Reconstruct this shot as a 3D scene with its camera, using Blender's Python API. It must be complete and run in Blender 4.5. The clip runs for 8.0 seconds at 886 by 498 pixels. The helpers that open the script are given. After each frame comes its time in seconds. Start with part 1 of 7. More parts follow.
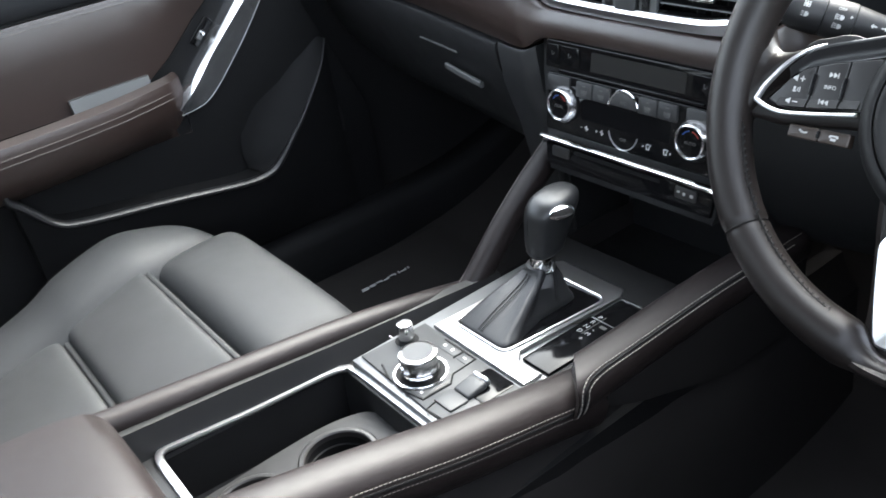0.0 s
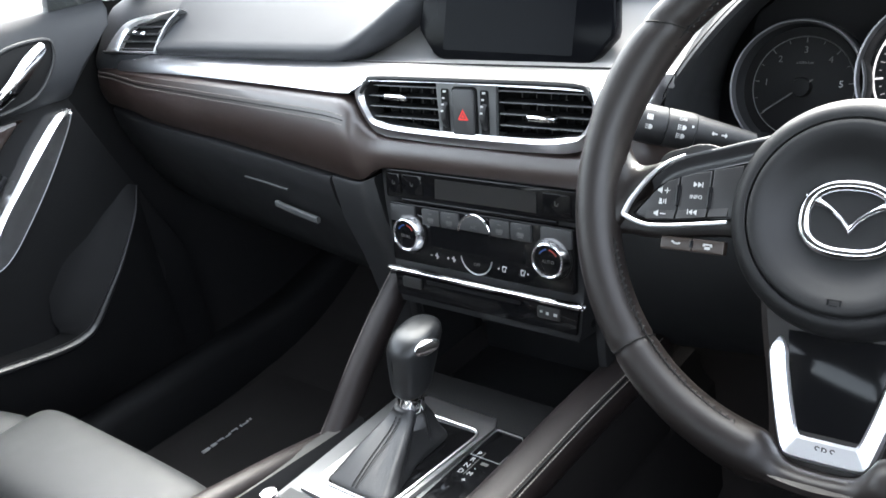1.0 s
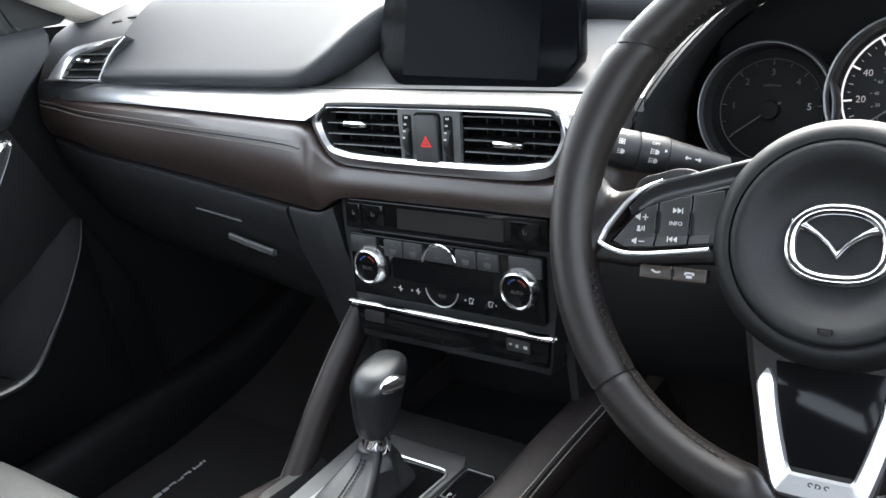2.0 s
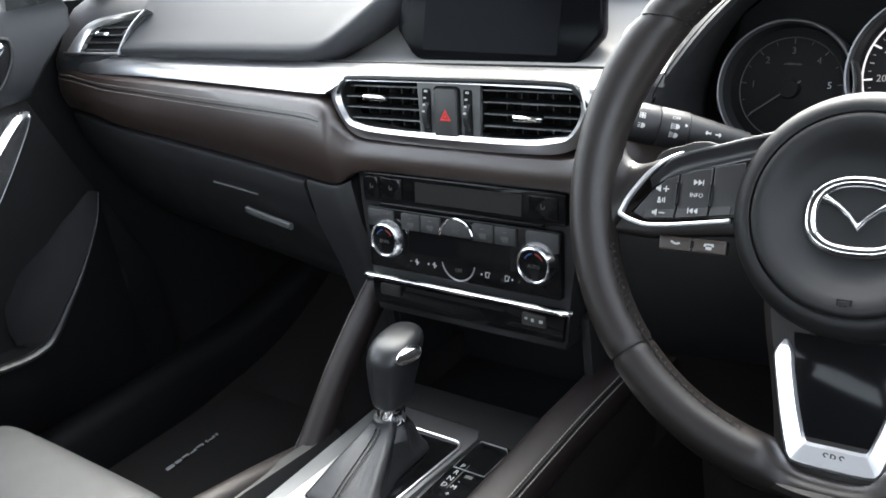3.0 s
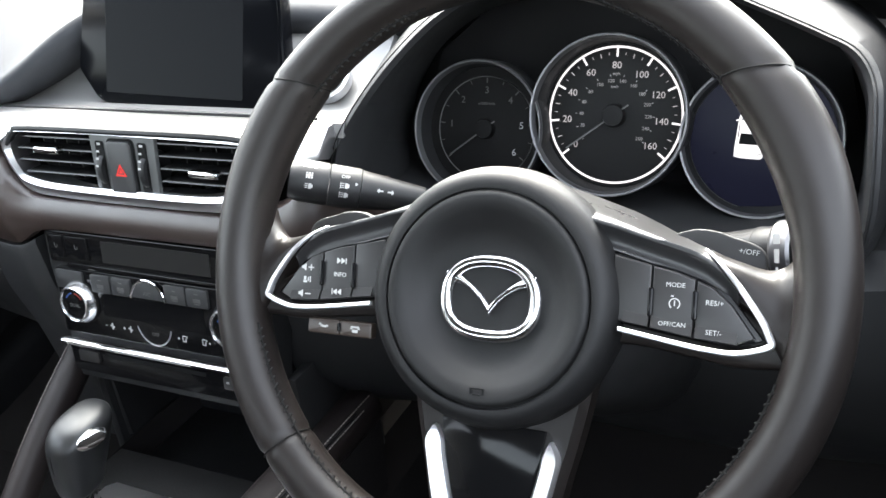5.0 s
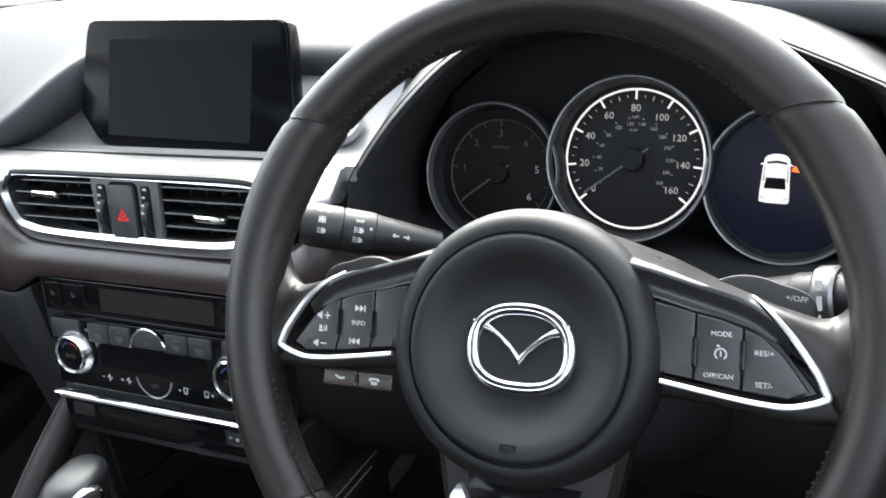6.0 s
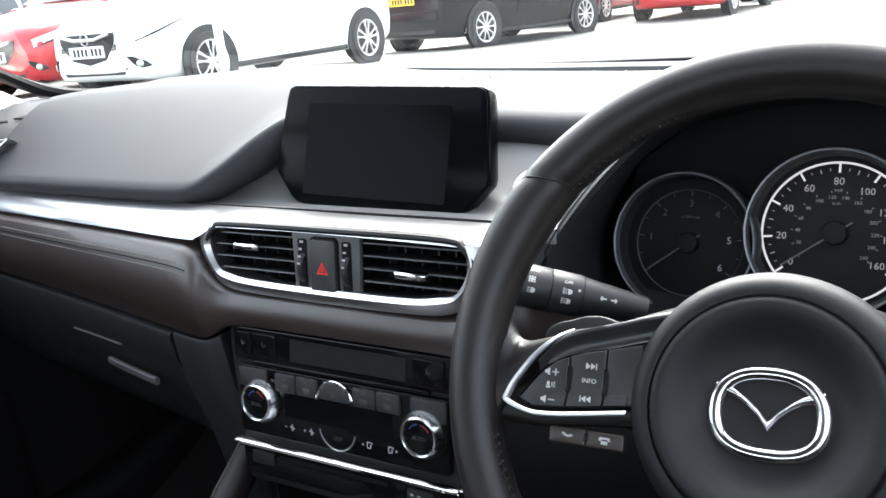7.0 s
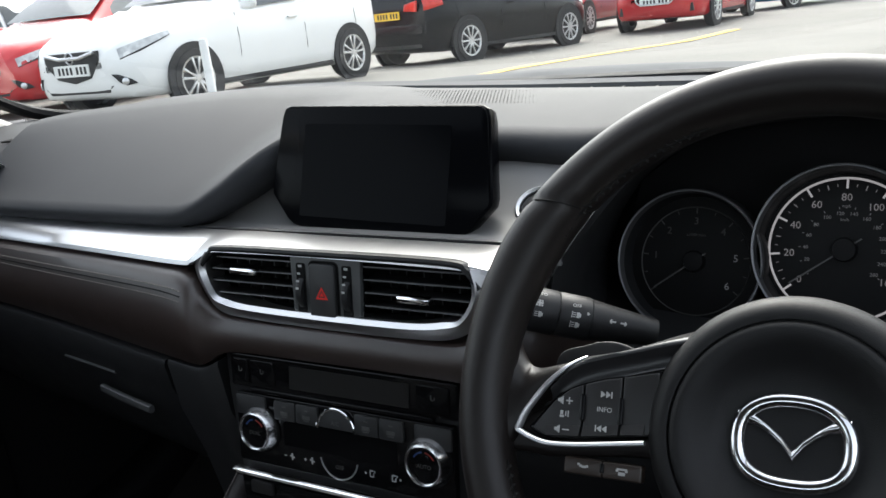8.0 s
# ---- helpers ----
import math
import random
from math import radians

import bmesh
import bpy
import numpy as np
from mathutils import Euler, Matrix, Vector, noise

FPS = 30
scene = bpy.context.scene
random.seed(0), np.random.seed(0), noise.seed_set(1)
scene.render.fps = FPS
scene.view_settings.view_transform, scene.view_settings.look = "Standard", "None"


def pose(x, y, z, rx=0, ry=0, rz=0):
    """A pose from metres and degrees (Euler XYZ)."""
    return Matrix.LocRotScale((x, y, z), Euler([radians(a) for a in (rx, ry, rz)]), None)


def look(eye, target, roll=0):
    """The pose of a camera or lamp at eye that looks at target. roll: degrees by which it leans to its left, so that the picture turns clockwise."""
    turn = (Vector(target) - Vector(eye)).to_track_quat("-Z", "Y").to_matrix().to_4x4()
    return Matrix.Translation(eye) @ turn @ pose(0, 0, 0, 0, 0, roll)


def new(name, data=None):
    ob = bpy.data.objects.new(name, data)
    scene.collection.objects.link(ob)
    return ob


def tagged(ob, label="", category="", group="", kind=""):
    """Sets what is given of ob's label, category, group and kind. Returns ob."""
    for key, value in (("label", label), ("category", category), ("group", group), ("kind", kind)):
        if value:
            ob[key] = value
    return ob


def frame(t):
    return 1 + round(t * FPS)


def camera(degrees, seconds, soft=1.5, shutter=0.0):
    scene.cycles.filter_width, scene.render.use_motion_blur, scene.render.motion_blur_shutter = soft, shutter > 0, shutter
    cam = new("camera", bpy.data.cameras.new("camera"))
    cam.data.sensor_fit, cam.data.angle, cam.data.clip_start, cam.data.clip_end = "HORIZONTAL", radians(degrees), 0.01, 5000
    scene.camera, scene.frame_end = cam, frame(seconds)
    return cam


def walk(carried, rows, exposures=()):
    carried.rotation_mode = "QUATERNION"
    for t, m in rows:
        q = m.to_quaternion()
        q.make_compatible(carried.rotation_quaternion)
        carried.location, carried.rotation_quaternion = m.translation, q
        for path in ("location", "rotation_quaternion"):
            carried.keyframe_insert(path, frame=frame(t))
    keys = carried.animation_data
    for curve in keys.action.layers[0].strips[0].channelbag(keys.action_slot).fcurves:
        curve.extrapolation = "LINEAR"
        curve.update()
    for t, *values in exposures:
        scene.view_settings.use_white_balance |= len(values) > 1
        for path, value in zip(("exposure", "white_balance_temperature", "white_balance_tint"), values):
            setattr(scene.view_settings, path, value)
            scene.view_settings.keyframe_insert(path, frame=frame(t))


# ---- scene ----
cam = camera(53.2, 8.0, shutter=0.2)
PATH = [
    (0, (0.591, 0.097, 1.143), (-0.864, 1.045, 0.15), -9.6),
    (0.5, (0.557, 0.089, 1.133), (-0.783, 1.274, 0.239), -9.0),
    (1, (0.522, 0.108, 1.138), (-0.712, 1.457, 0.326), -9.6),
    (1.5, (0.503, 0.114, 1.142), (-0.715, 1.517, 0.401), -9.9),
    (1.7, (0.498, 0.127, 1.135), (-0.658, 1.566, 0.365), -9.2),
    (2.8, (0.487, 0.116, 1.124), (-0.680, 1.545, 0.352), -8.8),
    (3, (0.49, 0.112, 1.121), (-0.678, 1.528, 0.326), -8.5),
    (3.5, (0.504, 0.087, 1.112), (-0.738, 1.376, 0.221), -7.9),
    (4, (0.511, 0.119, 1.12), (-0.654, 1.515, 0.286), -7.6),
    (4.5, (0.551, 0.199, 1.14), (-0.42, 1.732, 0.3), -6.7),
    (4.7, (0.564, 0.218, 1.143), (-0.325, 1.783, 0.272), -6.8),
    (5.8, (0.546, 0.249, 1.132), (-0.282, 1.871, 0.306), -7.0),
    (6, (0.535, 0.248, 1.131), (-0.307, 1.89, 0.359), -6.7),
    (6.5, (0.513, 0.222, 1.144), (-0.479, 1.834, 0.5), -7.7),
    (7, (0.468, 0.201, 1.131), (-0.569, 1.807, 0.544), -6.2),
    (7.5, (0.457, 0.2, 1.136), (-0.601, 1.803, 0.579), -6.4),
    (8, (0.45, 0.21, 1.135), (-0.566, 1.839, 0.573), -6.8),
]
walk(cam, [(t, look(eye, target, roll)) for t, eye, target, roll in PATH],
     exposures=[(0.0, 3.92, 6400, 8), (0.5, 4.24, 6400, 8), (1.0, 4.2, 6500, 8), (1.5, 3.85, 6550, 8), (3.0, 3.8, 6600, 8), (3.5, 3.65, 6550, 8), (4.0, 4.19, 6600, 8), (4.5, 4.25, 6700, 8), (6.0, 3.82, 6550, 8), (6.5, 3.25, 6450, 8), (7.0, 3.4, 6400, 8), (7.5, 3.0, 6350, 8), (8.0, 2.12, 6500, 8)])

# ---- light ----
world = bpy.data.worlds.new("overcast_sky")
scene.world = world
world.use_nodes = True
_nt = world.node_tree
_sky = _nt.nodes.new("ShaderNodeTexSky")
_sky.sky_type, _sky.sun_disc = "NISHITA", False
_sky.sun_elevation, _sky.sun_rotation = radians(46), radians(-20)
_sky.air_density, _sky.dust_density, _sky.ozone_density = 1.0, 4.0, 1.0
_cloud = _nt.nodes.new("ShaderNodeHueSaturation")
_cloud.inputs["Saturation"].default_value = 0.4
_nt.links.new(_sky.outputs[0], _cloud.inputs["Color"])
_nt.links.new(_cloud.outputs[0], _nt.nodes["Background"].inputs[0])
_nt.nodes["Background"].inputs[1].default_value = 0.15
sun = new("sun", bpy.data.lights.new("sun", "SUN"))
sun.data.energy, sun.data.angle, sun.data.color = 0.5, radians(70), (1.0, 0.99, 0.97)
sun.matrix_world = look((-3, 8, 9), (0, 0, 0))


# ---- materials ----
def mat(name, base, rough=0.5, metal=0.0, vary=0.12, var_scale=6.0, grain=0.0, bump=0.0, cells=False, coat=0.0,
        spec=0.5, emit=0.0, rvary=0.08, dark=None, lit=None):
    """A surface with large-scale tone variation, fine relief and uneven gloss."""
    m = bpy.data.materials.new(name)
    m.use_nodes = True
    nt = m.node_tree
    p = nt.nodes["Principled BSDF"]
    tc = nt.nodes.new("ShaderNodeTexCoord")
    n1 = nt.nodes.new("ShaderNodeTexNoise")
    n1.inputs["Scale"].default_value, n1.inputs["Detail"].default_value = var_scale, 5.0
    nt.links.new(tc.outputs["Object"], n1.inputs["Vector"])
    ramp = nt.nodes.new("ShaderNodeValToRGB")
    lo = dark or [c * (1 - vary) for c in base]
    hi = [min(1.0, c * (1 + vary)) for c in base]
    ramp.color_ramp.elements[0].position, ramp.color_ramp.elements[1].position = 0.3, 0.7
    ramp.color_ramp.elements[0].color, ramp.color_ramp.elements[1].color = (*lo, 1), (*hi, 1)
    nt.links.new(n1.outputs["Fac"], ramp.inputs["Fac"])
    nt.links.new(ramp.outputs["Color"], p.inputs["Base Color"])
    n2 = nt.nodes.new("ShaderNodeTexNoise")
    n2.inputs["Scale"].default_value, n2.inputs["Detail"].default_value = var_scale * 7, 6.0
    nt.links.new(tc.outputs["Object"], n2.inputs["Vector"])
    mr = nt.nodes.new("ShaderNodeMapRange")
    mr.inputs["To Min"].default_value, mr.inputs["To Max"].default_value = max(0.02, rough - rvary), min(1.0, rough + rvary)
    nt.links.new(n2.outputs["Fac"], mr.inputs["Value"])
    nt.links.new(mr.outputs["Result"], p.inputs["Roughness"])
    p.inputs["Metallic"].default_value = metal
    p.inputs["Specular IOR Level"].default_value = spec
    p.inputs["Coat Weight"].default_value = coat
    p.inputs["Coat Roughness"].default_value = 0.05
    if bump:
        if cells:
            t = nt.nodes.new("ShaderNodeTexVoronoi")
            t.feature = "DISTANCE_TO_EDGE"
            out = t.outputs["Distance"]
        else:
            t = nt.nodes.new("ShaderNodeTexNoise")
            t.inputs["Detail"].default_value = 4.0
            out = t.outputs["Fac"]
        t.inputs["Scale"].default_value = grain
        nt.links.new(tc.outputs["Object"], t.inputs["Vector"])
        b = nt.nodes.new("ShaderNodeBump")
        b.inputs["Strength"].default_value, b.inputs["Distance"].default_value = bump, 0.6 / grain
        nt.links.new(out, b.inputs["Height"])
        nt.links.new(b.outputs["Normal"], p.inputs["Normal"])
    if emit:
        p.inputs["Emission Color"].default_value = (*(lit or base), 1)
        p.inputs["Emission Strength"].default_value = emit
    return m


def glass_mat(name, tint=(1, 1, 1), rough=0.0):
    """Thin clear glass: mostly clear, with a sharp reflection that grows at grazing view."""
    m = bpy.data.materials.new(name)
    m.use_nodes = True
    nt = m.node_tree
    nt.nodes.remove(nt.nodes["Principled BSDF"])
    tr, gl, mix, lw, pw, ml = (nt.nodes.new("ShaderNode" + k) for k in ("BsdfTransparent", "BsdfGlossy", "MixShader", "LayerWeight", "Math", "MapRange"))
    tr.inputs["Color"].default_value = (*tint, 1)
    gl.inputs["Roughness"].default_value = rough
    lw.inputs["Blend"].default_value = 0.5
    pw.operation = "POWER"
    pw.inputs[1].default_value = 4.0
    ml.inputs["To Min"].default_value, ml.inputs["To Max"].default_value = 0.045, 0.6
    nt.links.new(lw.outputs["Facing"], pw.inputs[0])
    nt.links.new(pw.outputs[0], ml.inputs["Value"])
    nt.links.new(ml.outputs["Result"], mix.inputs[0])
    nt.links.new(tr.outputs[0], mix.inputs[1])
    nt.links.new(gl.outputs[0], mix.inputs[2])
    nt.links.new(mix.outputs[0], nt.nodes["Material Output"].inputs[0])
    return m


PAD = mat("soft_dash_plastic", (0.0265, 0.0278, 0.0306), 0.66, vary=0.06, rvary=0.03, grain=900, bump=0.25, cells=True, var_scale=2, spec=0.19)
BLACK = mat("black_grained_plastic", (0.0125, 0.0127, 0.0133), 0.46, grain=1100, bump=0.2, cells=True, spec=0.33)
DEEP = mat("dull_black_plastic", (0.006, 0.006, 0.0064), 0.65, grain=700, bump=0.15, spec=0.14)
PIANO = mat("gloss_black_panel", (0.0048, 0.0048, 0.0052), 0.10, rvary=0.03, var_scale=3, spec=0.17)
BUTTON = mat("satin_black_key", (0.013, 0.0125, 0.0125), 0.38, grain=1500, bump=0.08)
LEATHER = mat("dark_brown_leather", (0.0265, 0.0172, 0.0145), 0.34, grain=1300, bump=0.3, cells=True, var_scale=9, spec=0.85)
RAIL = mat("plum_black_leather", (0.0135, 0.0105, 0.0102), 0.42, grain=1200, bump=0.4, cells=True, var_scale=9, spec=0.24)
WHEEL = mat("black_wheel_leather", (0.0096, 0.0076, 0.0069), 0.38, grain=1500, bump=0.22, cells=True, var_scale=11, spec=0.33, rvary=0.05)
HUB = mat("grained_airbag_plastic", (0.0078, 0.0078, 0.0080), 0.48, grain=1300, bump=0.3, cells=True, var_scale=11, spec=0.24)
SEAT = mat("black_seat_leather", (0.034, 0.0355, 0.036), 0.54, grain=900, bump=0.35, cells=True, var_scale=7, spec=0.34)
BOOT = mat("soft_boot_leather", (0.015, 0.015, 0.0155), 0.36, grain=900, bump=0.4, cells=True, var_scale=20)
KNOBSKIN = mat("smooth_knob_leather", (0.0125, 0.0130, 0.0136), 0.36, grain=1500, bump=0.12, cells=True, var_scale=20, spec=0.45)
CARPET = mat("black_carpet", (0.021, 0.0192, 0.0186), 0.95, grain=1600, bump=0.9, spec=0.1)
THREAD = mat("grey_thread", (0.17, 0.155, 0.14), 0.8, vary=0.25, var_scale=400)
STITCH = mat("waxed_black_thread", (0.010, 0.0095, 0.0092), 0.60, vary=0.2, var_scale=400, spec=0.15)
HANDLE = mat("satin_grey_handle", (0.86, 0.87, 0.88), 0.27, metal=0.95, vary=0.01, rvary=0.008)
VTRIM = mat("bright_satin_chrome", (0.92, 0.92, 0.93), 0.30, metal=0.9, vary=0.03, rvary=0.03)
SCREEN = mat("coated_black_screen", (0.0022, 0.0024, 0.003), 0.16, rvary=0.02, spec=0.035)
WEATHERED = mat("weathered_grey_plastic", (0.10, 0.102, 0.105), 0.85, vary=0.15, var_scale=8, spec=0.1)
GREYPLASTIC = mat("satin_grey_plastic", (0.062, 0.064, 0.064), 0.42, vary=0.06, grain=1200, bump=0.1)
LIP = mat("smooth_black_plastic", (0.014, 0.014, 0.0145), 0.33, grain=900, bump=0.1)
SATIN = mat("satin_silver", (0.64, 0.64, 0.65), 0.30, metal=1.0, vary=0.03, rvary=0.03, var_scale=3)
CHROME = mat("bright_chrome", (0.85, 0.85, 0.86), 0.06, metal=1.0, vary=0.03, rvary=0.03)
KNOBMETAL = mat("brushed_bright_metal", (0.60, 0.60, 0.60), 0.17, metal=1.0, vary=0.04, rvary=0.04)
TUNNEL = mat("black_tunnel_carpet", (0.0150, 0.0140, 0.0138), 0.95, grain=1600, bump=0.7, spec=0.08)
SHELF = mat("satin_grey_shelf", (0.20, 0.196, 0.194), 0.42, metal=0.3, vary=0.05, rvary=0.04)
KNOBRING = mat("satin_bright_ring", (0.82, 0.82, 0.83), 0.20, metal=1.0, vary=0.03, rvary=0.03)
DARKCHROME = mat("smoked_metal", (0.16, 0.16, 0.165), 0.40, metal=0.8, vary=0.05, rvary=0.04)
GREYMETAL = mat("grey_metallic_paint", (0.20, 0.203, 0.207), 0.40, metal=0.8, vary=0.05)
KEYGREY = mat("dark_grey_key", (0.019, 0.0195, 0.020), 0.45, vary=0.06)
PLATEGREY = mat("satin_grey_key_plate", (0.040, 0.0415, 0.043), 0.46, metal=0.0, vary=0.06, spec=0.35)
# paler than the slats: light along their front edges, put into the colour
SLATGLINT = mat("lit_slat_edge", (0.032, 0.033, 0.034), 0.30, vary=0.06)
# the brown is a reflection on the dark keys, put into their colour
PHONE = mat("key_brown_reflection", (0.030, 0.021, 0.016), 0.40, vary=0.08)
RUBBER = mat("black_rubber", (0.0055, 0.0054, 0.0054), 0.7, spec=0.15, grain=500, bump=0.3)
EMBLEM = mat("polished_emblem_metal", (0.72, 0.72, 0.73), 0.13, metal=1.0, vary=0.04, rvary=0.05)
SHOULDER = mat("satin_black_shoulder", (0.0150, 0.0150, 0.0156), 0.30, vary=0.08, spec=0.62, grain=1500, bump=0.05)
HOOD = mat("dull_hood_plastic", (0.0150, 0.0154, 0.0162), 0.50, grain=900, bump=0.25, cells=True, spec=0.32)
LCD = mat("unlit_display", (0.0016, 0.0018, 0.0024), 0.18, rvary=0.03, spec=0.035)
LCDGREY = mat("grey_display_strip", (0.017, 0.0165, 0.016), 0.3, rvary=0.04, spec=0.3)
INK = mat("white_print", (0.40, 0.40, 0.39), 0.5, vary=0.05)
DIMINK = mat("dim_print", (0.065, 0.065, 0.062), 0.5, vary=0.05)
RED = mat("red_print", (0.62, 0.02, 0.015), 0.4, vary=0.05)
DIMRED = mat("dim_red_print", (0.20, 0.02, 0.015), 0.4, vary=0.05)
DIMBLUE = mat("dim_blue_print", (0.015, 0.045, 0.16), 0.4, vary=0.05)
GLOW = mat("lit_white_dial", (0.16, 0.155, 0.157), 0.5, emit=0.075, vary=0.02, lit=(0.9, 0.85, 0.88))
DIALFACE = mat("matt_black_dial", (0.003, 0.0029, 0.003), 0.55, spec=0.2)
NUMERAL = mat("lit_pale_numeral", (0.13, 0.12, 0.12), 0.5, emit=0.034, vary=0.02, lit=(0.68, 0.62, 0.63))
GLOWDIM = mat("faint_dial_print", (0.10, 0.10, 0.10), 0.5, emit=0.022, vary=0.02, lit=(0.5, 0.48, 0.49))
GLOWRED = mat("lit_amber", (1.0, 0.10, 0.015), 0.5, emit=0.16, vary=0.02)
NAVY = mat("lit_navy_display", (0.003, 0.0032, 0.006), 0.3, emit=0.05, spec=0.12, vary=0.02, lit=(0.006, 0.0065, 0.017))
LINING = mat("grey_roof_cloth", (0.11, 0.108, 0.105), 0.9, grain=1500, bump=0.3)
CREAM = mat("cream_pillar_cloth", (0.62, 0.59, 0.54), 0.85, grain=1500, bump=0.3)
GLASS = glass_mat("clear_glass", (0.93, 0.96, 0.95))


# ---- helpers of this scene ----
WM = {}


def thing(name, label, category, at=(0, 0, 0), group="", kind="", m=None):
    ob = new(name)
    ob.empty_display_size = 0.02
    WM[ob] = m or Matrix.Translation(at)
    ob.matrix_basis = WM[ob]
    return tagged(ob, label, category, group, kind)


def part(name, bm, material, parent=None, label="", local=False, sharp=35):
    """Links a bmesh as one mesh object under a thing or a part; its points are in the world unless local."""
    if parent is not None and not local:
        bmesh.ops.transform(bm, matrix=WM[parent].inverted(), verts=bm.verts)
    bmesh.ops.recalc_face_normals(bm, faces=bm.faces)
    me = bpy.data.meshes.new(name)
    bm.to_mesh(me)
    bm.free()
    me.materials.append(material)
    me.shade_smooth()
    me.set_sharp_from_angle(angle=radians(sharp))
    ob = new(name, me)
    if parent is not None:
        ob.parent = parent
        WM[ob] = WM[parent]
    else:
        WM[ob] = Matrix.Identity(4)
    if label:
        ob["label"] = label
    return ob


def flat(o, tilt=0.0, spin=0.0):
    """A frame on a panel that faces the driver: x right, y up the panel, z out of it; tilt: degrees by which its top leans ahead."""
    t = radians(tilt)
    m = Matrix(((1, 0, 0, o[0]), (0, math.sin(t), -math.cos(t), o[1]), (0, math.cos(t), math.sin(t), o[2]), (0, 0, 0, 1)))
    return m @ pose(0, 0, 0, 0, 0, spin)


def curve(points, n):
    """n points on a smooth line through the given ones."""
    p = np.array(points, float)
    out = []
    for u in np.linspace(0, len(p) - 1, n):
        i = min(int(u), len(p) - 2)
        f = u - i
        a, b, c, d = p[max(i - 1, 0)], p[i], p[i + 1], p[min(i + 2, len(p) - 1)]
        out.append(0.5 * ((2 * b) + (c - a) * f + (2 * a - 5 * b + 4 * c - d) * f * f + (3 * b - a - 3 * c + d) * f ** 3))
    return [tuple(float(v) for v in q) for q in out]


def loft(secs, closed=True, caps=True):
    """A skin over sections with equally many points."""
    bm = bmesh.new()
    rows = [[bm.verts.new(p) for p in s] for s in secs]
    k = len(rows[0])
    for a, b in zip(rows, rows[1:]):
        for i in range(k if closed else k - 1):
            j = (i + 1) % k
            bm.faces.new((a[i], a[j], b[j], b[i]))
    if caps and closed:
        bm.faces.new(rows[0])
        bm.faces.new(list(reversed(rows[-1])))
    return bm


def sections(stations, n, profile):
    """Loft along the car's width: stations of (x, values...) are smoothed to n and given to profile(x, *values)."""
    return [profile(*s) for s in curve(stations, n)]


def sweep(path, prof, up=(0, 0, 1), closed=False, scale=None):
    """A profile of (side, up) points carried along a path."""
    p = [Vector(q) for q in path]
    n = len(p)
    secs = []
    for i in range(n):
        t = (p[(i + 1) % n] - p[i - 1]) if closed else (p[min(i + 1, n - 1)] - p[max(i - 1, 0)])
        t.normalize()
        side = t.cross(Vector(up)).normalized()
        u = side.cross(t)
        k = scale[i] if scale else 1.0
        secs.append([p[i] + side * a * k + u * b * k for a, b in prof])
    if closed:
        secs.append(secs[0])
        bm = loft(secs, True, False)
        bmesh.ops.remove_doubles(bm, verts=bm.verts, dist=1e-7)
        return bm
    return loft(secs)


def ring(a, b, n=12, power=2.0):
    """A rounded profile of half sizes a, b; power above 2 squares it."""
    out = []
    for i in range(n):
        t = 2 * math.pi * i / n
        c, s = math.cos(t), math.sin(t)
        out.append((a * math.copysign(abs(c) ** (2 / power), c), b * math.copysign(abs(s) ** (2 / power), s)))
    return out


def prism(poly, m, depth, bevel=0.0, seg=2, z0=0.0):
    """A plate: a polygon in the frame's plane, from z0 to z0 + depth, its rim bevelled."""
    bm = bmesh.new()
    f = bm.faces.new([bm.verts.new((x, y, z0)) for x, y in poly])
    g = bmesh.ops.extrude_face_region(bm, geom=[f])
    bmesh.ops.translate(bm, vec=(0, 0, depth), verts=[v for v in g["geom"] if isinstance(v, bmesh.types.BMVert)])
    if bevel:
        top = [e for e in bm.edges if all(abs(v.co.z - z0 - depth) < 1e-7 for v in e.verts)]
        bmesh.ops.bevel(bm, geom=top, offset=bevel, segments=seg, profile=0.5, affect="EDGES", clamp_overlap=True)
    bmesh.ops.transform(bm, matrix=m, verts=bm.verts)
    return bm


def rounded(w, h, r, n=4, cx=0.0, cy=0.0):
    """A rectangle with round corners, for prism()."""
    out = []
    for sx, sy, a in ((1, 1, 0), (-1, 1, 90), (-1, -1, 180), (1, -1, 270)):
        for i in range(n + 1):
            t = radians(a + 90 * i / n)
            out.append((cx + sx * (w / 2 - r) + r * math.cos(t), cy + sy * (h / 2 - r) + r * math.sin(t)))
    return out


def box(sx, sy, sz, m, bevel=0.0, seg=2):
    bm = bmesh.new()
    bmesh.ops.create_cube(bm, size=1.0)
    bmesh.ops.scale(bm, vec=(sx, sy, sz), verts=bm.verts)
    if bevel:
        bmesh.ops.bevel(bm, geom=bm.edges[:], offset=bevel, segments=seg, profile=0.5, affect="EDGES", clamp_overlap=True)
    bmesh.ops.transform(bm, matrix=m, verts=bm.verts)
    return bm


def lathe(prof, m, seg=32, turn=360.0, start=0.0):
    """A profile of (radius, height) spun about the frame's z."""
    full = turn >= 360
    secs = []
    for i in range(seg if full else seg + 1):
        t = radians(start + turn * i / seg)
        secs.append([(r * math.cos(t), r * math.sin(t), z) for r, z in prof])
    if full:
        secs.append(secs[0])
    bm = loft(secs, False, False)
    bmesh.ops.remove_doubles(bm, verts=bm.verts, dist=1e-7)
    bmesh.ops.transform(bm, matrix=m, verts=bm.verts)
    return bm


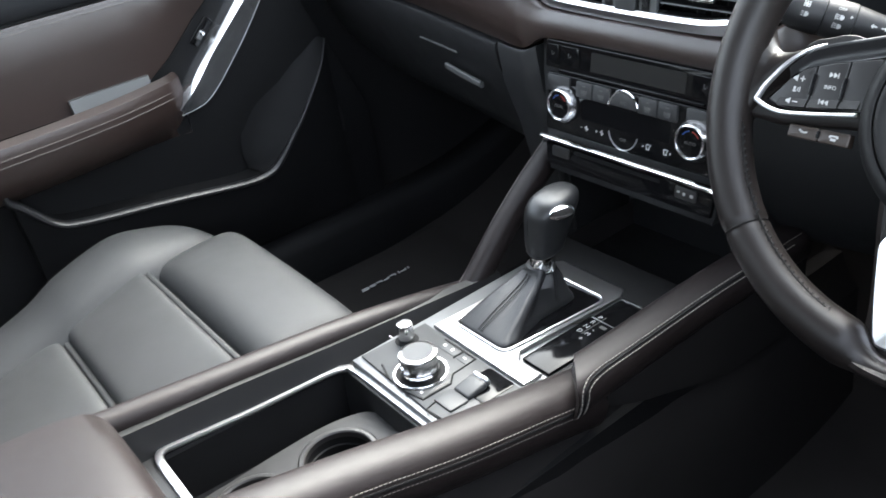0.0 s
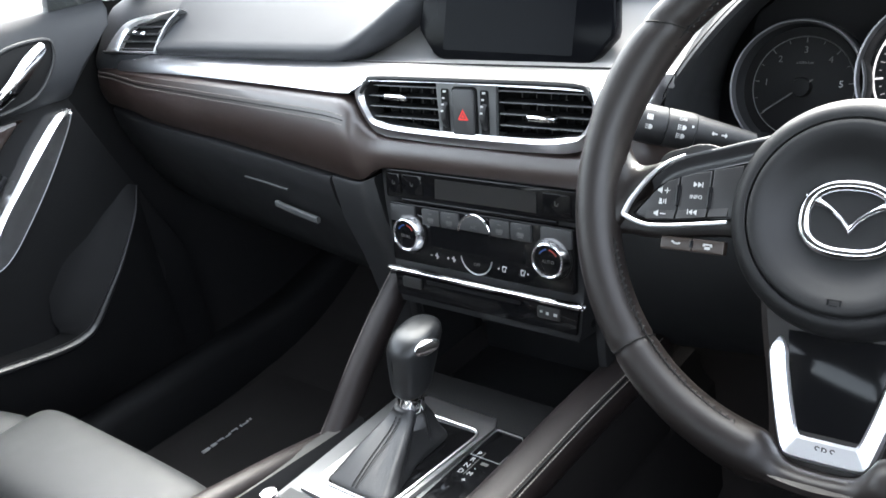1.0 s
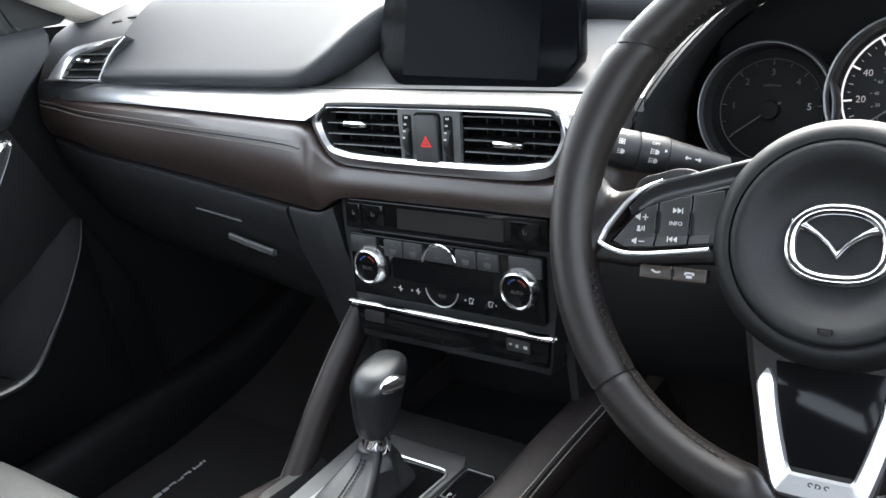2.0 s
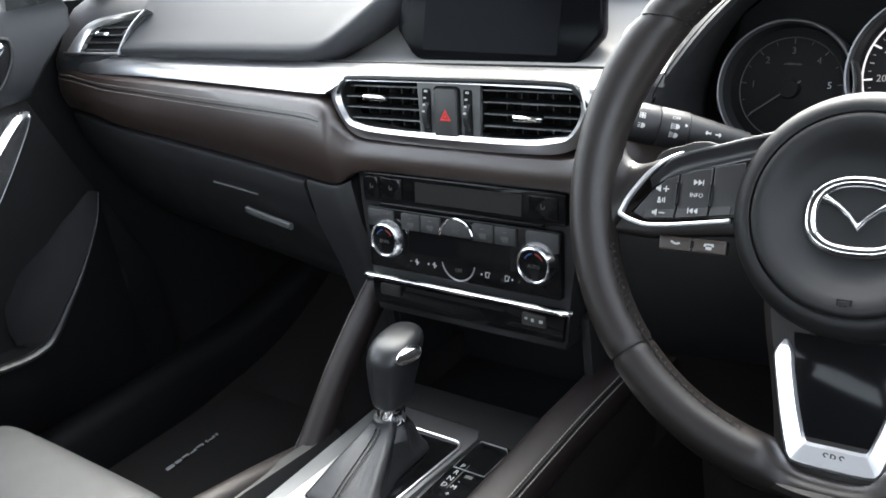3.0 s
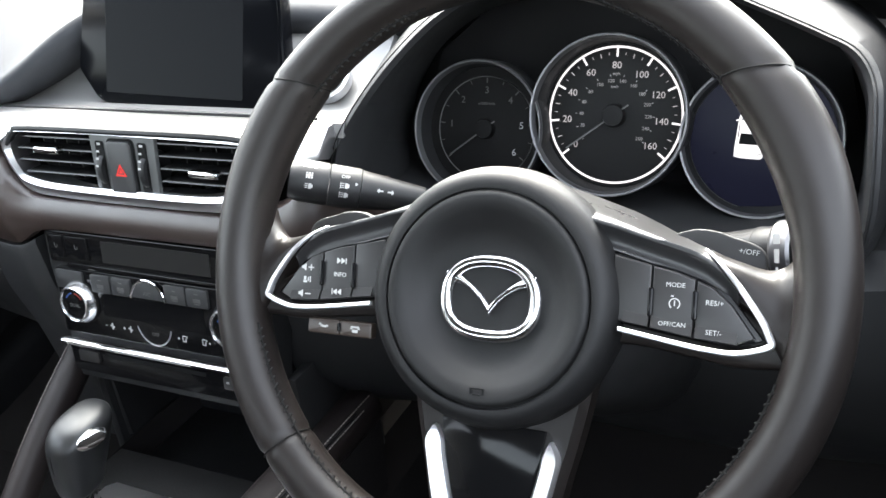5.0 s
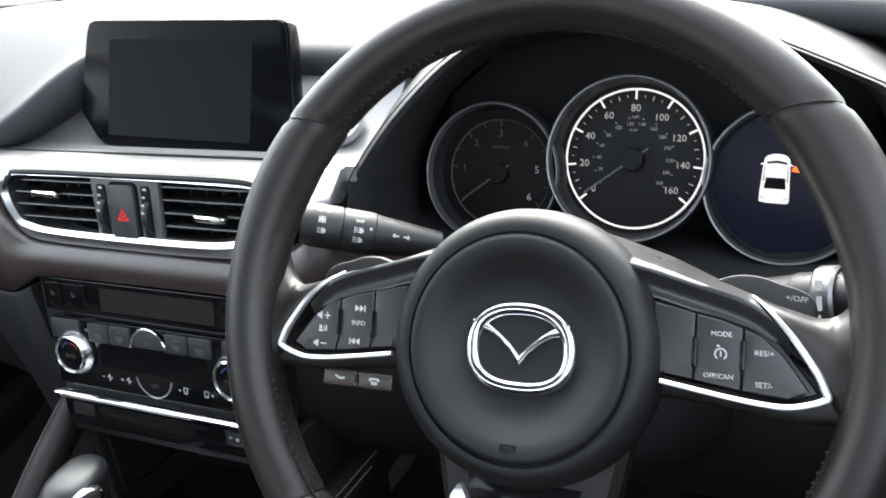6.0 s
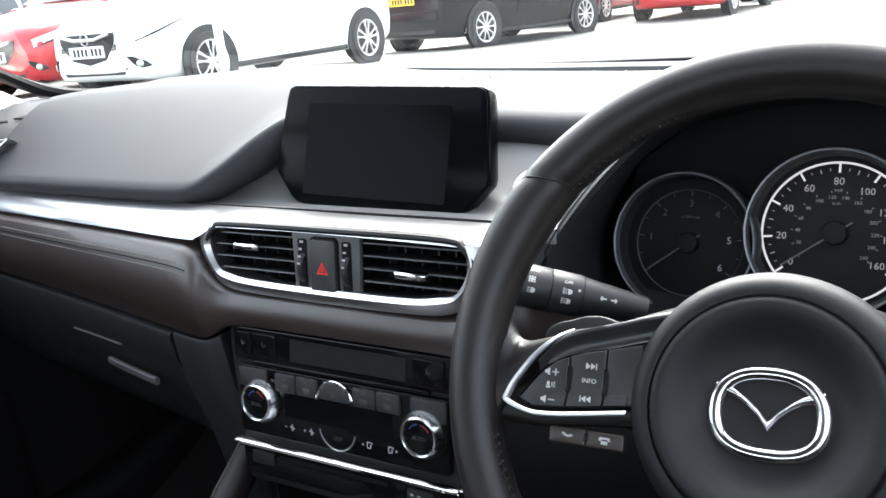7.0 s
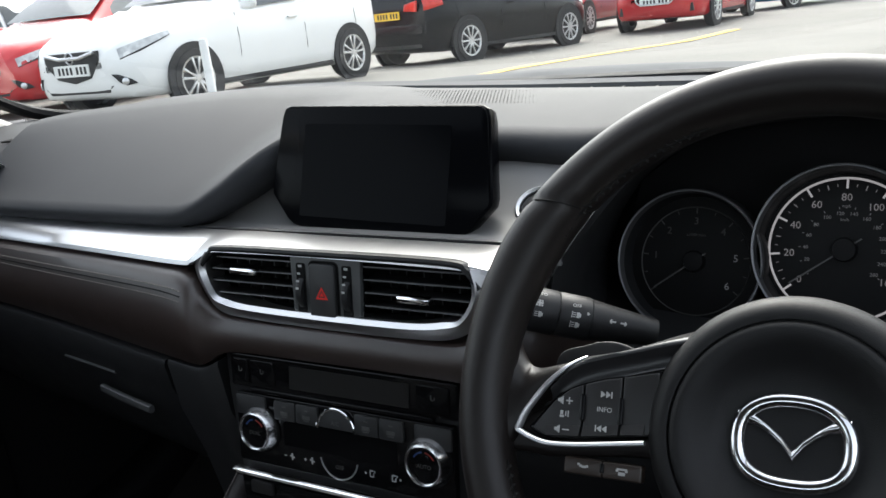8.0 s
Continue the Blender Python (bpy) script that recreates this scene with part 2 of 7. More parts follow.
def rod(a, b, r0, r1=None, seg=14):
    a, b = Vector(a), Vector(b)
    m = Matrix.Translation(a) @ (b - a).to_track_quat("Z", "Y").to_matrix().to_4x4()
    h, r1 = (b - a).length, r0 if r1 is None else r1
    return lathe([(0, 0), (r0 * 0.85, 0), (r0, 0.1 * r0), (r1, h - 0.1 * r1), (r1 * 0.85, h), (0, h)], m, seg)


def joined(parts):
    out = bmesh.new()
    for b in parts:
        me = bpy.data.meshes.new("t")
        b.to_mesh(me)
        b.free()
        out.from_mesh(me)
        bpy.data.meshes.remove(me)
    return out


def words(text, size, m, material, parent, name="lettering", local=False):
    """Printed words, centred on the frame, a hair proud of it."""
    cu = bpy.data.curves.new("words", "FONT")
    cu.body, cu.size, cu.align_x, cu.align_y, cu.resolution_u, cu.extrude = text, size, "CENTER", "CENTER", 2, 0.0001
    ob = bpy.data.objects.new("words", cu)
    me = bpy.data.meshes.new_from_object(ob)
    bm = bmesh.new()
    bm.from_mesh(me)
    bpy.data.objects.remove(ob)
    bpy.data.meshes.remove(me)
    bmesh.ops.transform(bm, matrix=m, verts=bm.verts)
    return part(name, bm, material, parent, local=local)


def bars(rects, m, material, parent, name="symbol", local=False, depth=0.0002):
    """Print too small to read: plain bars (x, y, width, height)."""
    return part(name, joined([prism([(x - w / 2, y - h / 2), (x + w / 2, y - h / 2), (x + w / 2, y + h / 2), (x - w / 2, y + h / 2)], m, depth)
                              for x, y, w, h in rects]), material, parent, local=local)


def stitches(path, step, length, thick, material, parent, name="stitching", lift=(0, 0, 0), slant=None):
    """A seam of single threads along a path."""
    p = [Vector(q) + Vector(lift) for q in path]
    total, bms, carry = 0.0, [], 0.0
    for a, b in zip(p, p[1:]):
        d = (b - a).length
        t = (b - a).normalized()
        s = step - carry
        while s < d:
            c = a + t * s
            w = (t + (Vector(slant) if slant else Vector((0, 0, 0)))).normalized()
            m = Matrix.Translation(c) @ w.to_track_quat("X", "Z").to_matrix().to_4x4()
            bm = bmesh.new()
            bmesh.ops.create_cube(bm, size=1.0)
            bmesh.ops.transform(bm, matrix=m @ Matrix.Diagonal((length, thick, thick, 1)), verts=bm.verts)
            bms.append(bm)
            s += step
        carry = (carry + d) % step
    return tagged(part(name, joined(bms), material, parent), kind="stuff")


# ---- the car's shell ----
def shell():
    fl = part("floor", loft([[(-0.72, y, z), (0.74, y, z), (0.74, y, z - 0.04), (-0.72, y, z - 0.04)] for y, z in
                             curve([(-0.83, 0.34), (0.0, 0.34), (0.6, 0.342), (0.85, 0.345), (1.02, 0.40), (1.2, 0.55), (1.28, 0.75), (1.3, 1.0)], 30)]), CARPET)
    tagged(fl, "black carpeted car floor and footwell", "floor", kind="structure")
    # bulkhead behind the dashboard
    tagged(part("wall_front", box(1.5, 0.02, 0.62, pose(0, 1.31, 0.63)), DEEP), "black bulkhead behind the dashboard", "wall", kind="structure")
    # driver's side wall, back wall, roof: unseen plain closing surfaces that hold light out
    tagged(part("sill_right", loft([[(x, y, z) for x, z in ((0.74, 0.42), (0.715, 0.437), (0.69, 0.440), (0.672, 0.425), (0.668, 0.30), (0.74, 0.30))] for y in (-0.3, 0.3, 0.95)]), BLACK), "black plastic sill below the driver's door", "sill", kind="structure")
    for sd, nm in ((1, "right"), (-1, "left")):
        tagged(part("wall_" + nm, loft([[(sd * x, -0.80, z), (sd * x, -0.3, z), (sd * (x + 0.05), -0.3, z), (sd * (x + 0.05), -0.80, z)] for x, z in [(0.74, 0.3), (0.74, 0.6), (0.73, 0.9), (0.715, 0.98)]]), BLACK), "unseen plain dark wall closing the rear side of the cabin", "wall", kind="structure")
    # out of view; its height cuts the light from the driver's side
    tagged(part("wall_door_right", loft([[(x, -0.3, z), (x, 0.79, z), (x + 0.05, 0.79, z), (x + 0.05, -0.3, z)] for x, z in [(0.745, 0.3), (0.745, 0.6), (0.745, 0.80), (0.735, 0.98)]]), BLACK), "unseen plain dark wall at the driver's door, holding light out", "wall", kind="structure")
    for sd, nm in ((-1, "left"), (1, "right")):
        kick = loft([[(sd * x, y, 0.28), (sd * x, y, zt), (sd * (x + 0.06), y, zt), (sd * (x + 0.06), y, 0.28)] for y, x, zt in ((0.66, 0.765, 1.0), (0.79, 0.778, 1.012), (0.842, 0.772, 1.012), (0.95, 0.74, 1.0), (1.1, 0.68, 1.0), (1.31, 0.62, 1.0))])
        tagged(part("wall_kick_" + nm, kick, DEEP), "dark footwell side panel", "wall", kind="structure")
    # out of view; tall enough to block most light from behind
    tagged(part("wall_back", box(1.5, 0.06, 0.88, pose(0, -0.80, 0.73)), DEEP), "unseen plain dark wall closing the back of the cabin", "wall", kind="structure")
    # out of view; its dark tone is for what the panels reflect
    roof = part("ceiling", loft([[(x, y, z), (x, y, z + 0.04)][0:1] + [(x * 0.0, y, z + 0.03), (-x, y, z), (-x, y, z + 0.05), (0, y, z + 0.08), (x, y, z + 0.05)]
                                 for x, y, z in curve([(0.52, 0.28, 1.40), (0.55, 0.0, 1.43), (0.56, -0.6, 1.43), (0.54, -0.9, 1.40)], 8)]), LINING)
    header = part("roof_header", loft([[(-0.56, 0.27, 1.405), (0, 0.29, 1.435), (0.56, 0.27, 1.405), (0.56, 0.27, 1.42), (0, 0.29, 1.45), (-0.56, 0.27, 1.42)], [(-0.575, 0.44, 1.325), (0, 0.48, 1.34), (0.575, 0.44, 1.325), (0.575, 0.44, 1.335), (0, 0.48, 1.35), (-0.575, 0.44, 1.335)]]), LINING)
    tagged(header, "plain grey header along the top of the windscreen", "header", kind="structure")
    tagged(roof, "unseen grey cloth roof lining, dim for the reflections", "ceiling", kind="structure")
    for s, n in ((-1, "left"), (1, "right")):
        p = part("pillar_" + n, sweep(curve([(s * 0.735, 0.98, 0.99), (s * 0.70, 0.80, 1.09), (s * 0.635, 0.56, 1.25), (s * 0.53, 0.28, 1.41)], 14),
                                      ring(0.035, 0.028, 12, 2.6)), CREAM)
        tagged(p, "cream cloth-covered windscreen pillar", "pillar", kind="structure")
        q = part("pillar_" + n + "_rear", sweep([(s * 0.72, -0.28, 0.95), (s * 0.66, -0.33, 1.2), (s * 0.56, -0.38, 1.42)], ring(0.05, 0.03, 10, 3)), DEEP)
        tagged(q, "dark door pillar", "pillar", kind="structure")
        q = part("pillar_" + n + "_back", sweep([(s * 0.72, -0.80, 0.97), (s * 0.66, -0.82, 1.2), (s * 0.55, -0.84, 1.42)], ring(0.08, 0.05, 10, 3)), DEEP)
        tagged(q, "dark rear corner pillar", "pillar", kind="structure")
    # windscreen
    def ws(u, v):
        bow = 1 - 0.55 * u * u
        lo = Vector((0.75 * u, 0.93 + 0.24 * bow, 1.015))
        hi = Vector((0.55 * u, 0.27 + 0.06 * bow, 1.425))
        return lo.lerp(hi, v)
    rows = [[ws(-1 + 2 * i / 16, j / 8) for i in range(17)] for j in range(9)]
    g = part("window_1", loft(rows, False, False), GLASS)
    g.visible_shadow = False
    tagged(g, "clear curved windscreen above the dashboard", "windscreen", kind="structure")
    fr = part("windscreen_edge", sweep(curve([ws(-1, 0.3), ws(-0.995, 0.12), ws(-0.96, 0.03), ws(-0.85, 0.0), ws(-0.5, 0), ws(0, 0), ws(0.5, 0), ws(0.85, 0), ws(0.97, 0.03), ws(1, 0.2)], 40),
                                      ring(0.012, 0.009, 8)), DEEP, g, "black painted windscreen edge")
    # passenger window glass
    g2 = part("window_2", loft([[(-0.715, 0.80, 1.01), (-0.715, -0.25, 1.01)], [(-0.66, 0.55, 1.22), (-0.655, -0.3, 1.22)], [(-0.585, 0.28, 1.38), (-0.585, -0.35, 1.38)]], False, False), GLASS)
    g2.visible_shadow = False
    tagged(g2, "clear passenger door window", "window", kind="structure")
    g3 = part("window_3", loft([[(-0.66, -0.80, 1.17), (0.66, -0.80, 1.17)], [(-0.55, -0.86, 1.42), (0.55, -0.86, 1.42)]], False, False), GLASS)
    g3.visible_shadow = False
    tagged(g3, "clear rear window of the cabin", "window", kind="structure")
    return fl


shell()


# ---- ground and what stands outside ----
ASPHALT = mat("worn_asphalt", (0.155, 0.148, 0.132), 0.9, vary=0.12, var_scale=0.5, grain=60, bump=0.5)
YELLOW = mat("yellow_road_paint", (0.60, 0.40, 0.06), 0.75, vary=0.2, var_scale=3)


def lot(x, y):
    """The height of the uneven car park."""
    return float(np.interp(y, [0.5, 2.0, 4.0, 5.5, 6.5, 9.0, 11.0, 13.0, 17.0, 25.0, 60.0], [0.0, 0.04, 0.17, 0.25, 0.265, 0.215, 0.125, 0.02, -0.04, -0.25, -0.6]))


_ys = [-400, -20, 0] + [0.5 + 0.5 * i for i in range(60)] + [40, 60, 400]
_g = part("ground", loft([[(x, y, lot(0, y)) for x in (-400, -60, -20, -10, 0, 10, 20, 60, 400)] for y in _ys], False, False), ASPHALT)
tagged(_g, "worn grey asphalt of the car park", "ground", kind="structure")


def stripe(a, b, w):
    a, b = Vector((*a, lot(*a) + 0.006)), Vector((*b, lot(*b) + 0.006))
    s = (b - a).cross(Vector((0, 0, 1))).normalized() * w / 2
    bm = bmesh.new()
    low = [bm.verts.new(p) for p in (a - s, a + s, b + s, b - s)]
    f = bm.faces.new(low)
    g = bmesh.ops.extrude_face_region(bm, geom=[f])
    bmesh.ops.translate(bm, vec=(0, 0, 0.004), verts=[v for v in g["geom"] if isinstance(v, bmesh.types.BMVert)])
    return bm


tagged(part("road_marking", joined([stripe((-3.99 + 1.18 * u / 8, 8.1 + 6.7 * u / 8), (-3.99 + 1.18 * (u + 1) / 8, 8.1 + 6.7 * (u + 1) / 8), 0.19) for u in range(8)]), YELLOW), "faded yellow line painted on the asphalt", "road marking", kind="structure")

# a thin white post by the bays
_pt = thing("white_post", "thin white post standing on the car park", "post", (-2.593, 3.242, lot(0, 3.242)))
part("shaft", lathe([(0.0, 0.92), (0.016, 0.918), (0.020, 0.90), (0.022, 0.06), (0.022, 0.0), (0.0, 0.0)], Matrix.Translation((-2.593, 3.242, lot(0, 3.242))), 20), mat("white_painted_post", (0.78, 0.78, 0.77), 0.5, vary=0.06), _pt, "white painted shaft")
part("foot", lathe([(0.0, 0.02), (0.05, 0.018), (0.06, 0.008), (0.062, 0.0), (0.0, 0.0)], Matrix.Translation((-2.593, 3.242, lot(0, 3.242))), 24), GREYPLASTIC, _pt, "dark round foot")

# ---- parked cars outside ----
TYRE = mat("black_tyre_rubber", (0.02, 0.02, 0.02), 0.8, grain=200, bump=0.2)
ALLOY = mat("silver_alloy", (0.60, 0.60, 0.61), 0.3, metal=0.9, vary=0.04)
LAMP = mat("clear_headlamp", (0.52, 0.53, 0.54), 0.08, vary=0.35, var_scale=14)
TAIL = mat("red_tail_lamp", (0.55, 0.03, 0.02), 0.15, vary=0.2, var_scale=9)
TINT = mat("tinted_car_glass", (0.05, 0.06, 0.065), 0.06, vary=0.1, rvary=0.02)
PLATEW = mat("white_plate", (0.8, 0.8, 0.78), 0.4)
PLATEY = mat("yellow_plate", (0.8, 0.52, 0.04), 0.4)
PAINTS = {k: mat(k + "_car_paint", c, 0.25, coat=0.0 if k == "black" else 0.3, spec=0.22 if k == "black" else 0.5, vary=0.04, var_scale=1.0, rvary=0.03, metal=mt_) for k, c, mt_ in
          (("white", (0.80, 0.80, 0.79), 0.0), ("red", (0.50, 0.025, 0.03), 0.1), ("black", (0.004, 0.0045, 0.0055), 0.0), ("blue", (0.03, 0.25, 0.50), 0.2), ("silver", (0.55, 0.56, 0.57), 0.5), ("dark_red", (0.35, 0.018, 0.025), 0.1))}

HATCH = [(2.04, 0.36, 0.56, 0.64, 0.42, 0.36), (1.99, 0.24, 0.62, 0.72, 0.60, 0.52), (1.85, 0.20, 0.68, 0.82, 0.745, 0.62), (1.55, 0.18, 0.76, 0.91, 0.83, 0.67), (1.2, 0.18, 0.83, 0.98, 0.845, 0.69), (0.85, 0.18, 0.88, 1.04, 0.85, 0.70), (0.72, 0.18, 0.89, 1.07, 0.85, 0.70),
         (0.3, 0.18, 0.91, 1.32, 0.85, 0.62), (0.0, 0.18, 0.93, 1.45, 0.85, 0.58), (-0.5, 0.18, 0.95, 1.50, 0.85, 0.57), (-1.2, 0.18, 0.98, 1.46, 0.845, 0.55), (-1.65, 0.20, 1.0, 1.32, 0.82, 0.52), (-1.9, 0.24, 0.98, 1.14, 0.77, 0.55), (-1.98, 0.30, 0.86, 0.98, 0.72, 0.55), (-2.02, 0.38, 0.72, 0.84, 0.62, 0.5)]


def car_section(x, lo, belt, top, wb, wt):
    half = [(0.55 * wb, lo), (0.90 * wb, lo + 0.01), (0.965 * wb, lo + 0.07), (0.995 * wb, lo + 0.20), (wb, (lo + belt) / 2 + 0.06), (0.985 * wb, belt - 0.06), (0.95 * wb, belt), (wt + (0.95 * wb - wt) * 0.5, belt + (top - belt) * 0.52), (wt, top - 0.045), (wt * 0.86, top - 0.012), (wt * 0.5, top)]
    return [(x, -y, z) for y, z in half] + [(x, y, z) for y, z in reversed(half)]


def wheel(car, x, y, r, side, spokes, rim_r):
    m = pose(x, y, r) @ Matrix(((1, 0, 0, 0), (0, 0, side, 0), (0, 1, 0, 0), (0, 0, 0, 1)))
    w = part("wheel", lathe([(rim_r, -0.17), (r - 0.02, -0.18), (r, -0.15), (r, -0.02), (r - 0.015, 0.004), (rim_r + 0.01, 0.008), (rim_r, 0.0), (rim_r, -0.17)], m, 36), TYRE, car, "black tyre", local=True)
    part("rim", lathe([(rim_r - 0.03, -0.02), (rim_r - 0.012, 0.006), (rim_r + 0.004, 0.008), (rim_r + 0.006, -0.01)], m, 36), ALLOY, w, "silver alloy rim", local=True)
    part("rim_well", lathe([(0, -0.075), (rim_r, -0.07)], m, 28), TYRE, w, local=True)
    part("hub", lathe([(0, 0.012), (0.035, 0.010), (0.06, -0.01), (0.06, -0.05)], m, 18), ALLOY, w, local=True)
    # spokes: single, thin, or five forked pairs
    turns = [72 * i + d + 18 for i in range(5) for d in (-13, 13)] if spokes == 5 else [360 * i / spokes for i in range(spokes)]
    for a in turns:
        k = 0.5
        part("spoke", prism([(0.04, -0.030 * k), (rim_r * 0.6, -0.020 * k), (rim_r - 0.01, -0.034 * k), (rim_r - 0.01, 0.034 * k), (rim_r * 0.6, 0.020 * k), (0.04, 0.030 * k)], m @ pose(0, 0, -0.012, 0, 0, a), 0.022, 0.004), ALLOY, w, local=True)


def parked_car(label, paint, m, stations=HATCH, base=2.57, front=1.28, r=0.30, spokes=5, face="hatch", show_rear=False, rim_r=0.215):
    """A parked car: x ahead, y to its left, z up, standing on z = 0."""
    car = thing("parked_car", label, "car", m=m, group="parked cars")
    body = part("body", loft(sections(stations, 60, car_section)), PAINTS[paint], car, paint.replace("_", " ") + " painted body", local=True, sharp=50)
    rear = front - base
    wb = 0.85
    for x in (front, rear):
        for s in (1, -1):
            ym = s * (wb + 0.002)
            mm = pose(x, ym, r) @ Matrix(((1, 0, 0, 0), (0, 0, s, 0), (0, 1, 0, 0), (0, 0, 0, 1)))
            part("wheel_arch", lathe([(0.0, -0.03), (r + 0.055, -0.03), (r + 0.06, 0.004), (0.0, 0.004)], mm, 36), TYRE, car, "black wheel arch", local=True)
            wheel(car, x, s * (wb + 0.012), r, s, spokes, rim_r)
    # windows and doors
    sec = lambda x: [np.interp(-x, [-q[0] for q in stations], [q[i] for q in stations]) for i in range(6)]
    for s in (1, -1):
        for x0, x1 in ((0.45, -0.42), (-0.50, -1.35)):
            rows = []
            for i in range(7):
                x = x0 + (x1 - x0) * i / 6
                _, lo, belt, top, wbx, wt = sec(x)
                top = min(top, 1.5)
                a = Vector((x, s * (0.95 * wbx + 0.012), belt + 0.03))
                b = Vector((x, s * (wt + 0.035), max(belt + 0.05, top - 0.10)))
                rows.append([a, a.lerp(b, 0.5) + Vector((0, s * 0.012, 0)), b])
            part("side_window", loft(rows, False, False), TINT, car, "dark side window", local=True)
        for x in (0.62, -0.46, -1.42):
            part("door_gap", sweep([(x, s * (0.965 * wb), 0.26), (x, s * (wb + 0.002), 0.5), (x, s * (wb + 0.001), 0.68), (x - 0.02, s * (0.955 * wb + 0.003), 0.9)], ring(0.003, 0.003, 6)), TYRE, car, local=True)
        part("door_handle", box(0.16, 0.03, 0.025, pose(-0.25, s * (wb + 0.01), 0.80), 0.008), PAINTS[paint], car, local=True)
        mi = part("mirror", loft([[(0.55 + a * 0.7, s * (0.88 + k), 0.98 + b) for a, b in ring(0.09 * q, 0.075 * q, 14, 2.6)] for k, q in ((0.0, 0.35), (0.05, 0.85), (0.12, 1.0), (0.17, 0.85), (0.2, 0.3))]), PAINTS[paint], car, "painted door mirror", local=True)
        part("sill", box(1.85, 0.02, 0.06, pose((front + rear) / 2, s * (0.955 * wb), 0.235), 0.01), TYRE, car, local=True)
    part("windscreen", loft([[(0.76, y, 1.075 + 0.01 * (1 - (y / 0.7) ** 2)) for y in np.linspace(-0.66, 0.66, 9)], [(0.40, y * 0.92, 1.285 + 0.02 * (1 - (y / 0.7) ** 2)) for y in np.linspace(-0.66, 0.66, 9)], [(0.06, y * 0.84, 1.445 + 0.02 * (1 - (y / 0.7) ** 2)) for y in np.linspace(-0.66, 0.66, 9)]], False, False), TINT, car, "dark windscreen", local=True)
    # nose
    fx = stations[0][0]
    MF = Matrix(((0, 0, 1, fx + 0.005), (1, 0, 0, 0), (0, 1, 0, 0), (0, 0, 0, 1)))
    if face == "hatch":
        part("grille", prism([(-0.40, 0.67), (0.40, 0.67), (0.40, 0.58), (0.25, 0.42), (0.0, 0.375), (-0.25, 0.42), (-0.40, 0.58)], MF, 0.03, 0.01, z0=-0.02), TYRE, car, "black grille", local=True)
        part("grille_bar", sweep([(fx + 0.02, -0.36, 0.655), (fx + 0.03, -0.15, 0.615), (fx + 0.03, 0.15, 0.615), (fx + 0.02, 0.36, 0.655)], ring(0.018, 0.018, 8)), ALLOY, car, local=True)
        part("emblem", lathe([(0.045, 0), (0.055, 0.012), (0.065, 0)], MF @ pose(0, 0.62, 0.02), 20), ALLOY, car, local=True)
        part("intake", prism([(-0.52, 0.34), (0.52, 0.34), (0.44, 0.27), (-0.44, 0.27)], MF, 0.03, 0.01, z0=-0.055), TYRE, car, local=True)
    else:
        part("grille", prism(rounded(0.62, 0.24, 0.08, 5, 0, 0.60), MF, 0.03, 0.01, z0=-0.015), TYRE, car, "black mesh grille", local=True)
        part("grille_rim", sweep([MF @ Vector((x, y, 0.018)) for x, y in rounded(0.66, 0.27, 0.09, 5, 0, 0.60)], ring(0.014, 0.014, 8), up=(1, 0, 0), closed=True), ALLOY, car, "chrome grille rim", local=True)
        for s in (1, -1):
            part("intake", prism([(s * 0.40, 0.42), (s * 0.64, 0.44), (s * 0.66, 0.30), (s * 0.42, 0.28)], MF, 0.03, 0.01, z0=-0.09), TYRE, car, local=True)
    pl = part("number_plate", prism(rounded(0.52, 0.112, 0.01, 2, 0, 0.50), MF, 0.012, z0=0.012), PLATEW, car, "white number plate", local=True)
    tagged(bars([(-0.18 + 0.06 * i + (0.03 if i > 3 else 0), 0.50, 0.035, 0.07) for i in range(7)], MF @ pose(0, 0, 0.0245), TYRE, pl, "plate_bar", local=True), kind="stuff")
    for s in (1, -1):
        def skin(x, t):
            q = sec(x)
            a, b = Vector((x, s * 0.985 * q[4], q[2] - 0.06)), Vector((x, s * 0.95 * q[4], q[2] + 0.02))
            return a.lerp(b, t) + Vector((0.008, s * 0.008, 0.004))
        xs = np.linspace(1.97, 1.50, 7)
        hl = part("headlamp", loft([[skin(x, 0.0 + 0.45 * (i / 6) ** 1.5), skin(x, 0.45 + 0.25 * i / 6), skin(x, 1.15 - 0.20 * (i / 6))] for i, x in enumerate(xs)], False, False), LAMP, car, "clear headlamp", local=True)
        part("lamp_bezel", sweep([skin(x, -0.02 + 0.45 * (i / 6) ** 1.5) for i, x in enumerate(xs)], ring(0.008, 0.012, 8), scale=[0.4, 0.7, 0.8, 0.7, 0.6, 0.4, 0.25]), TYRE, hl, "dark lower edge of the lamp", local=True)
        MFOG = Matrix.Translation((1.955, s * 0.63, 0.385)) @ Matrix(((0, 0, 1, 0), (1, 0, 0, 0), (0, 1, 0, 0), (0, 0, 0, 1))) @ pose(0, 0, 0, 0, s * 34, 0)
        fg = part("fog_lamp", prism([(s * u, v) for u, v in ((-0.13, 0.055), (-0.07, 0.050), (0.05, 0.0), (0.10, -0.045), (0.0, -0.060), (-0.06, -0.030))], MFOG, 0.05, 0.01, z0=-0.03), TYRE, car, "dark fog lamp pocket", local=True)
        part("fog_lens", lathe([(0, 0.030), (0.024, 0.028), (0.034, 0.022), (0.036, 0.012)], MFOG @ pose(s * -0.005, -0.018, 0), 20), ALLOY, fg, "round fog lamp", local=True)
    # tail
    rx = stations[-1][0]
    MT = Matrix(((0, 0, -1, rx - 0.012), (-1, 0, 0, 0), (0, 1, 0, 0), (0, 0, 0, 1)))
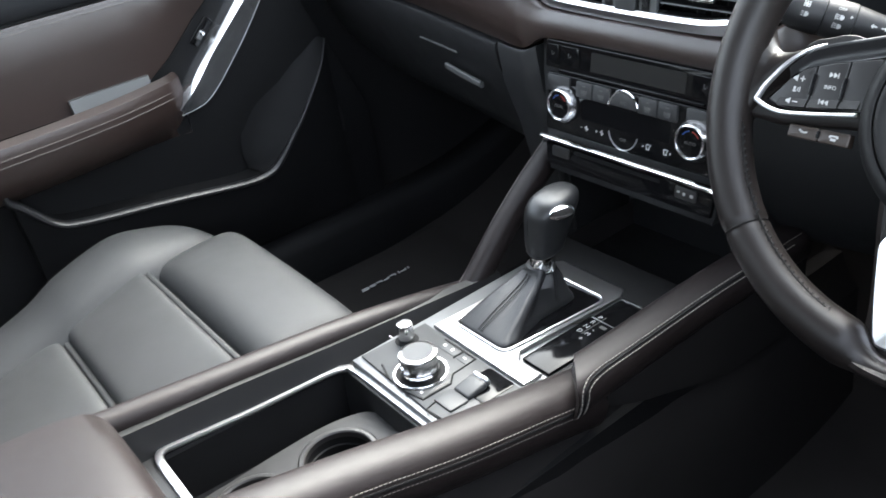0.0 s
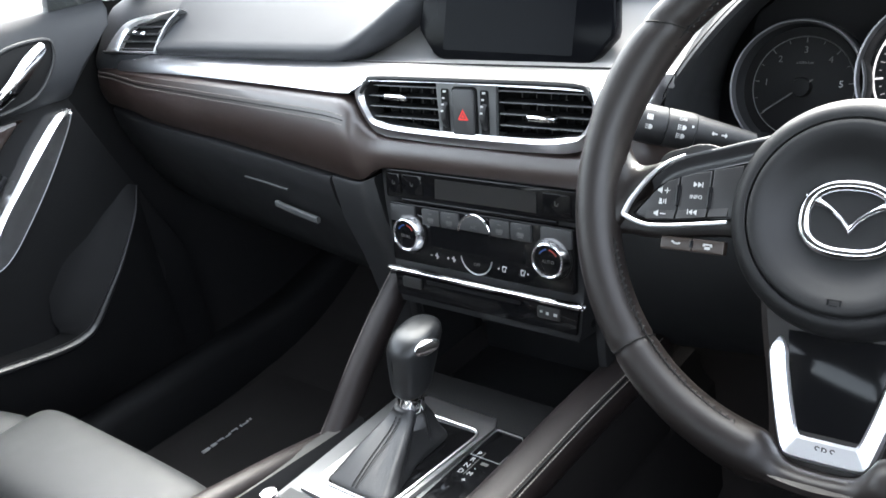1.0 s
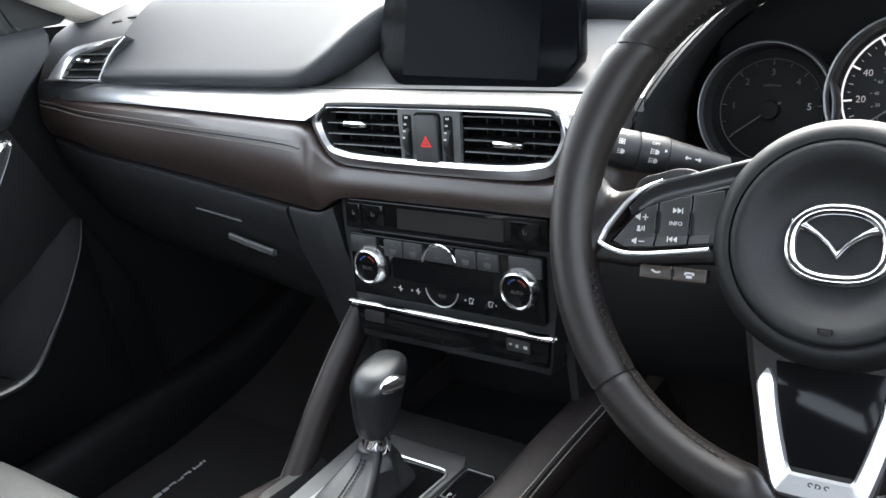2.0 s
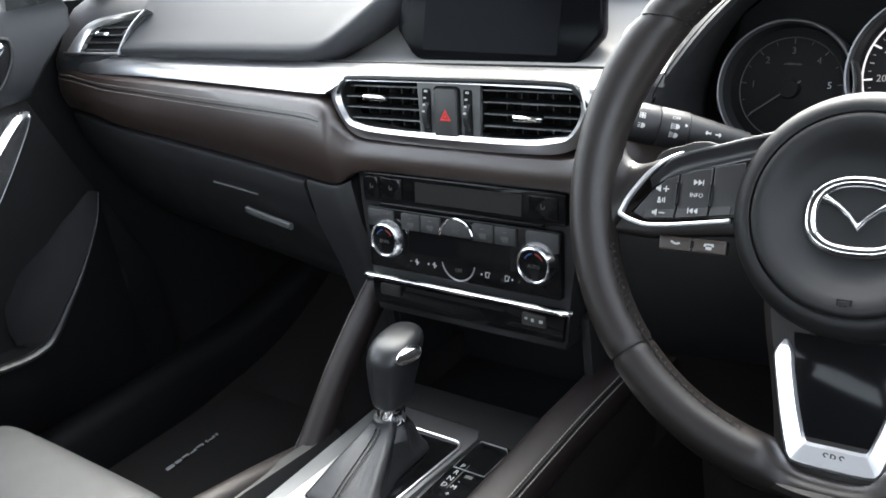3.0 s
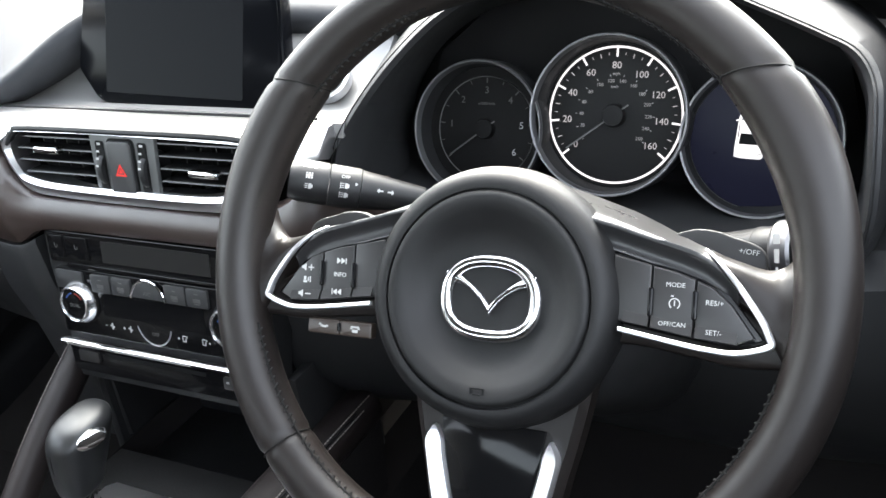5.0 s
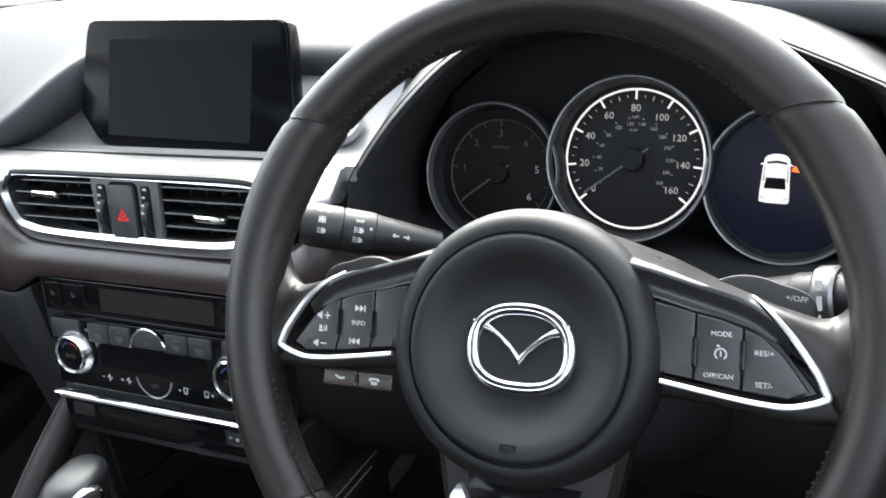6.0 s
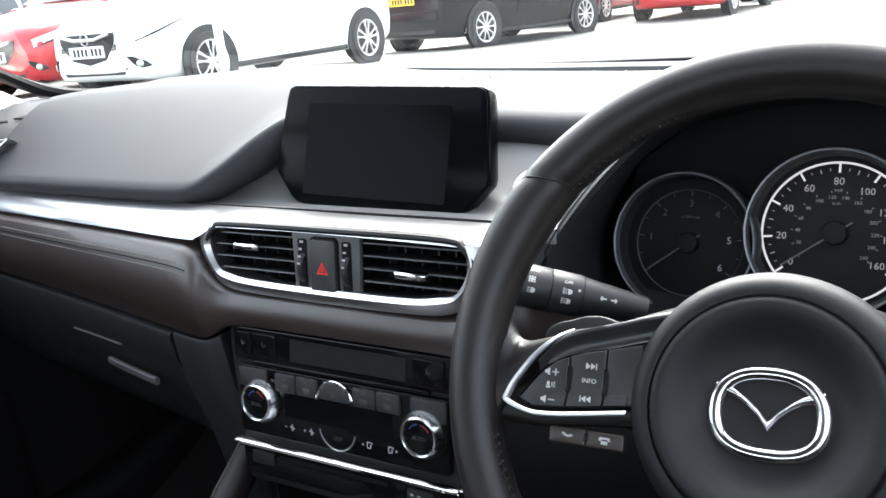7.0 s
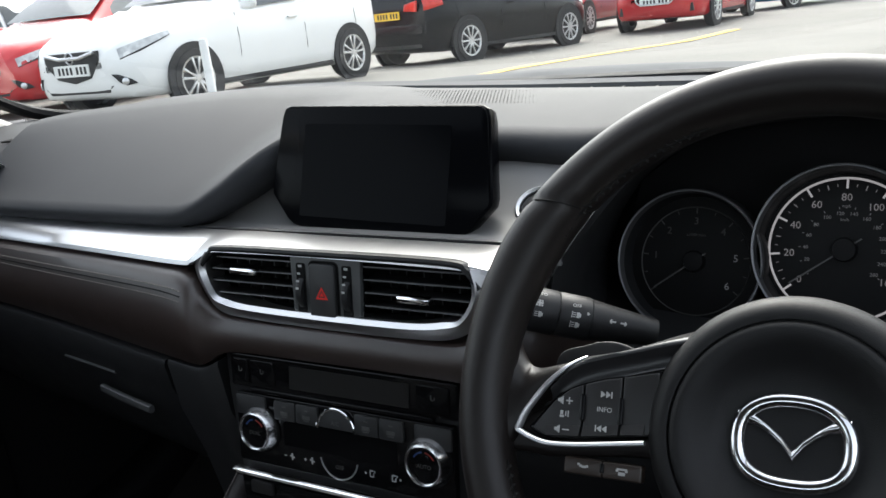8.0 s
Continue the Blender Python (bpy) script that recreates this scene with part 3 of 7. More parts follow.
    if show_rear:
        pr = part("number_plate", prism(rounded(0.52, 0.112, 0.01, 2, 0, 0.76), MT, 0.012, z0=0.0), PLATEY, car, "yellow number plate", local=True)
        tagged(bars([(-0.18 + 0.06 * i + (0.03 if i > 3 else 0), 0.76, 0.035, 0.07) for i in range(7)], MT @ pose(0, 0, 0.0125), TYRE, pr, "plate_bar", local=True), kind="stuff")
        for s in (1, -1):
            rows = []
            for x in np.linspace(rx + 0.03, rx + 0.32, 8):
                w = sec(x)[4]
                rows.append([(x, s * (w + 0.010), 0.79 + 0.2 * (x - rx)), (x - 0.01, s * (w + 0.018), 0.87), (x, s * (0.97 * w + 0.012), 0.955 - 0.06 * (x - rx))])
            part("tail_lamp", loft(rows, False, False), TAIL, car, "red tail lamp", local=True)
            part("tail_lamp", prism([(-s * 0.36, 0.81), (-s * 0.60, 0.79), (-s * 0.62, 0.94), (-s * 0.38, 0.90)] if s > 0 else [(0.36, 0.81), (0.38, 0.90), (0.62, 0.94), (0.60, 0.79)], MT, 0.03, 0.008, z0=-0.012), TAIL, car, "red tail lamp", local=True)
        part("bumper", prism(rounded(1.36, 0.16, 0.03, 3, 0, 0.54), MT, 0.03, 0.012, z0=-0.02), PAINTS[paint], car, local=True)
        part("diffuser", prism(rounded(1.2, 0.14, 0.03, 3, 0, 0.36), MT, 0.02, 0.008, z0=-0.05), TYRE, car, "black lower bumper", local=True)
        part("bumper_lamp", prism(rounded(0.12, 0.04, 0.01, 2, 0.45, 0.40), MT, 0.012, z0=-0.03), TAIL, car, local=True)
    return car


def stand(x, y, yaw):
    """Where a car stands: its pose on the ground, facing yaw degrees anticlockwise from the x axis."""
    d = 0.5
    sy = (lot(x, y + d) - lot(x, y - d)) / (2 * d)
    return Matrix.Translation((x, y, lot(x, y))) @ Euler((math.atan(sy), 0, 0)).to_matrix().to_4x4() @ pose(0, 0, 0, 0, 0, yaw)


SALOON = [(q[0] + (0.22 if q[0] > 0 else -0.32), *q[1:5], q[5]) for q in HATCH]
parked_car("white hatchback with black grille and two-tone wheels", "white", stand(-6.98, 7.92, -91), spokes=5)
parked_car("red hatchback parked beside a white one", "red", stand(-9.5, 8.2, -80))
parked_car("silver car parked at the end of the row", "silver", stand(-12.3, 7.9, -91))
parked_car("black hatchback seen from behind with silver wheels", "black", stand(-6.45, 13.2, 77), spokes=10, r=0.31, show_rear=True, base=2.47, front=1.25)
parked_car("red saloon with chrome-rimmed grille", "red", stand(-4.37, 18.0, -90), SALOON, base=2.83, front=1.42, r=0.33, face="saloon", spokes=10, rim_r=0.24)
parked_car("dark red car parked behind a black hatchback", "dark_red", stand(-6.95, 18.4, -90), spokes=10)
parked_car("bright blue car parked further off", "blue", stand(-3.4, 23.4, -113), spokes=10, rim_r=0.23)

# ---- dashboard ----
dash = thing("dashboard", "black soft-touch dashboard with silver band and brown leather", "dashboard", (0, 0.9, 0.62))


def pad_profile(x, fy, fz, by, bz):
    k = float(np.interp(x, [-0.19, -0.11], [1.0, 0.0]))
    pts = [(fy + 0.03, fz - 0.012), (fy + 0.006, fz - 0.006), (fy, fz), (fy - 0.003, fz + 0.009 - 0.003 * k), (fy - 0.001 * k, fz + 0.0155 - 0.005 * k), (fy + 0.004 + 0.005 * k, fz + 0.021 - 0.005 * k)]
    y0, z0 = pts[-1]
    for u in (0.12, 0.26, 0.42, 0.6, 0.8, 1.0):
        pts.append((y0 + (by - y0) * u, z0 + (bz - z0) * (1 - (1 - u) ** (2.1 - 0.55 * k))))
    pts.append((by + 0.05, bz - 0.012))
    pts.append((by + 0.06, bz - 0.06))
    return [(x, y, z) for y, z in pts]


PADS = [(-0.574, 0.800, 0.945, 0.925, 1.034), (-0.53, 0.796, 0.946, 0.95, 1.038), (-0.45, 0.789, 0.948, 0.985, 1.041), (-0.32, 0.782, 0.949, 1.03, 1.044),
        (-0.235, 0.780, 0.949, 1.05, 1.041), (-0.195, 0.783, 0.951, 1.06, 1.039), (-0.165, 0.797, 0.964, 1.063, 1.037), (-0.14, 0.821, 0.982, 1.066, 1.035),
        (-0.118, 0.850, 0.995, 1.07, 1.033), (-0.09, 0.878, 0.999, 1.07, 1.030), (0.0, 0.888, 0.990, 1.07, 1.026), (0.1, 0.888, 0.988, 1.07, 1.022),
        (0.19, 0.890, 0.986, 1.065, 1.020), (0.245, 0.955, 0.999, 1.06, 1.021), (0.32, 0.972, 1.004, 1.045, 1.021), (0.45, 0.965, 1.003, 1.015, 1.020), (0.54, 0.925, 1.004, 0.985, 1.017), (0.60, 0.868, 1.002, 0.95, 1.015), (0.72, 0.80, 0.990, 0.89, 1.006)]
part("upper_pad", loft(sections(PADS, 90, pad_profile)), PAD, dash, "black grained upper pad", sharp=80)

# end of the dash by the passenger door, around the side vent
part("end_panel", loft(sections([(-0.765, 0.815, 0.0), (-0.750, 0.800, 0.0), (-0.72, 0.797, 0.0), (-0.66, 0.797, 0.0), (-0.572, 0.797, 0.0)], 14, lambda x, y, z: [
    (x, y + 0.06, 0.86), (x, y + 0.004, 0.87), (x, y + 0.001, 0.925), (x, y + 0.004, 0.936), (x, y + 0.019, 0.956), (x, y + 0.036, 0.979), (x, y + 0.045, 0.990), (x, y + 0.055, 0.9985), (x, y + 0.08, 1.008),
    (x, y + 0.11, 1.0165), (x, y + 0.15, 1.023), (x, y + 0.22, 1.02), (x, y + 0.22, 0.9)])), PAD, dash, "black end panel by the door")


def band_profile(x, ly, lz, uy, uz):
    my, mz = (ly + uy) / 2, (lz + uz) / 2
    return [(x, ly + 0.012, lz - 0.004), (x, ly, lz), (x, ly + 0.0015, lz + 0.004), (x, my - 0.002, mz + 0.0035), (x, uy - 0.004, uz + 0.0005), (x, uy + 0.012, uz - 0.001), (x, uy + 0.012, uz - 0.014)]


part("silver_band", loft(sections([(-0.694, 0.806, 0.929, 0.808, 0.932), (-0.690, 0.799, 0.924, 0.809, 0.936), (-0.680, 0.795, 0.921, 0.810, 0.939), (-0.63, 0.790, 0.921, 0.810, 0.940), (-0.5, 0.776, 0.924, 0.803, 0.943),
                                   (-0.3, 0.752, 0.925, 0.79, 0.944), (-0.165, 0.7375, 0.9245, 0.785, 0.944), (-0.142, 0.736, 0.928, 0.785, 0.944), (-0.12, 0.738, 0.9375, 0.785, 0.944),
                                   (-0.09, 0.739, 0.9385, 0.785, 0.944), (0.0, 0.74, 0.9385, 0.785, 0.943), (0.12, 0.74, 0.9365, 0.785, 0.9425), (0.150, 0.74, 0.934, 0.785, 0.942), (0.166, 0.742, 0.930, 0.785, 0.941), (0.175, 0.748, 0.924, 0.785, 0.940), (0.183, 0.764, 0.918, 0.787, 0.938)], 90, band_profile)), SATIN, dash, "brushed silver trim band")

# satin shelf below the screen
part("shelf", loft(sections([(-0.24, 0.788, 0.942), (-0.1, 0.79, 0.9415), (0.05, 0.79, 0.941), (0.15, 0.79, 0.940), (0.178, 0.79, 0.939), (0.190, 0.79, 0.9385)], 24, lambda x, y, z: [
    (x, y, z - 0.012), (x, y, z), (x, y + 0.012, z - 0.0005), (x, y + 0.030, z - 0.002), (x, y + 0.045, z - 0.001), (x, y + 0.062, z + 0.008), (x, y + 0.08, z + 0.024), (x, y + 0.11, z + 0.052), (x, y + 0.13, z + 0.02)])), SHELF, dash, "satin grey metallic shelf")


part("shelf_gap", sweep([(x, 0.7855, 0.9440 - 0.0045 * max(0.0, x)) for x in np.linspace(-0.20, 0.172, 20)], ring(0.0012, 0.0012, 6)), DEEP, dash, "dark gap line")


def leather_profile(x, ty, tz, by, bz):
    h = tz - bz
    out = [(x, ty + 0.02, tz - 0.001), (x, ty + 0.002, tz)]
    for u in (0.06, 0.16, 0.3, 0.45, 0.6, 0.75, 0.9, 1.0):
        y = ty + (by - ty) * u - 0.20 * h * (math.sin(math.pi * min(1, u * 0.9 + 0.05)) ** 0.8)
        out.append((x, y, tz - h * u))
    out.append((x, by + 0.01, bz - 0.001))
    out.append((x, by + 0.03, bz + 0.004))
    return out


LEATHERS = [(-0.752, 0.815, 0.926, 0.812, 0.872), (-0.742, 0.806, 0.926, 0.801, 0.868), (-0.70, 0.801, 0.925, 0.796, 0.864), (-0.66, 0.796, 0.922, 0.793, 0.859), (-0.605, 0.788, 0.921, 0.787, 0.851), (-0.5, 0.776, 0.921, 0.776, 0.846),
            (-0.4, 0.764, 0.921, 0.766, 0.841), (-0.2, 0.742, 0.921, 0.738, 0.833), (-0.152, 0.737, 0.917, 0.732, 0.831), (-0.136, 0.735, 0.898, 0.730, 0.836), (-0.118, 0.734, 0.883, 0.729, 0.846),
            (-0.09, 0.734, 0.879, 0.729, 0.850), (0.0, 0.734, 0.878, 0.729, 0.851), (0.11, 0.734, 0.878, 0.729, 0.851), (0.14, 0.735, 0.884, 0.731, 0.848), (0.165, 0.737, 0.895, 0.735, 0.842), (0.18, 0.742, 0.905, 0.742, 0.838), (0.195, 0.752, 0.900, 0.752, 0.836), (0.215, 0.790, 0.890, 0.790, 0.836)]
part("leather_panel", loft(sections(LEATHERS, 100, leather_profile)), LEATHER, dash, "dark brown leather panel")
_l = sections(LEATHERS[:9], 64, leather_profile)
stitches([s[3] for s in _l[3:]], 0.0042, 0.0028, 0.0007, THREAD, dash, lift=(0, -0.0006, 0.0004))
stitches([(s[3][0], (s[3][1] * 0.3 + s[4][1] * 0.7), s[3][2] * 0.3 + s[4][2] * 0.7) for s in _l[3:]], 0.0042, 0.0028, 0.0007, THREAD, dash, lift=(0, -0.0006, 0))
part("leather_seam", sweep([(s[3][0], s[3][1] * 0.65 + s[4][1] * 0.35 - 0.0002, s[3][2] * 0.65 + s[4][2] * 0.35) for s in _l[3:]], ring(0.0007, 0.0007, 6)), DEEP, dash, "black seam line")

# glovebox and lower panels
glove = part("glovebox_lid", loft(sections([(-0.735, 0.797, 0.861), (-0.675, 0.788, 0.853), (-0.605, 0.781, 0.846), (-0.5, 0.770, 0.841), (-0.4, 0.759, 0.836), (-0.3, 0.745, 0.832), (-0.2, 0.730, 0.828)], 30, lambda x, y, z: [
    (x, y + 0.04, z + 0.001), (x, y + 0.005, z), (x, y + 0.0015, z - 0.0015), (x, y, z - 0.005), (x, y + 0.004, z - 0.03), (x, y + 0.02, z - 0.075), (x, y + 0.045, z - 0.13), (x, y + 0.09, z - 0.18), (x, y + 0.16, z - 0.2), (x, y + 0.16, z - 0.1)])), BLACK, dash, "black glovebox lid")
part("handle", sweep(curve([(-0.345, 0.7615, 0.7655), (-0.30, 0.7540, 0.7625), (-0.255, 0.7475, 0.7600)], 8), ring(0.0030, 0.0042, 10, 4)), GREYPLASTIC, glove, "grey glovebox handle lip")
part("handle_edge", sweep(curve([(-0.404, 0.7668, 0.794), (-0.355, 0.7597, 0.7935), (-0.307, 0.7532, 0.792)], 8), ring(0.0018, 0.0014, 8)), GREYPLASTIC, glove, "thin handle edge")
part("handle_recess", loft([[(x, y + 0.001, 0.800), (x, y + 0.012, 0.770), (x, y + 0.02, 0.770), (x, y + 0.01, 0.800)] for x, y in ((-0.375, 0.772), (-0.255, 0.752))]), DEEP, glove)
part("cheek_panel", loft(sections([(-0.196, 0.731, 0.829), (-0.165, 0.727, 0.828), (-0.145, 0.726, 0.829), (-0.132, 0.733, 0.834)], 12, lambda x, y, z: [
    (x, y + 0.03, z), (x, y + 0.002, z), (x, y, z - 0.004), (x + 0.004, y + 0.002, z - 0.05), (x + 0.016, y + 0.01, z - 0.10), (x + 0.022, y + 0.016, 0.68), (x + 0.024, y + 0.018, 0.60), (x + 0.024, y + 0.1, 0.60), (x, y + 0.1, 0.8)])), BLACK, dash, "black panel beside the centre stack")
part("footwell_panel", loft([[(x, 0.93, 0.66), (x, 1.0, 0.62), (x, 1.25, 0.6), (x, 1.25, 0.95), (x, 0.95, 0.95)] for x in (-0.72, -0.12)]), DEEP, dash)
part("knee_panel", loft(sections([(0.115, 0.745, 0.84), (0.16, 0.765, 0.83), (0.3, 0.80, 0.82), (0.5, 0.80, 0.82), (0.70, 0.78, 0.86)], 24, lambda x, y, z: [
    (x, y + 0.15, z + 0.03), (x, y + 0.03, z + 0.02), (x, y + 0.01, z), (x, y, z - 0.06), (x, y + 0.02, z - 0.13), (x, y + 0.07, z - 0.19), (x, y + 0.2, z - 0.2), (x, y + 0.25, z + 0.05)])), HOOD, dash, "black knee panel below the wheel")
part("pedal_cover", loft([[(x, 0.93, 0.62), (x, 1.05, 0.58), (x, 1.25, 0.6), (x, 1.25, 0.95), (x, 1.0, 0.95)] for x in (0.12, 0.72)]), DEEP, dash)
# wedge-shaped demister slots by the pillar
for x, y, z in curve([(-0.625, 0.8815, 1.0105), (-0.597, 0.8885, 1.0142), (-0.567, 0.898, 1.0195), (-0.540, 0.909, 1.0238)], 4):
    part("demister_slot", prism([(-0.009, -0.0030), (0.010, -0.0042), (0.004, 0.0040)], pose(x, y, z - 0.0016, 20, 0, 18), 0.0024, 0.0003), RUBBER, dash)
# speaker grille towards the windscreen
_h = []
for i in range(74):
    for j in range(15):
        y = 0.990 + 0.0046 * j
        u = (y - 0.892) / (1.07 - 0.892)
        _h.append(box(0.0011, 0.0013, 0.0003, pose(-0.115 + 0.0040 * i + 0.0020 * (j % 2), y, 1.0111 + (0.0149 - 0.042 * (-0.115 + 0.0040 * i)) * (1 - (1 - u) ** 2.1) - 0.008 * max(0.0, -0.115 + 0.0040 * i) + 0.0002), 0))
tagged(part("speaker_grille", joined(_h), HOOD, dash, "fine perforated speaker grille"), kind="stuff")

# demister outlet along the windscreen: a slot crossed by thin bars
part("demister_outlet", loft(sections([(-0.5, 0.998, 1.036), (-0.3, 1.075, 1.036), (0.0, 1.115, 1.0205), (0.3, 1.085, 1.0155), (0.55, 0.985, 1.008)], 30, lambda x, y, z: [(x, y, z - 0.006), (x, y + 0.012, z - 0.006), (x, y + 0.013, z + 0.0005), (x, y + 0.045, z + 0.0015), (x, y + 0.045, z - 0.012), (x, y, z - 0.012)])), WEATHERED, dash, "demister strip along the windscreen")
for x, y, z in curve([(-0.48, 1.000, 1.031), (-0.3, 1.071, 1.031), (0.0, 1.111, 1.0155), (0.3, 1.081, 1.0105), (0.53, 0.991, 1.004)], 34):
    part("outlet_bar", box(0.0022, 0.020, 0.0025, pose(x, y + 0.008, z + 0.0005), 0), GREYPLASTIC, dash)
sc = part("scuttle", loft(sections([(-0.70, 0.98, 0.995), (-0.5, 1.09, 1.005), (-0.2, 1.19, 1.012), (0.0, 1.21, 1.014), (0.2, 1.19, 1.012), (0.5, 1.09, 1.005), (0.70, 0.98, 0.995)], 30, lambda x, y, z: [(x, y, z - 0.003), (x, y + 0.03, z + 0.006), (x, y + 0.10, z + 0.003), (x, y + 0.20, z - 0.018), (x, y + 0.2, z - 0.06), (x, y, z - 0.06)])), WEATHERED)
tagged(sc, "black plastic scuttle below the windscreen", "scuttle", kind="structure")
for pts, pivot in (([(0.075, 1.285, 1.005), (-0.12, 1.235, 1.010), (-0.42, 1.135, 1.016)], (0.085, 1.295, 1.000)), ([(0.56, 1.10, 1.001), (0.30, 1.19, 1.005), (0.05, 1.235, 1.009)], (0.57, 1.105, 0.999))):
    wp = thing("wiper", "black windscreen wiper at rest on the scuttle", "wiper", pivot, group="wipers")
    part("arm", sweep(curve(pts, 14), ring(0.008, 0.006, 8)), DEEP, wp)
    part("pivot_cap", lathe([(0, 0.012), (0.014, 0.0105), (0.026, 0.004), (0.030, -0.01)], pose(*pivot), 24), DEEP, wp)
bonnet = part("bonnet", loft(sections([(-0.80, 1.20, 0.90), (-0.5, 1.31, 0.965), (-0.2, 1.40, 0.985), (0.0, 1.41, 0.988), (0.2, 1.40, 0.985), (0.5, 1.31, 0.965), (0.80, 1.20, 0.90)], 24, lambda x, y, z: [(x, y, z), (x, y + 0.4, z - 0.05), (x, y + 0.8, z - 0.17), (x * 0.9, 2.32, z - 0.34), (x * 0.9, 2.30, 0.45), (x, y, 0.45)])), PAINTS["silver"])
tagged(bonnet, "pale metallic bonnet beyond the windscreen", "bonnet", kind="structure")

# ---- side vent ----
sv = thing("air_vent", "small black side vent framed in silver", "air vent", (-0.64, 0.82, 0.96), group="air vents")
MS = Matrix(((1, 0, 0, -0.6237), (0, 0.6, -0.8, 0.7989), (0, 0.8, 0.6, 0.9458), (0, 0, 0, 1)))
_o = [(-0.087, 0.0), (-0.078, 0.018), (-0.066, 0.034), (-0.050, 0.046), (-0.020, 0.0535), (0.030, 0.0585), (0.078, 0.0625)]
_e = curve(_o, 40)
_i = curve([(-0.052, 0.0022), (-0.049, 0.016), (-0.043, 0.028), (-0.032, 0.0375), (-0.008, 0.0455), (0.034, 0.0535), (0.076, 0.0622)], 40)
part("silver_frame", loft([[MS @ Vector((b[0], b[1], -0.016)), MS @ Vector((b[0], b[1], 0.0005)), MS @ Vector((b[0] * 0.75 + a[0] * 0.25, b[1] * 0.75 + a[1] * 0.25, 0.0040)), MS @ Vector((b[0] * 0.2 + a[0] * 0.8, b[1] * 0.2 + a[1] * 0.8, 0.0034)), MS @ Vector((a[0], a[1], 0.0)), MS @ Vector((a[0], a[1], -0.010))] for a, b in zip(_e, _i)]), VTRIM, sv, "bright silver frame")
part("bottom_trim", sweep([MS @ Vector((x, 0.0, 0.0022)) for x in (-0.086, -0.02, 0.046)], ring(0.0016, 0.0022, 8, 3), up=MS.to_3x3() @ Vector((0, 0, 1))), SATIN, sv, "thin silver lower edge")
part("housing", prism([(-0.058, 0.001), (0.040, 0.001), (0.066, 0.054), (0.0, 0.050), (-0.034, 0.042), (-0.052, 0.022)], MS, 0.001, z0=-0.0068), RUBBER, sv, "dark vent throat")
part("side_trim", sweep([MS @ Vector(p) for p in curve([(0.046, 0.0, 0.003), (0.0495, 0.020, 0.003), (0.058, 0.042, 0.003), (0.074, 0.061, 0.002)], 14)], ring(0.0020, 0.0030, 8), up=MS.to_3x3() @ Vector((0, 0, 1))), SATIN, sv, "silver edge beside the pad")
part("side_panel", loft([[MS @ Vector((x0, y, -0.012)), MS @ Vector((x0, y, -0.001)), MS @ Vector((x1, y, 0.001)), MS @ Vector((x1, y, -0.012))] for y, x0, x1 in ((0.001, 0.034, 0.046), (0.020, 0.038, 0.0495), (0.042, 0.048, 0.058), (0.055, 0.062, 0.068))]), GREYPLASTIC, sv, "grey side of the vent")
part("side_wheel", lathe([(0.005, -0.003), (0.0085, -0.003), (0.009, 0.0), (0.0085, 0.003), (0.005, 0.003)], MS @ pose(0.046, 0.028, -0.004, 0, 90, -12), 20), BLACK, sv)
for y, x0, x1 in ((0.006, -0.050, 0.034), (0.017, -0.048, 0.037), (0.028, -0.042, 0.041), (0.039, -0.030, 0.046)):
    part("slat", box(x1 - x0, 0.0050, 0.0014, MS @ pose((x0 + x1) / 2, y + 0.0016, -0.0030, -35, 0, 0), 0.0005), DEEP, sv)
    # a pale rod for the highlight on the slat's front
    part("slat_glint", rod(MS @ Vector((x0, y, -0.0010)), MS @ Vector((x1, y, -0.0010)), 0.0010, seg=8), SLATGLINT, sv)
part("tab", box(0.030, 0.0060, 0.008, MS @ pose(-0.006, 0.028, 0.0015), 0.0022), CHROME, sv, "chrome direction tab")

# ---- centre vents ----
cv = thing("air_vent", "pair of black slatted centre vents in a silver bezel", "air vent", (0.0, 0.74, 0.905), group="air vents")
MV = flat((0.003, 0.737, 0.908), 8.5)


def vent_outline(grow=0.0):
    g = grow
    return [(-0.134 - g, 0.030), (-0.144 - 1.2 * g, 0.014), (-0.132 - g, -0.010 - 0.3 * g), (-0.115 - 0.6 * g, -0.0225 - g), (-0.08, -0.026 - g), (0.0, -0.0275 - g), (0.08, -0.027 - g),
            (0.118 + 0.6 * g, -0.0235 - g), (0.138 + g, -0.012 - 0.3 * g), (0.151 + 1.2 * g, 0.010), (0.146 + g, 0.030)]


part("housing", prism(rounded(0.285, 0.066, 0.004), MV @ pose(0.004, 0.003, -0.05), 0.004), DEEP, cv)
_in, _out = curve(vent_outline(-0.011), 70), curve(vent_outline(0.002), 70)
part("silver_bezel", loft([[MV @ Vector((a[0], a[1], -0.020)), MV @ Vector((a[0], a[1], 0.001)), MV @ Vector(((a[0] * 0.7 + b[0] * 0.3), a[1] * 0.7 + b[1] * 0.3, 0.0045)),
                             MV @ Vector((b[0], b[1], -0.0015)), MV @ Vector((b[0], b[1], -0.012))] for a, b in zip(_in, _out)]), SATIN, cv, "satin silver lower bezel")
part("top_edge", sweep([MV @ Vector(p) for p in curve([(-0.135, 0.018, 0.0), (-0.124, 0.029, 0.0), (-0.108, 0.0335, 0.0), (0.0, 0.034, 0.0), (0.115, 0.0335, 0.0), (0.135, 0.028, 0.0), (0.145, 0.015, 0.0)], 40)], ring(0.004, 0.003, 8, 3)), BLACK, cv)
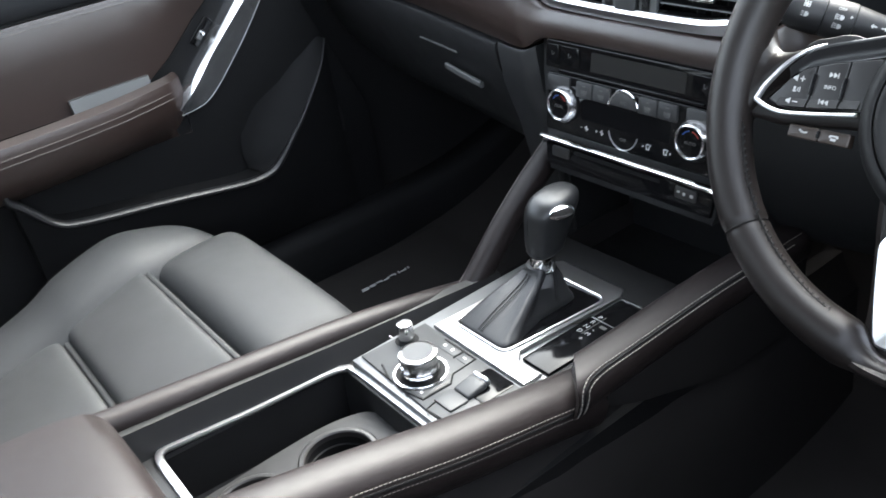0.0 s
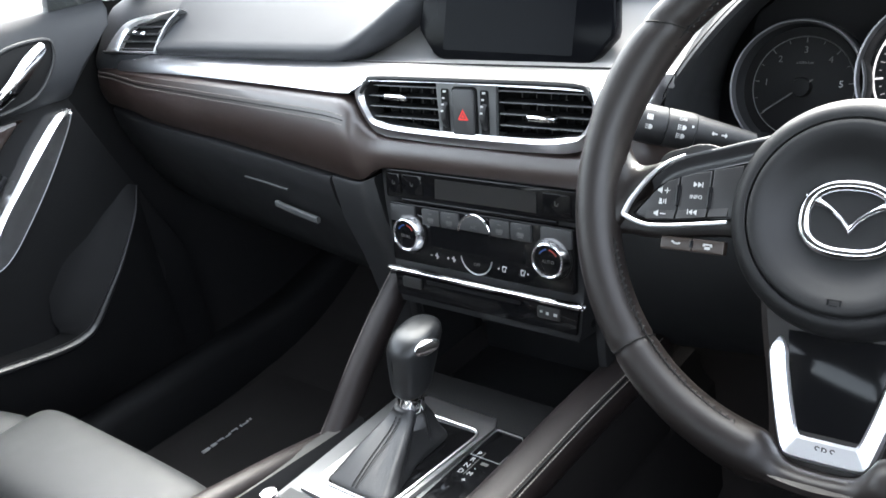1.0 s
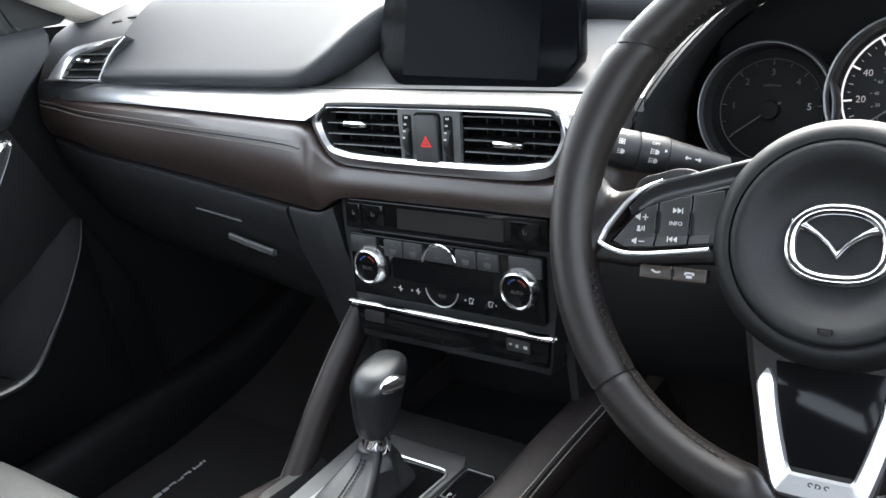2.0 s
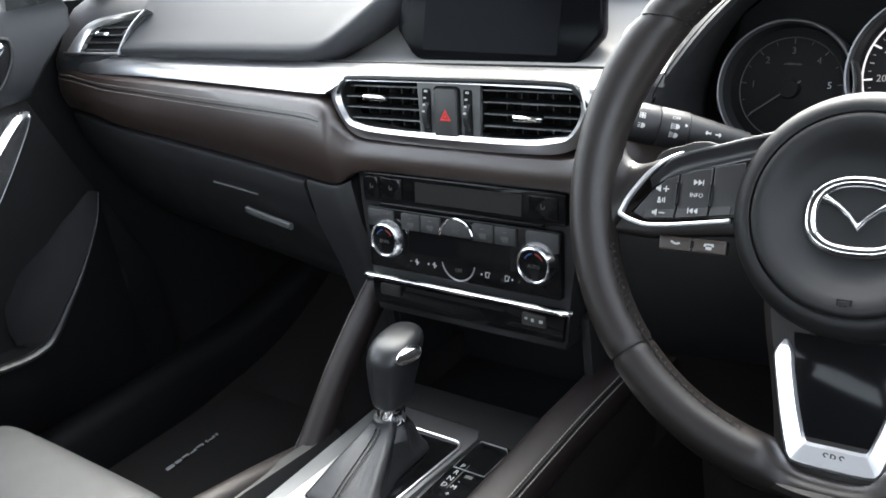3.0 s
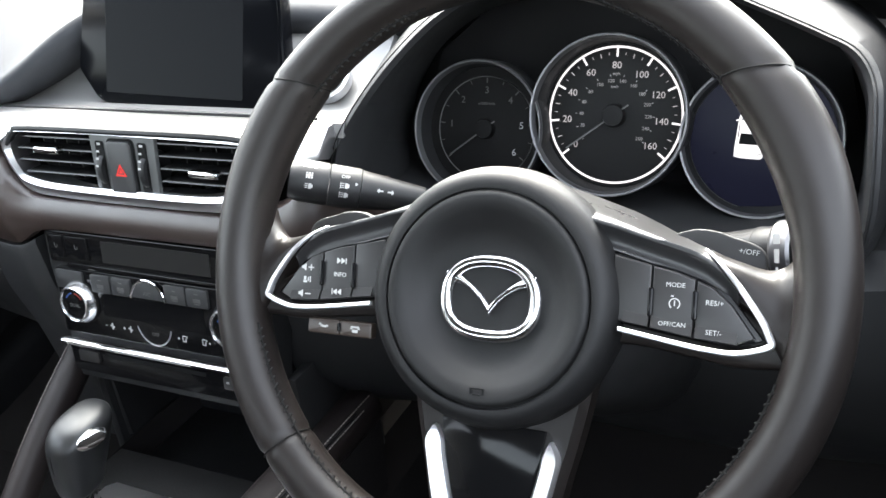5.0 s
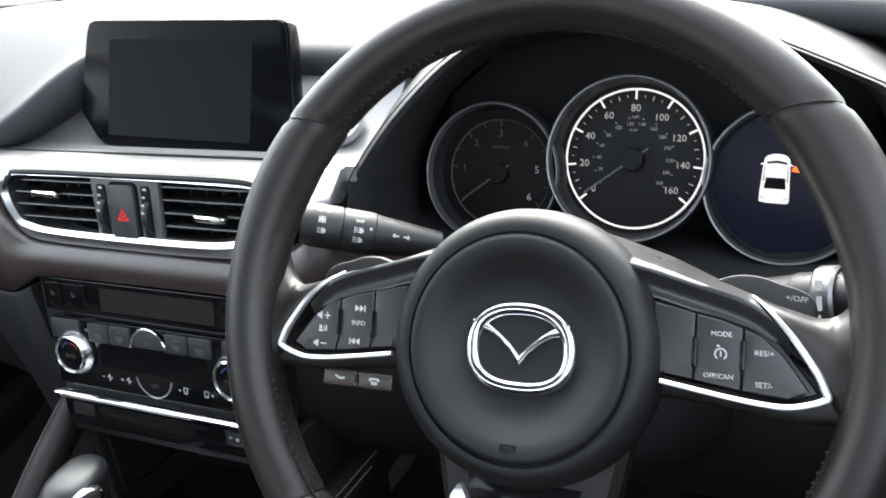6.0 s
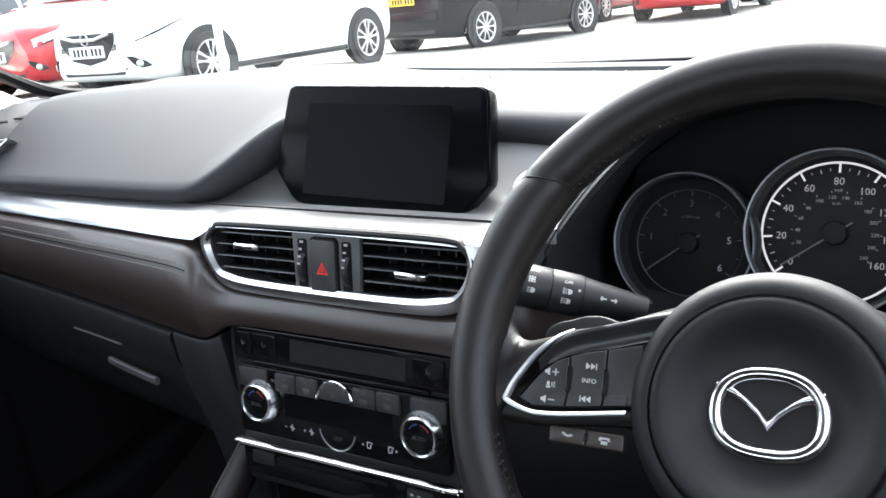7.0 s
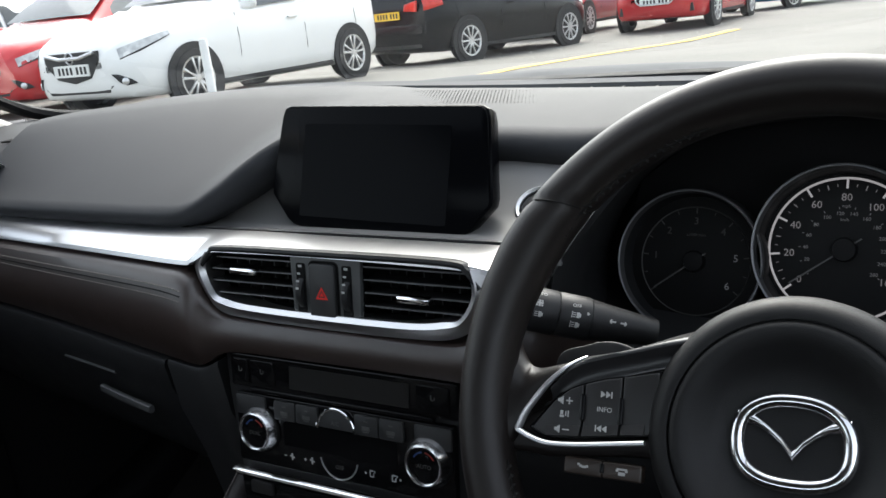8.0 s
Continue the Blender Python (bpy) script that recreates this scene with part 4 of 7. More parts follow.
for x0, x1, cut in ((-0.127, -0.034, -1), (0.038, 0.138, 1)):
    for i in range(5):
        y = -0.0165 + 0.0105 * i
        e = (0.018, 0.006, 0.0, 0.0, 0.006)[i]
        a, b = (x0 + e, x1) if cut < 0 else (x0, x1 - e)
        part("slat", box(b - a, 0.0016, 0.015, MV @ pose((a + b) / 2, y, -0.012, 6, 0, 0), 0.0006), DEEP, cv)
        # a pale rod stands in for the light on this front edge
        part("slat_glint", rod(MV @ Vector((a, y - 0.0006, -0.0042)), MV @ Vector((b, y - 0.0006, -0.0042)), 0.0009, seg=8), SLATGLINT, cv)
    for i in range(6):
        x = x0 + 0.014 + (x1 - x0 - 0.02) * i / 5
        part("vane", box(0.0014, 0.052, 0.012, MV @ pose(x, 0.005, -0.026), 0.0005), BLACK, cv)
    xt = -0.086 if cut < 0 else 0.0865
    yt = 0.0145 if cut < 0 else 0.0025
    part("tab", box(0.030, 0.0065, 0.009, MV @ pose(xt, yt, -0.001), 0.0022), CHROME, cv, "chrome direction tab")

# hazard switch and thumb wheels
hz = thing("hazard_switch", "grey panel with hazard button and two thumb wheels", "switch", (0.002, 0.74, 0.905))
part("panel", prism([(-0.034, -0.027), (0.034, -0.027), (0.036, 0.033), (-0.036, 0.033)], MV, 0.004, 0.001, z0=-0.006), GREYPLASTIC, hz, "satin grey panel")
part("button_gap", prism(rounded(0.0305, 0.0545, 0.0050, 4, -0.001, 0.0005), MV, 0.0007, z0=-0.0022), RUBBER, hz, "black gap round the button")
part("button", prism(rounded(0.0262, 0.0505, 0.004, 4, -0.001, 0.0005), MV, 0.005, 0.0014, 3, z0=-0.003), KEYGREY, hz, "grey hazard button")
tri = [(-0.0062, -0.0035), (0.0062, -0.0035), (0.0, 0.0068)]
part("triangle", joined([prism([tuple(np.array(a) + (-0.001, 0.0)), tuple(np.array(b) + (-0.001, 0.0)), tuple(np.array(b) * 0.62 + (-0.001, 0.0002)), tuple(np.array(a) * 0.62 + (-0.001, 0.0002))], MV, 0.0003, z0=0.002)
                         for a, b in zip(tri, tri[1:] + tri[:1])] + [prism([(p[0] * 0.35 - 0.001, p[1] * 0.35 + 0.0002) for p in tri], MV, 0.0003, z0=0.002)]), RED, hz, "red warning triangle")
for s in (-1, 1):
    part("slot", prism(rounded(0.0092, 0.046, 0.002, 4, s * 0.0235 - 0.001, 0.002), MV, 0.0006, z0=-0.0018), RUBBER, hz)
    w = part("thumb_wheel", lathe([(0.010, -0.003), (0.0165, -0.003), (0.0172, -0.0015), (0.0172, 0.0015), (0.0165, 0.003), (0.010, 0.003)], MV @ pose(s * 0.0235 - 0.001, 0.000, -0.0130, 0, 90, 0), 28), BLACK, hz)
    bars([(s * 0.0235 - 0.001, 0.0225, 0.0036, 0.0020)], MV @ pose(0, 0, -0.0008), INK, hz)
    for q, y in enumerate((0.0165, 0.0105, 0.0045)):
        bars([(s * 0.0235 - 0.001, y, 0.0030, 0.0017)], MV @ pose(0, 0, (0.0012, 0.0030, 0.0042)[q]), INK, hz)

# ---- centre screen ----
scr = thing("display_screen", "black free-standing display, switched off", "display", (0.0, 0.85, 0.95))
MC = flat((0.001, 0.834, 0.988), 18.0, -1.8) @ Matrix.Diagonal((1.02, 1.02, 1, 1))
_so = [(-0.100, 0.0575), (-0.1065, 0.0545), (-0.109, 0.047), (-0.1155, -0.017), (-0.1145, -0.024), (-0.095, -0.046), (-0.088, -0.0505), (-0.08, -0.052), (0.08, -0.052), (0.088, -0.0505), (0.095, -0.046), (0.1145, -0.024), (0.1155, -0.017),
       (0.108, 0.047), (0.1055, 0.0545), (0.099, 0.0575)]
part("housing", loft([[MC @ Vector((x * k, (y + 0.004) * k - 0.004, z)) for x, y in _so] for k, z in ((0.80, -0.030), (0.93, -0.026), (0.985, -0.016), (1.0, -0.005), (0.997, -0.001), (0.985, 0.0))]), SCREEN, scr, "black housing")
part("glass", prism([(x * 0.982, (y + 0.004) * 0.982 - 0.004) for x, y in _so], MC, 0.0012, 0.0006, z0=0.0), SCREEN, scr, "gloss black front")
part("display", prism(rounded(0.154, 0.083, 0.002, 3, -0.003, -0.001), MC, 0.0003, z0=0.0012), LCD, scr, "dark unlit display")
part("foot", loft([[(x, 0.855, 0.945), (x, 0.87, 0.95), (x, 0.90, 1.0), (x, 0.885, 1.01)] for x in (-0.06, 0.06)]), DEEP, scr)

# start button
sb = thing("start_button", "round black start button with silver rim", "button", (0.146, 0.86, 0.935))
MB = flat((0.150, 0.843, 0.957), 50)
part("rim", lathe([(0.0145, -0.01), (0.019, -0.006), (0.0195, 0.002), (0.0175, 0.004), (0.0155, 0.002), (0.0145, -0.004)], MB, 36), SATIN, sb, "silver rim")
part("cap", lathe([(0, 0.0015), (0.012, 0.0015), (0.0145, 0.0), (0.0145, -0.008)], MB, 32), BUTTON, sb)
bars([(0, 0.004, 0.012, 0.0016), (0, -0.001, 0.014, 0.0016), (0, -0.006, 0.010, 0.0016)], MB @ pose(0, 0, 0.0015), DIMINK, sb)

# ---- centre stack ----
st = thing("climate_panel", "gloss black climate panel with two chrome-ringed knobs", "control panel", (0.005, 0.722, 0.78))
MK = flat((0.0055, 0.7225, 0.78), 8.5)
part("surround", prism([(-0.129, 0.072), (0.129, 0.072), (0.127, 0.03), (0.119, -0.03), (0.115, -0.074), (0.112, -0.082), (-0.112, -0.082), (-0.115, -0.074), (-0.119, -0.03), (-0.127, 0.03)], MK, 0.03, 0.002, z0=-0.036), BLACK, st)
part("upper_strip", prism(rounded(0.235, 0.030, 0.003, 3, 0.0, 0.052), MK, 0.006, 0.001, z0=-0.006), PIANO, st, "gloss black upper strip")
part("display", prism([(-0.050, 0.042), (0.072, 0.042), (0.073, 0.062), (-0.049, 0.062)], MK, 0.0006, z0=0.0003), LCDGREY, st, "unlit grey display strip")
for x, w in ((-0.105, 0.018), (-0.080, 0.028), (0.095, 0.030)):
    part("key", prism(rounded(w, 0.022, 0.002, 3, x, 0.052), MK, 0.0022, 0.0006, z0=-0.001), PIANO, st)
    bars([(x - 0.0016, 0.0540, 0.0009, 0.0038), (x - 0.0003, 0.0518, 0.0022, 0.0010), (x + 0.0016, 0.0532, 0.0006, 0.0026)], MK @ pose(0, 0, 0.0013), DIMINK, st)
part("ridge", prism(rounded(0.19, 0.004, 0.001, 2, 0.0, 0.0355), MK, 0.004, 0.001, z0=-0.002), PIANO, st)
part("face", prism(rounded(0.226, 0.064, 0.003, 3, 0.0, 0.0), MK, 0.006, 0.001, z0=-0.005), PIANO, st, "gloss black face")
for i, x in enumerate((-0.0555, -0.031, 0.031, 0.0555)):
    part("key", prism(rounded(0.0235, 0.017, 0.0015, 2, x, 0.0215), MK, 0.0035, 0.0007, z0=0.0), KEYGREY, st)
    bars([(x, 0.0255, 0.004, 0.001), (x, 0.0195, 0.008, 0.0035), (x, 0.0165, 0.006, 0.001)], MK @ pose(0, 0, 0.0036), DIMINK, st)
part("corner_key", prism(rounded(0.034, 0.018, 0.0015, 2, -0.0945, 0.0215), MK, 0.0030, 0.0007, z0=0.0), KEYGREY, st)
part("corner_key", prism(rounded(0.034, 0.018, 0.0015, 2, 0.0945, 0.0215), MK, 0.0030, 0.0007, z0=0.0), KEYGREY, st)
_arc = lambda r, a0, a1, cx, cy, n=24: [(cx + r * math.cos(radians(a0 + (a1 - a0) * i / n)), cy + r * math.sin(radians(a0 + (a1 - a0) * i / n))) for i in range(n + 1)]
part("centre_key", prism(_arc(0.0185, 8, 172, 0.0, 0.0115), MK, 0.004, 0.0008, z0=0.0), KEYGREY, st)
part("chrome_arc", sweep([MK @ Vector((x, y, 0.0035)) for x, y in _arc(0.0195, 5, 175, 0.0, 0.0115)], ring(0.0011, 0.0016, 8)), CHROME, st, "chrome arc")
part("chrome_arc", sweep([MK @ Vector((x, y, 0.0018)) for x, y in _arc(0.0195, 190, 350, 0.0, -0.011)], ring(0.0005, 0.0008, 6)), SATIN, st)
words("A/C", 0.0052, MK @ pose(0, 0.019, 0.0042), DIMINK, st)
words("OFF", 0.0050, MK @ pose(0, -0.0205, 0.0012), DIMINK, st)
part("small_display", prism(rounded(0.118, 0.021, 0.001, 2, 0.0, 0.0005), MK, 0.0003, z0=0.001), PIANO, st)
for x in (-0.055, -0.033, 0.033, 0.055):
    s = 1 if x > 0 else -1
    if x < 0:
        bars([(x - 0.0035 * s, -0.0180, 0.0014, 0.0030), (x - 0.0035 * s, -0.0210, 0.0014, 0.0030), (x - 0.0050 * s, -0.0200, 0.0022, 0.0012), (x - 0.0020 * s, -0.0190, 0.0022, 0.0012), (x + 0.004 * s, -0.0195, 0.0026, 0.0007)] + ([(x + 0.004 * s, -0.0195, 0.0007, 0.0026)] if x > -0.04 else []), MK @ pose(0, 0, 0.001), INK, st)
    else:
        bars([(x, -0.0172, 0.0034, 0.0010), (x - 0.0017, -0.0195, 0.0009, 0.0040), (x + 0.0017, -0.0205, 0.0009, 0.0028), (x, -0.0222, 0.0040, 0.0009), (x + 0.0030, -0.0178, 0.0010, 0.0018), (x + (0.0062 if x > 0.04 else -0.0062), -0.0200, 0.0016, 0.0016)], MK @ pose(0, 0, 0.001), INK, st)
for x, txt in ((-0.0875, "DUAL"), (0.0875, "AUTO")):
    x += 0.002
    k = part("knob", lathe([(0.0, 0.0), (0.0215, 0.0), (0.0215, 0.0012), (0.0203, 0.0020)], MK @ pose(x, 0.001, 0.001), 48), RUBBER, st, "black knob base")
    part("ring", lathe([(0.0203, 0.0012), (0.0200, 0.0026), (0.0178, 0.0088), (0.0171, 0.0102), (0.0160, 0.0106), (0.0150, 0.0100), (0.0146, 0.0086)], MK @ pose(x, 0.001, 0.001), 56), KNOBRING, k, "bright chrome ring")
    part("cap", lathe([(0, 0.0080), (0.0128, 0.0082), (0.0142, 0.0088), (0.0147, 0.0087)], MK @ pose(x, 0.001, 0.001), 40), PIANO, k, "gloss black cap")
    mk = MK @ pose(x, 0.001, 0.0094)
    words(txt, 0.0048, mk @ pose(0, -0.0015, 0), DIMINK, k)
    for a0, a1, c in ((98, 150, DIMBLUE), (30, 82, DIMRED)):
        part("scale", prism(_arc(0.0112, a0, a1, 0, 0, 8) + list(reversed(_arc(0.0098, a0, a1, 0, 0, 8))), mk, 0.0002), c, k)
part("chrome_strip", loft(sections([(-0.1175, 0.0), (-0.1165, 1.0), (-0.06, 1.0), (0.0, 1.0), (0.06, 1.0), (0.1165, 1.0), (0.1175, 0.0)], 20, lambda x, k: [MK @ Vector((x, -0.0425 + dy * (0.35 + 0.65 * k), dz * (0.35 + 0.65 * k))) for dy, dz in ring(0.0038, 0.006, 10)])), CHROME, st, "bright chrome strip")
part("lower_strip", prism([(-0.115, -0.048), (0.115, -0.048), (0.112, -0.073), (-0.112, -0.073)], MK, 0.005, 0.001, z0=-0.006), PIANO, st, "gloss black lower strip")
part("disc_slot", prism(rounded(0.12, 0.004, 0.001, 2, -0.01, -0.052), MK, 0.001, z0=-0.001), DEEP, st)
for x in (-0.09, 0.083):
    part("key", prism(rounded(0.026, 0.012, 0.002, 2, x, -0.056), MK, 0.002, 0.0005, z0=-0.001), BUTTON, st)
bars([(0.075, -0.055, 0.003, 0.002), (0.082, -0.056, 0.003, 0.003), (0.091, -0.056, 0.004, 0.003)], MK @ pose(0, 0, 0.0011), INK, st)
# storage recess below
part("recess_floor", box(0.235, 0.18, 0.012, pose(0.005, 0.775, 0.560), 0.002), BLACK, st)
part("recess_back", box(0.235, 0.012, 0.16, pose(0.005, 0.855, 0.64), 0.002), BLACK, st)
part("recess_top", box(0.235, 0.13, 0.008, pose(0.005, 0.80, 0.708), 0.002), DEEP, st)
for x in (-0.1165, 0.1265):
    part("recess_side", box(0.010, 0.12, 0.16, pose(x, 0.80, 0.64), 0.002), BLACK, st)
part("socket_panel", prism(rounded(0.042, 0.052, 0.004), flat((-0.025, 0.846, 0.660), 0), 0.006, 0.001), LIP, st, "socket cover in the recess")

# ---- steering wheel ----
TILT_W = 27.0
MW = flat((0.381, 0.628, 0.913), TILT_W, 1.8)
sw = thing("steering_wheel", "black leather three-spoke steering wheel with chrome trim", "steering wheel", m=MW)
SEAMS = (39.5, 141.0, 221.5, 318.5)


def seam_at(a, p):
    """The angle of a seam across the rim: the upper two run aslant."""
    return a - math.copysign(3.0, 90 - a) * p / 0.0152 if a < 180 else a


_secs = []
N = 288
for i in range(N):
    a = 360 * i / N
    thumb = 0.002 * math.exp(-((abs((a - 90 + 180) % 360 - 180) - 62) / 14) ** 2)
    bot = math.exp(-(((a - 270 + 180) % 360 - 180) / 26) ** 2)
    ca, sa = math.cos(radians(a)), math.sin(radians(a))
    _s = []
    gap = math.exp(-(((a - 270 + 180) % 360 - 180) / 10.5) ** 6)
    for p, q in ring(0.0152 + thumb + 0.002 * bot - 0.0090 * gap, 0.0175 - 0.004 * gap, 18, 2.2):
        off = min(abs((a - seam_at(c, p) + 180) % 360 - 180) for c in SEAMS)
        dip = 1 - 0.085 * math.exp(-(off / 0.7) ** 2)
        p, q = p * dip, q * dip
        r = 0.1705 - 0.001 * bot + 0.0065 * gap + p
        _s.append((r * ca, r * sa, q - 0.004 * bot - 0.003 * gap))
    _secs.append(_s)
_secs.append(_secs[0])
_bm = loft(_secs, True, False)
bmesh.ops.remove_doubles(_bm, verts=_bm.verts, dist=1e-7)
rim = part("rim", _bm, WHEEL, sw, "smooth black leather rim", local=True, sharp=60)
_st = []
for a0, a1 in ((110, 140), (142.5, 158), (196, 220.5), (223, 252), (288, 317), (320, 344), (22, 38), (41, 70)):
    n = int((a1 - a0) * 0.1555 * math.pi / 180 / 0.0048)
    for i in range(n):
        a = radians(a0 + (a1 - a0) * (i + 0.5) / n)
        m = pose(0.1562 * math.cos(a), 0.1562 * math.sin(a), 0.0065) @ Euler((0, 0, a)).to_matrix().to_4x4() @ pose(0, 0, 0, 0, -48, 0) @ pose(0, 0, 0, 0, 0, 32)
        _st.append(box(0.0062, 0.0017, 0.0017, m, 0.0006, 1))
for c in SEAMS:
    _path = []
    for p, q in ring(0.0149, 0.0172, 28, 2.2):
        a = radians(seam_at(c, p))
        _path.append(((0.1705 + p) * math.cos(a), (0.1705 + p) * math.sin(a), q))
    part("seam", sweep(_path, ring(0.0005, 0.0005, 6), up=(-math.sin(radians(c)), math.cos(radians(c)), 0), closed=True), RUBBER, sw, "dark seam across the rim", local=True)
tagged(part("stitching", joined(_st), STITCH, sw, "black hand stitching", local=True), kind="stuff")
for a0, a1 in ((108, 159), (195, 250), (290, 345), (21, 72)):
    part("rim_seam", sweep([(0.1558 * math.cos(radians(a)), 0.1558 * math.sin(radians(a)), 0.0066) for a in np.linspace(a0, a1, 40)], ring(0.0007, 0.0007, 6)), RUBBER, sw, "sewn seam inside the rim", local=True)

part("hub", lathe([(0.0, -0.0010), (0.026, -0.0008), (0.034, 0.0004), (0.041, 0.0042), (0.0475, 0.0092), (0.0525, 0.0118), (0.0555, 0.0122), (0.0578, 0.0118), (0.0588, 0.0104), (0.0592, 0.0078), (0.0598, 0.0078), (0.0602, 0.0102), (0.0625, 0.0108), (0.0665, 0.0092), (0.0705, 0.0050), (0.0730, -0.002), (0.0738, -0.012),
                   (0.069, -0.04), (0.05, -0.06), (0.0, -0.06)], pose(0, -0.0125, 0), 96), HUB, sw, "round grained airbag cover", local=True, sharp=50)
# emblem: a plain oval ring with a winged V
ML = pose(0, -0.0128, -0.0008)


def oval(kx, ky, n=48):
    out = []
    for i in range(n):
        t = 2 * math.pi * i / n
        c, s = math.cos(t), math.sin(t)
        out.append((kx * math.copysign(abs(c) ** 0.82, c), ky * math.copysign(abs(s) ** 0.82, s) - 0.06 * ky * (c * c)))
    return out


emblem = part("emblem", sweep([ML @ Vector((x, y, 0.0014)) for x, y in oval(0.0266, 0.0208)], [(p * 1.0, q) for p, q in ring(0.0038, 0.0030, 20, 2.0)], closed=True), EMBLEM, sw, "chrome oval emblem", local=True)
_wing = [(-0.0262, 0.0150), (-0.0222, 0.0138), (-0.0165, 0.0112), (-0.0110, 0.0076), (-0.0050, 0.0026), (0.0, -0.0032), (0.0050, 0.0026), (0.0110, 0.0076), (0.0165, 0.0112), (0.0222, 0.0138), (0.0262, 0.0150)]
_low = [(-0.0268, 0.0062), (-0.0228, 0.0070), (-0.0165, 0.0058), (-0.0105, 0.0022), (-0.0050, -0.0026), (0.0, -0.0108), (0.0050, -0.0026), (0.0105, 0.0022), (0.0165, 0.0058), (0.0228, 0.0070), (0.0268, 0.0062)]
part("wing", loft([[ML @ Vector((p[0] + (q[0] - p[0]) * f, p[1] + (q[1] - p[1]) * f, h)) for f, h in ((0, 0.0), (0.04, 0.0016), (0.18, 0.0030), (0.40, 0.0036), (0.66, 0.0030), (0.90, 0.0014), (1.0, 0.0))] for p, q in zip(_wing, _low)]), EMBLEM, emblem, local=True, sharp=50)
bars([(0.0, -0.0615, 0.0085, 0.0009), (0.0, -0.0648, 0.0045, 0.0009), (-0.0036, -0.0632, 0.0009, 0.003), (0.0036, -0.0632, 0.0009, 0.003)], pose(0, 0, 0.0112), DEEP, sw, "mark", local=True, depth=0.0008)


def spoke(side):
    s = side
    flip = lambda pts: [(s * x, y) for x, y in pts]
    # recessed body behind the switches
    secs = []
    for x, top, bot, w in curve([(0.050, 0.020, -0.036, -0.007), (0.075, 0.016, -0.031, -0.007), (0.105, 0.008, -0.034, -0.007), (0.130, -0.004, -0.037, -0.0065), (0.146, -0.014, -0.036, -0.005), (0.160, -0.016, -0.036, -0.003)], 18):
        mid, h = (top + bot) / 2, (top - bot) / 2
        secs.append([(s * x, mid + b, w - 0.008 + a) for a, b in ring(0.008, h, 18, 4.5)])
    part("spoke", loft(secs), WHEEL, sw, "black wheel spoke", local=True)
    # satin shoulder: a wedge that runs back over the column, with a dark groove above the switches
    secs = []
    for x, vp, vl, vt, wt in curve([(0.012, 0.0300, 0.0440, 0.0560, -0.045), (0.030, 0.0270, 0.0395, 0.0525, -0.045), (0.045, 0.0225, 0.0355, 0.0480, -0.045), (0.0555, 0.0205, 0.0330, 0.0445, -0.045), (0.068, 0.0180, 0.0300, 0.0402, -0.045), (0.0825, 0.0140, 0.0258, 0.0340, -0.043), (0.096, 0.0104, 0.0222, 0.0282, -0.032), (0.107, 0.0070, 0.0190, 0.0240, -0.018), (0.116, 0.0030, 0.0150, 0.0205, -0.009), (0.1235, -0.0015, 0.0090, 0.0130, -0.004), (0.130, -0.0080, 0.0020, 0.0050, -0.002)], 30):
        secs.append([(s * x, v, w) for v, w in ((vp, -0.016), (vp, -0.0035), (vp + 0.002, -0.0045), (vl - 0.0035, -0.0025), (vl - 0.0008, 0.0006), (vl, 0.0010), (vl + 0.0018, 0.0002), (vl * 0.62 + vt * 0.38, 0.0006 + (wt - 0.0006) * 0.22), (vl * 0.28 + vt * 0.72, 0.0006 + (wt - 0.0006) * 0.55), (vt, wt), (vt - 0.006, wt - 0.003))])
    part("shoulder", loft(secs), SHOULDER, sw, "satin black shoulder of the spoke", local=True, sharp=60)
    secs = []
    for x, low, top, f in curve([(0.1135, 0.0195, 0.0215, -0.007), (0.120, 0.0155, 0.0190, -0.002), (0.126, 0.0095, 0.0172, 0.001), (0.132, 0.0025, 0.0155, 0.002), (0.138, -0.0055, 0.0138, 0.002), (0.144, -0.0150, 0.0130, 0.002), (0.150, -0.0270, 0.0150, 0.002), (0.156, -0.037, 0.0215, 0.003), (0.160, -0.043, 0.0290, 0.003), (0.166, -0.052, 0.046, 0.003)], 26):
        secs.append([(s * x, v, w) for v, w in ((low, -0.016), (low, f - 0.0030), (low * 0.9 + top * 0.1, f - 0.0006), (low * 0.65 + top * 0.35, f), (low * 0.4 + top * 0.6, f - 0.0015), (low * 0.18 + top * 0.82, f - 0.005), (top, f - 0.014), (top - 0.003, -0.022))])
    part("thumb_rest", loft(secs), WHEEL, sw, "black leather thumb rest", local=True, sharp=50)
    trim = curve([(0.1125, 0.0218, -0.0085), (0.1195, 0.0165, -0.0025), (0.1255, 0.0105, 0.0010), (0.1312, 0.0040, 0.0022), (0.1372, -0.0040, 0.0022), (0.1433, -0.0130, 0.0018), (0.1463, -0.0195, 0.0012), (0.1474, -0.0222, 0.0010), (0.1462, -0.0236, 0.0010), (0.1400, -0.0262, 0.0010), (0.1300, -0.0284, 0.0012), (0.118, -0.0280, 0.0016), (0.1025, -0.0262, 0.0022), (0.0730, -0.0218, 0.003)], 70)
    part("chrome_trim", sweep([(s * x, y, z + 0.0012) for x, y, z in trim], ring(0.0019, 0.0024, 10, 3), scale=[float(np.interp(i / 69, [0, 0.10, 0.25, 0.45, 0.55, 0.70, 1.0], [0.2, 0.6, 0.85, 1.0, 0.95, 0.8, 0.7])) for i in range(70)]), VTRIM, sw, "chrome trim", local=True)
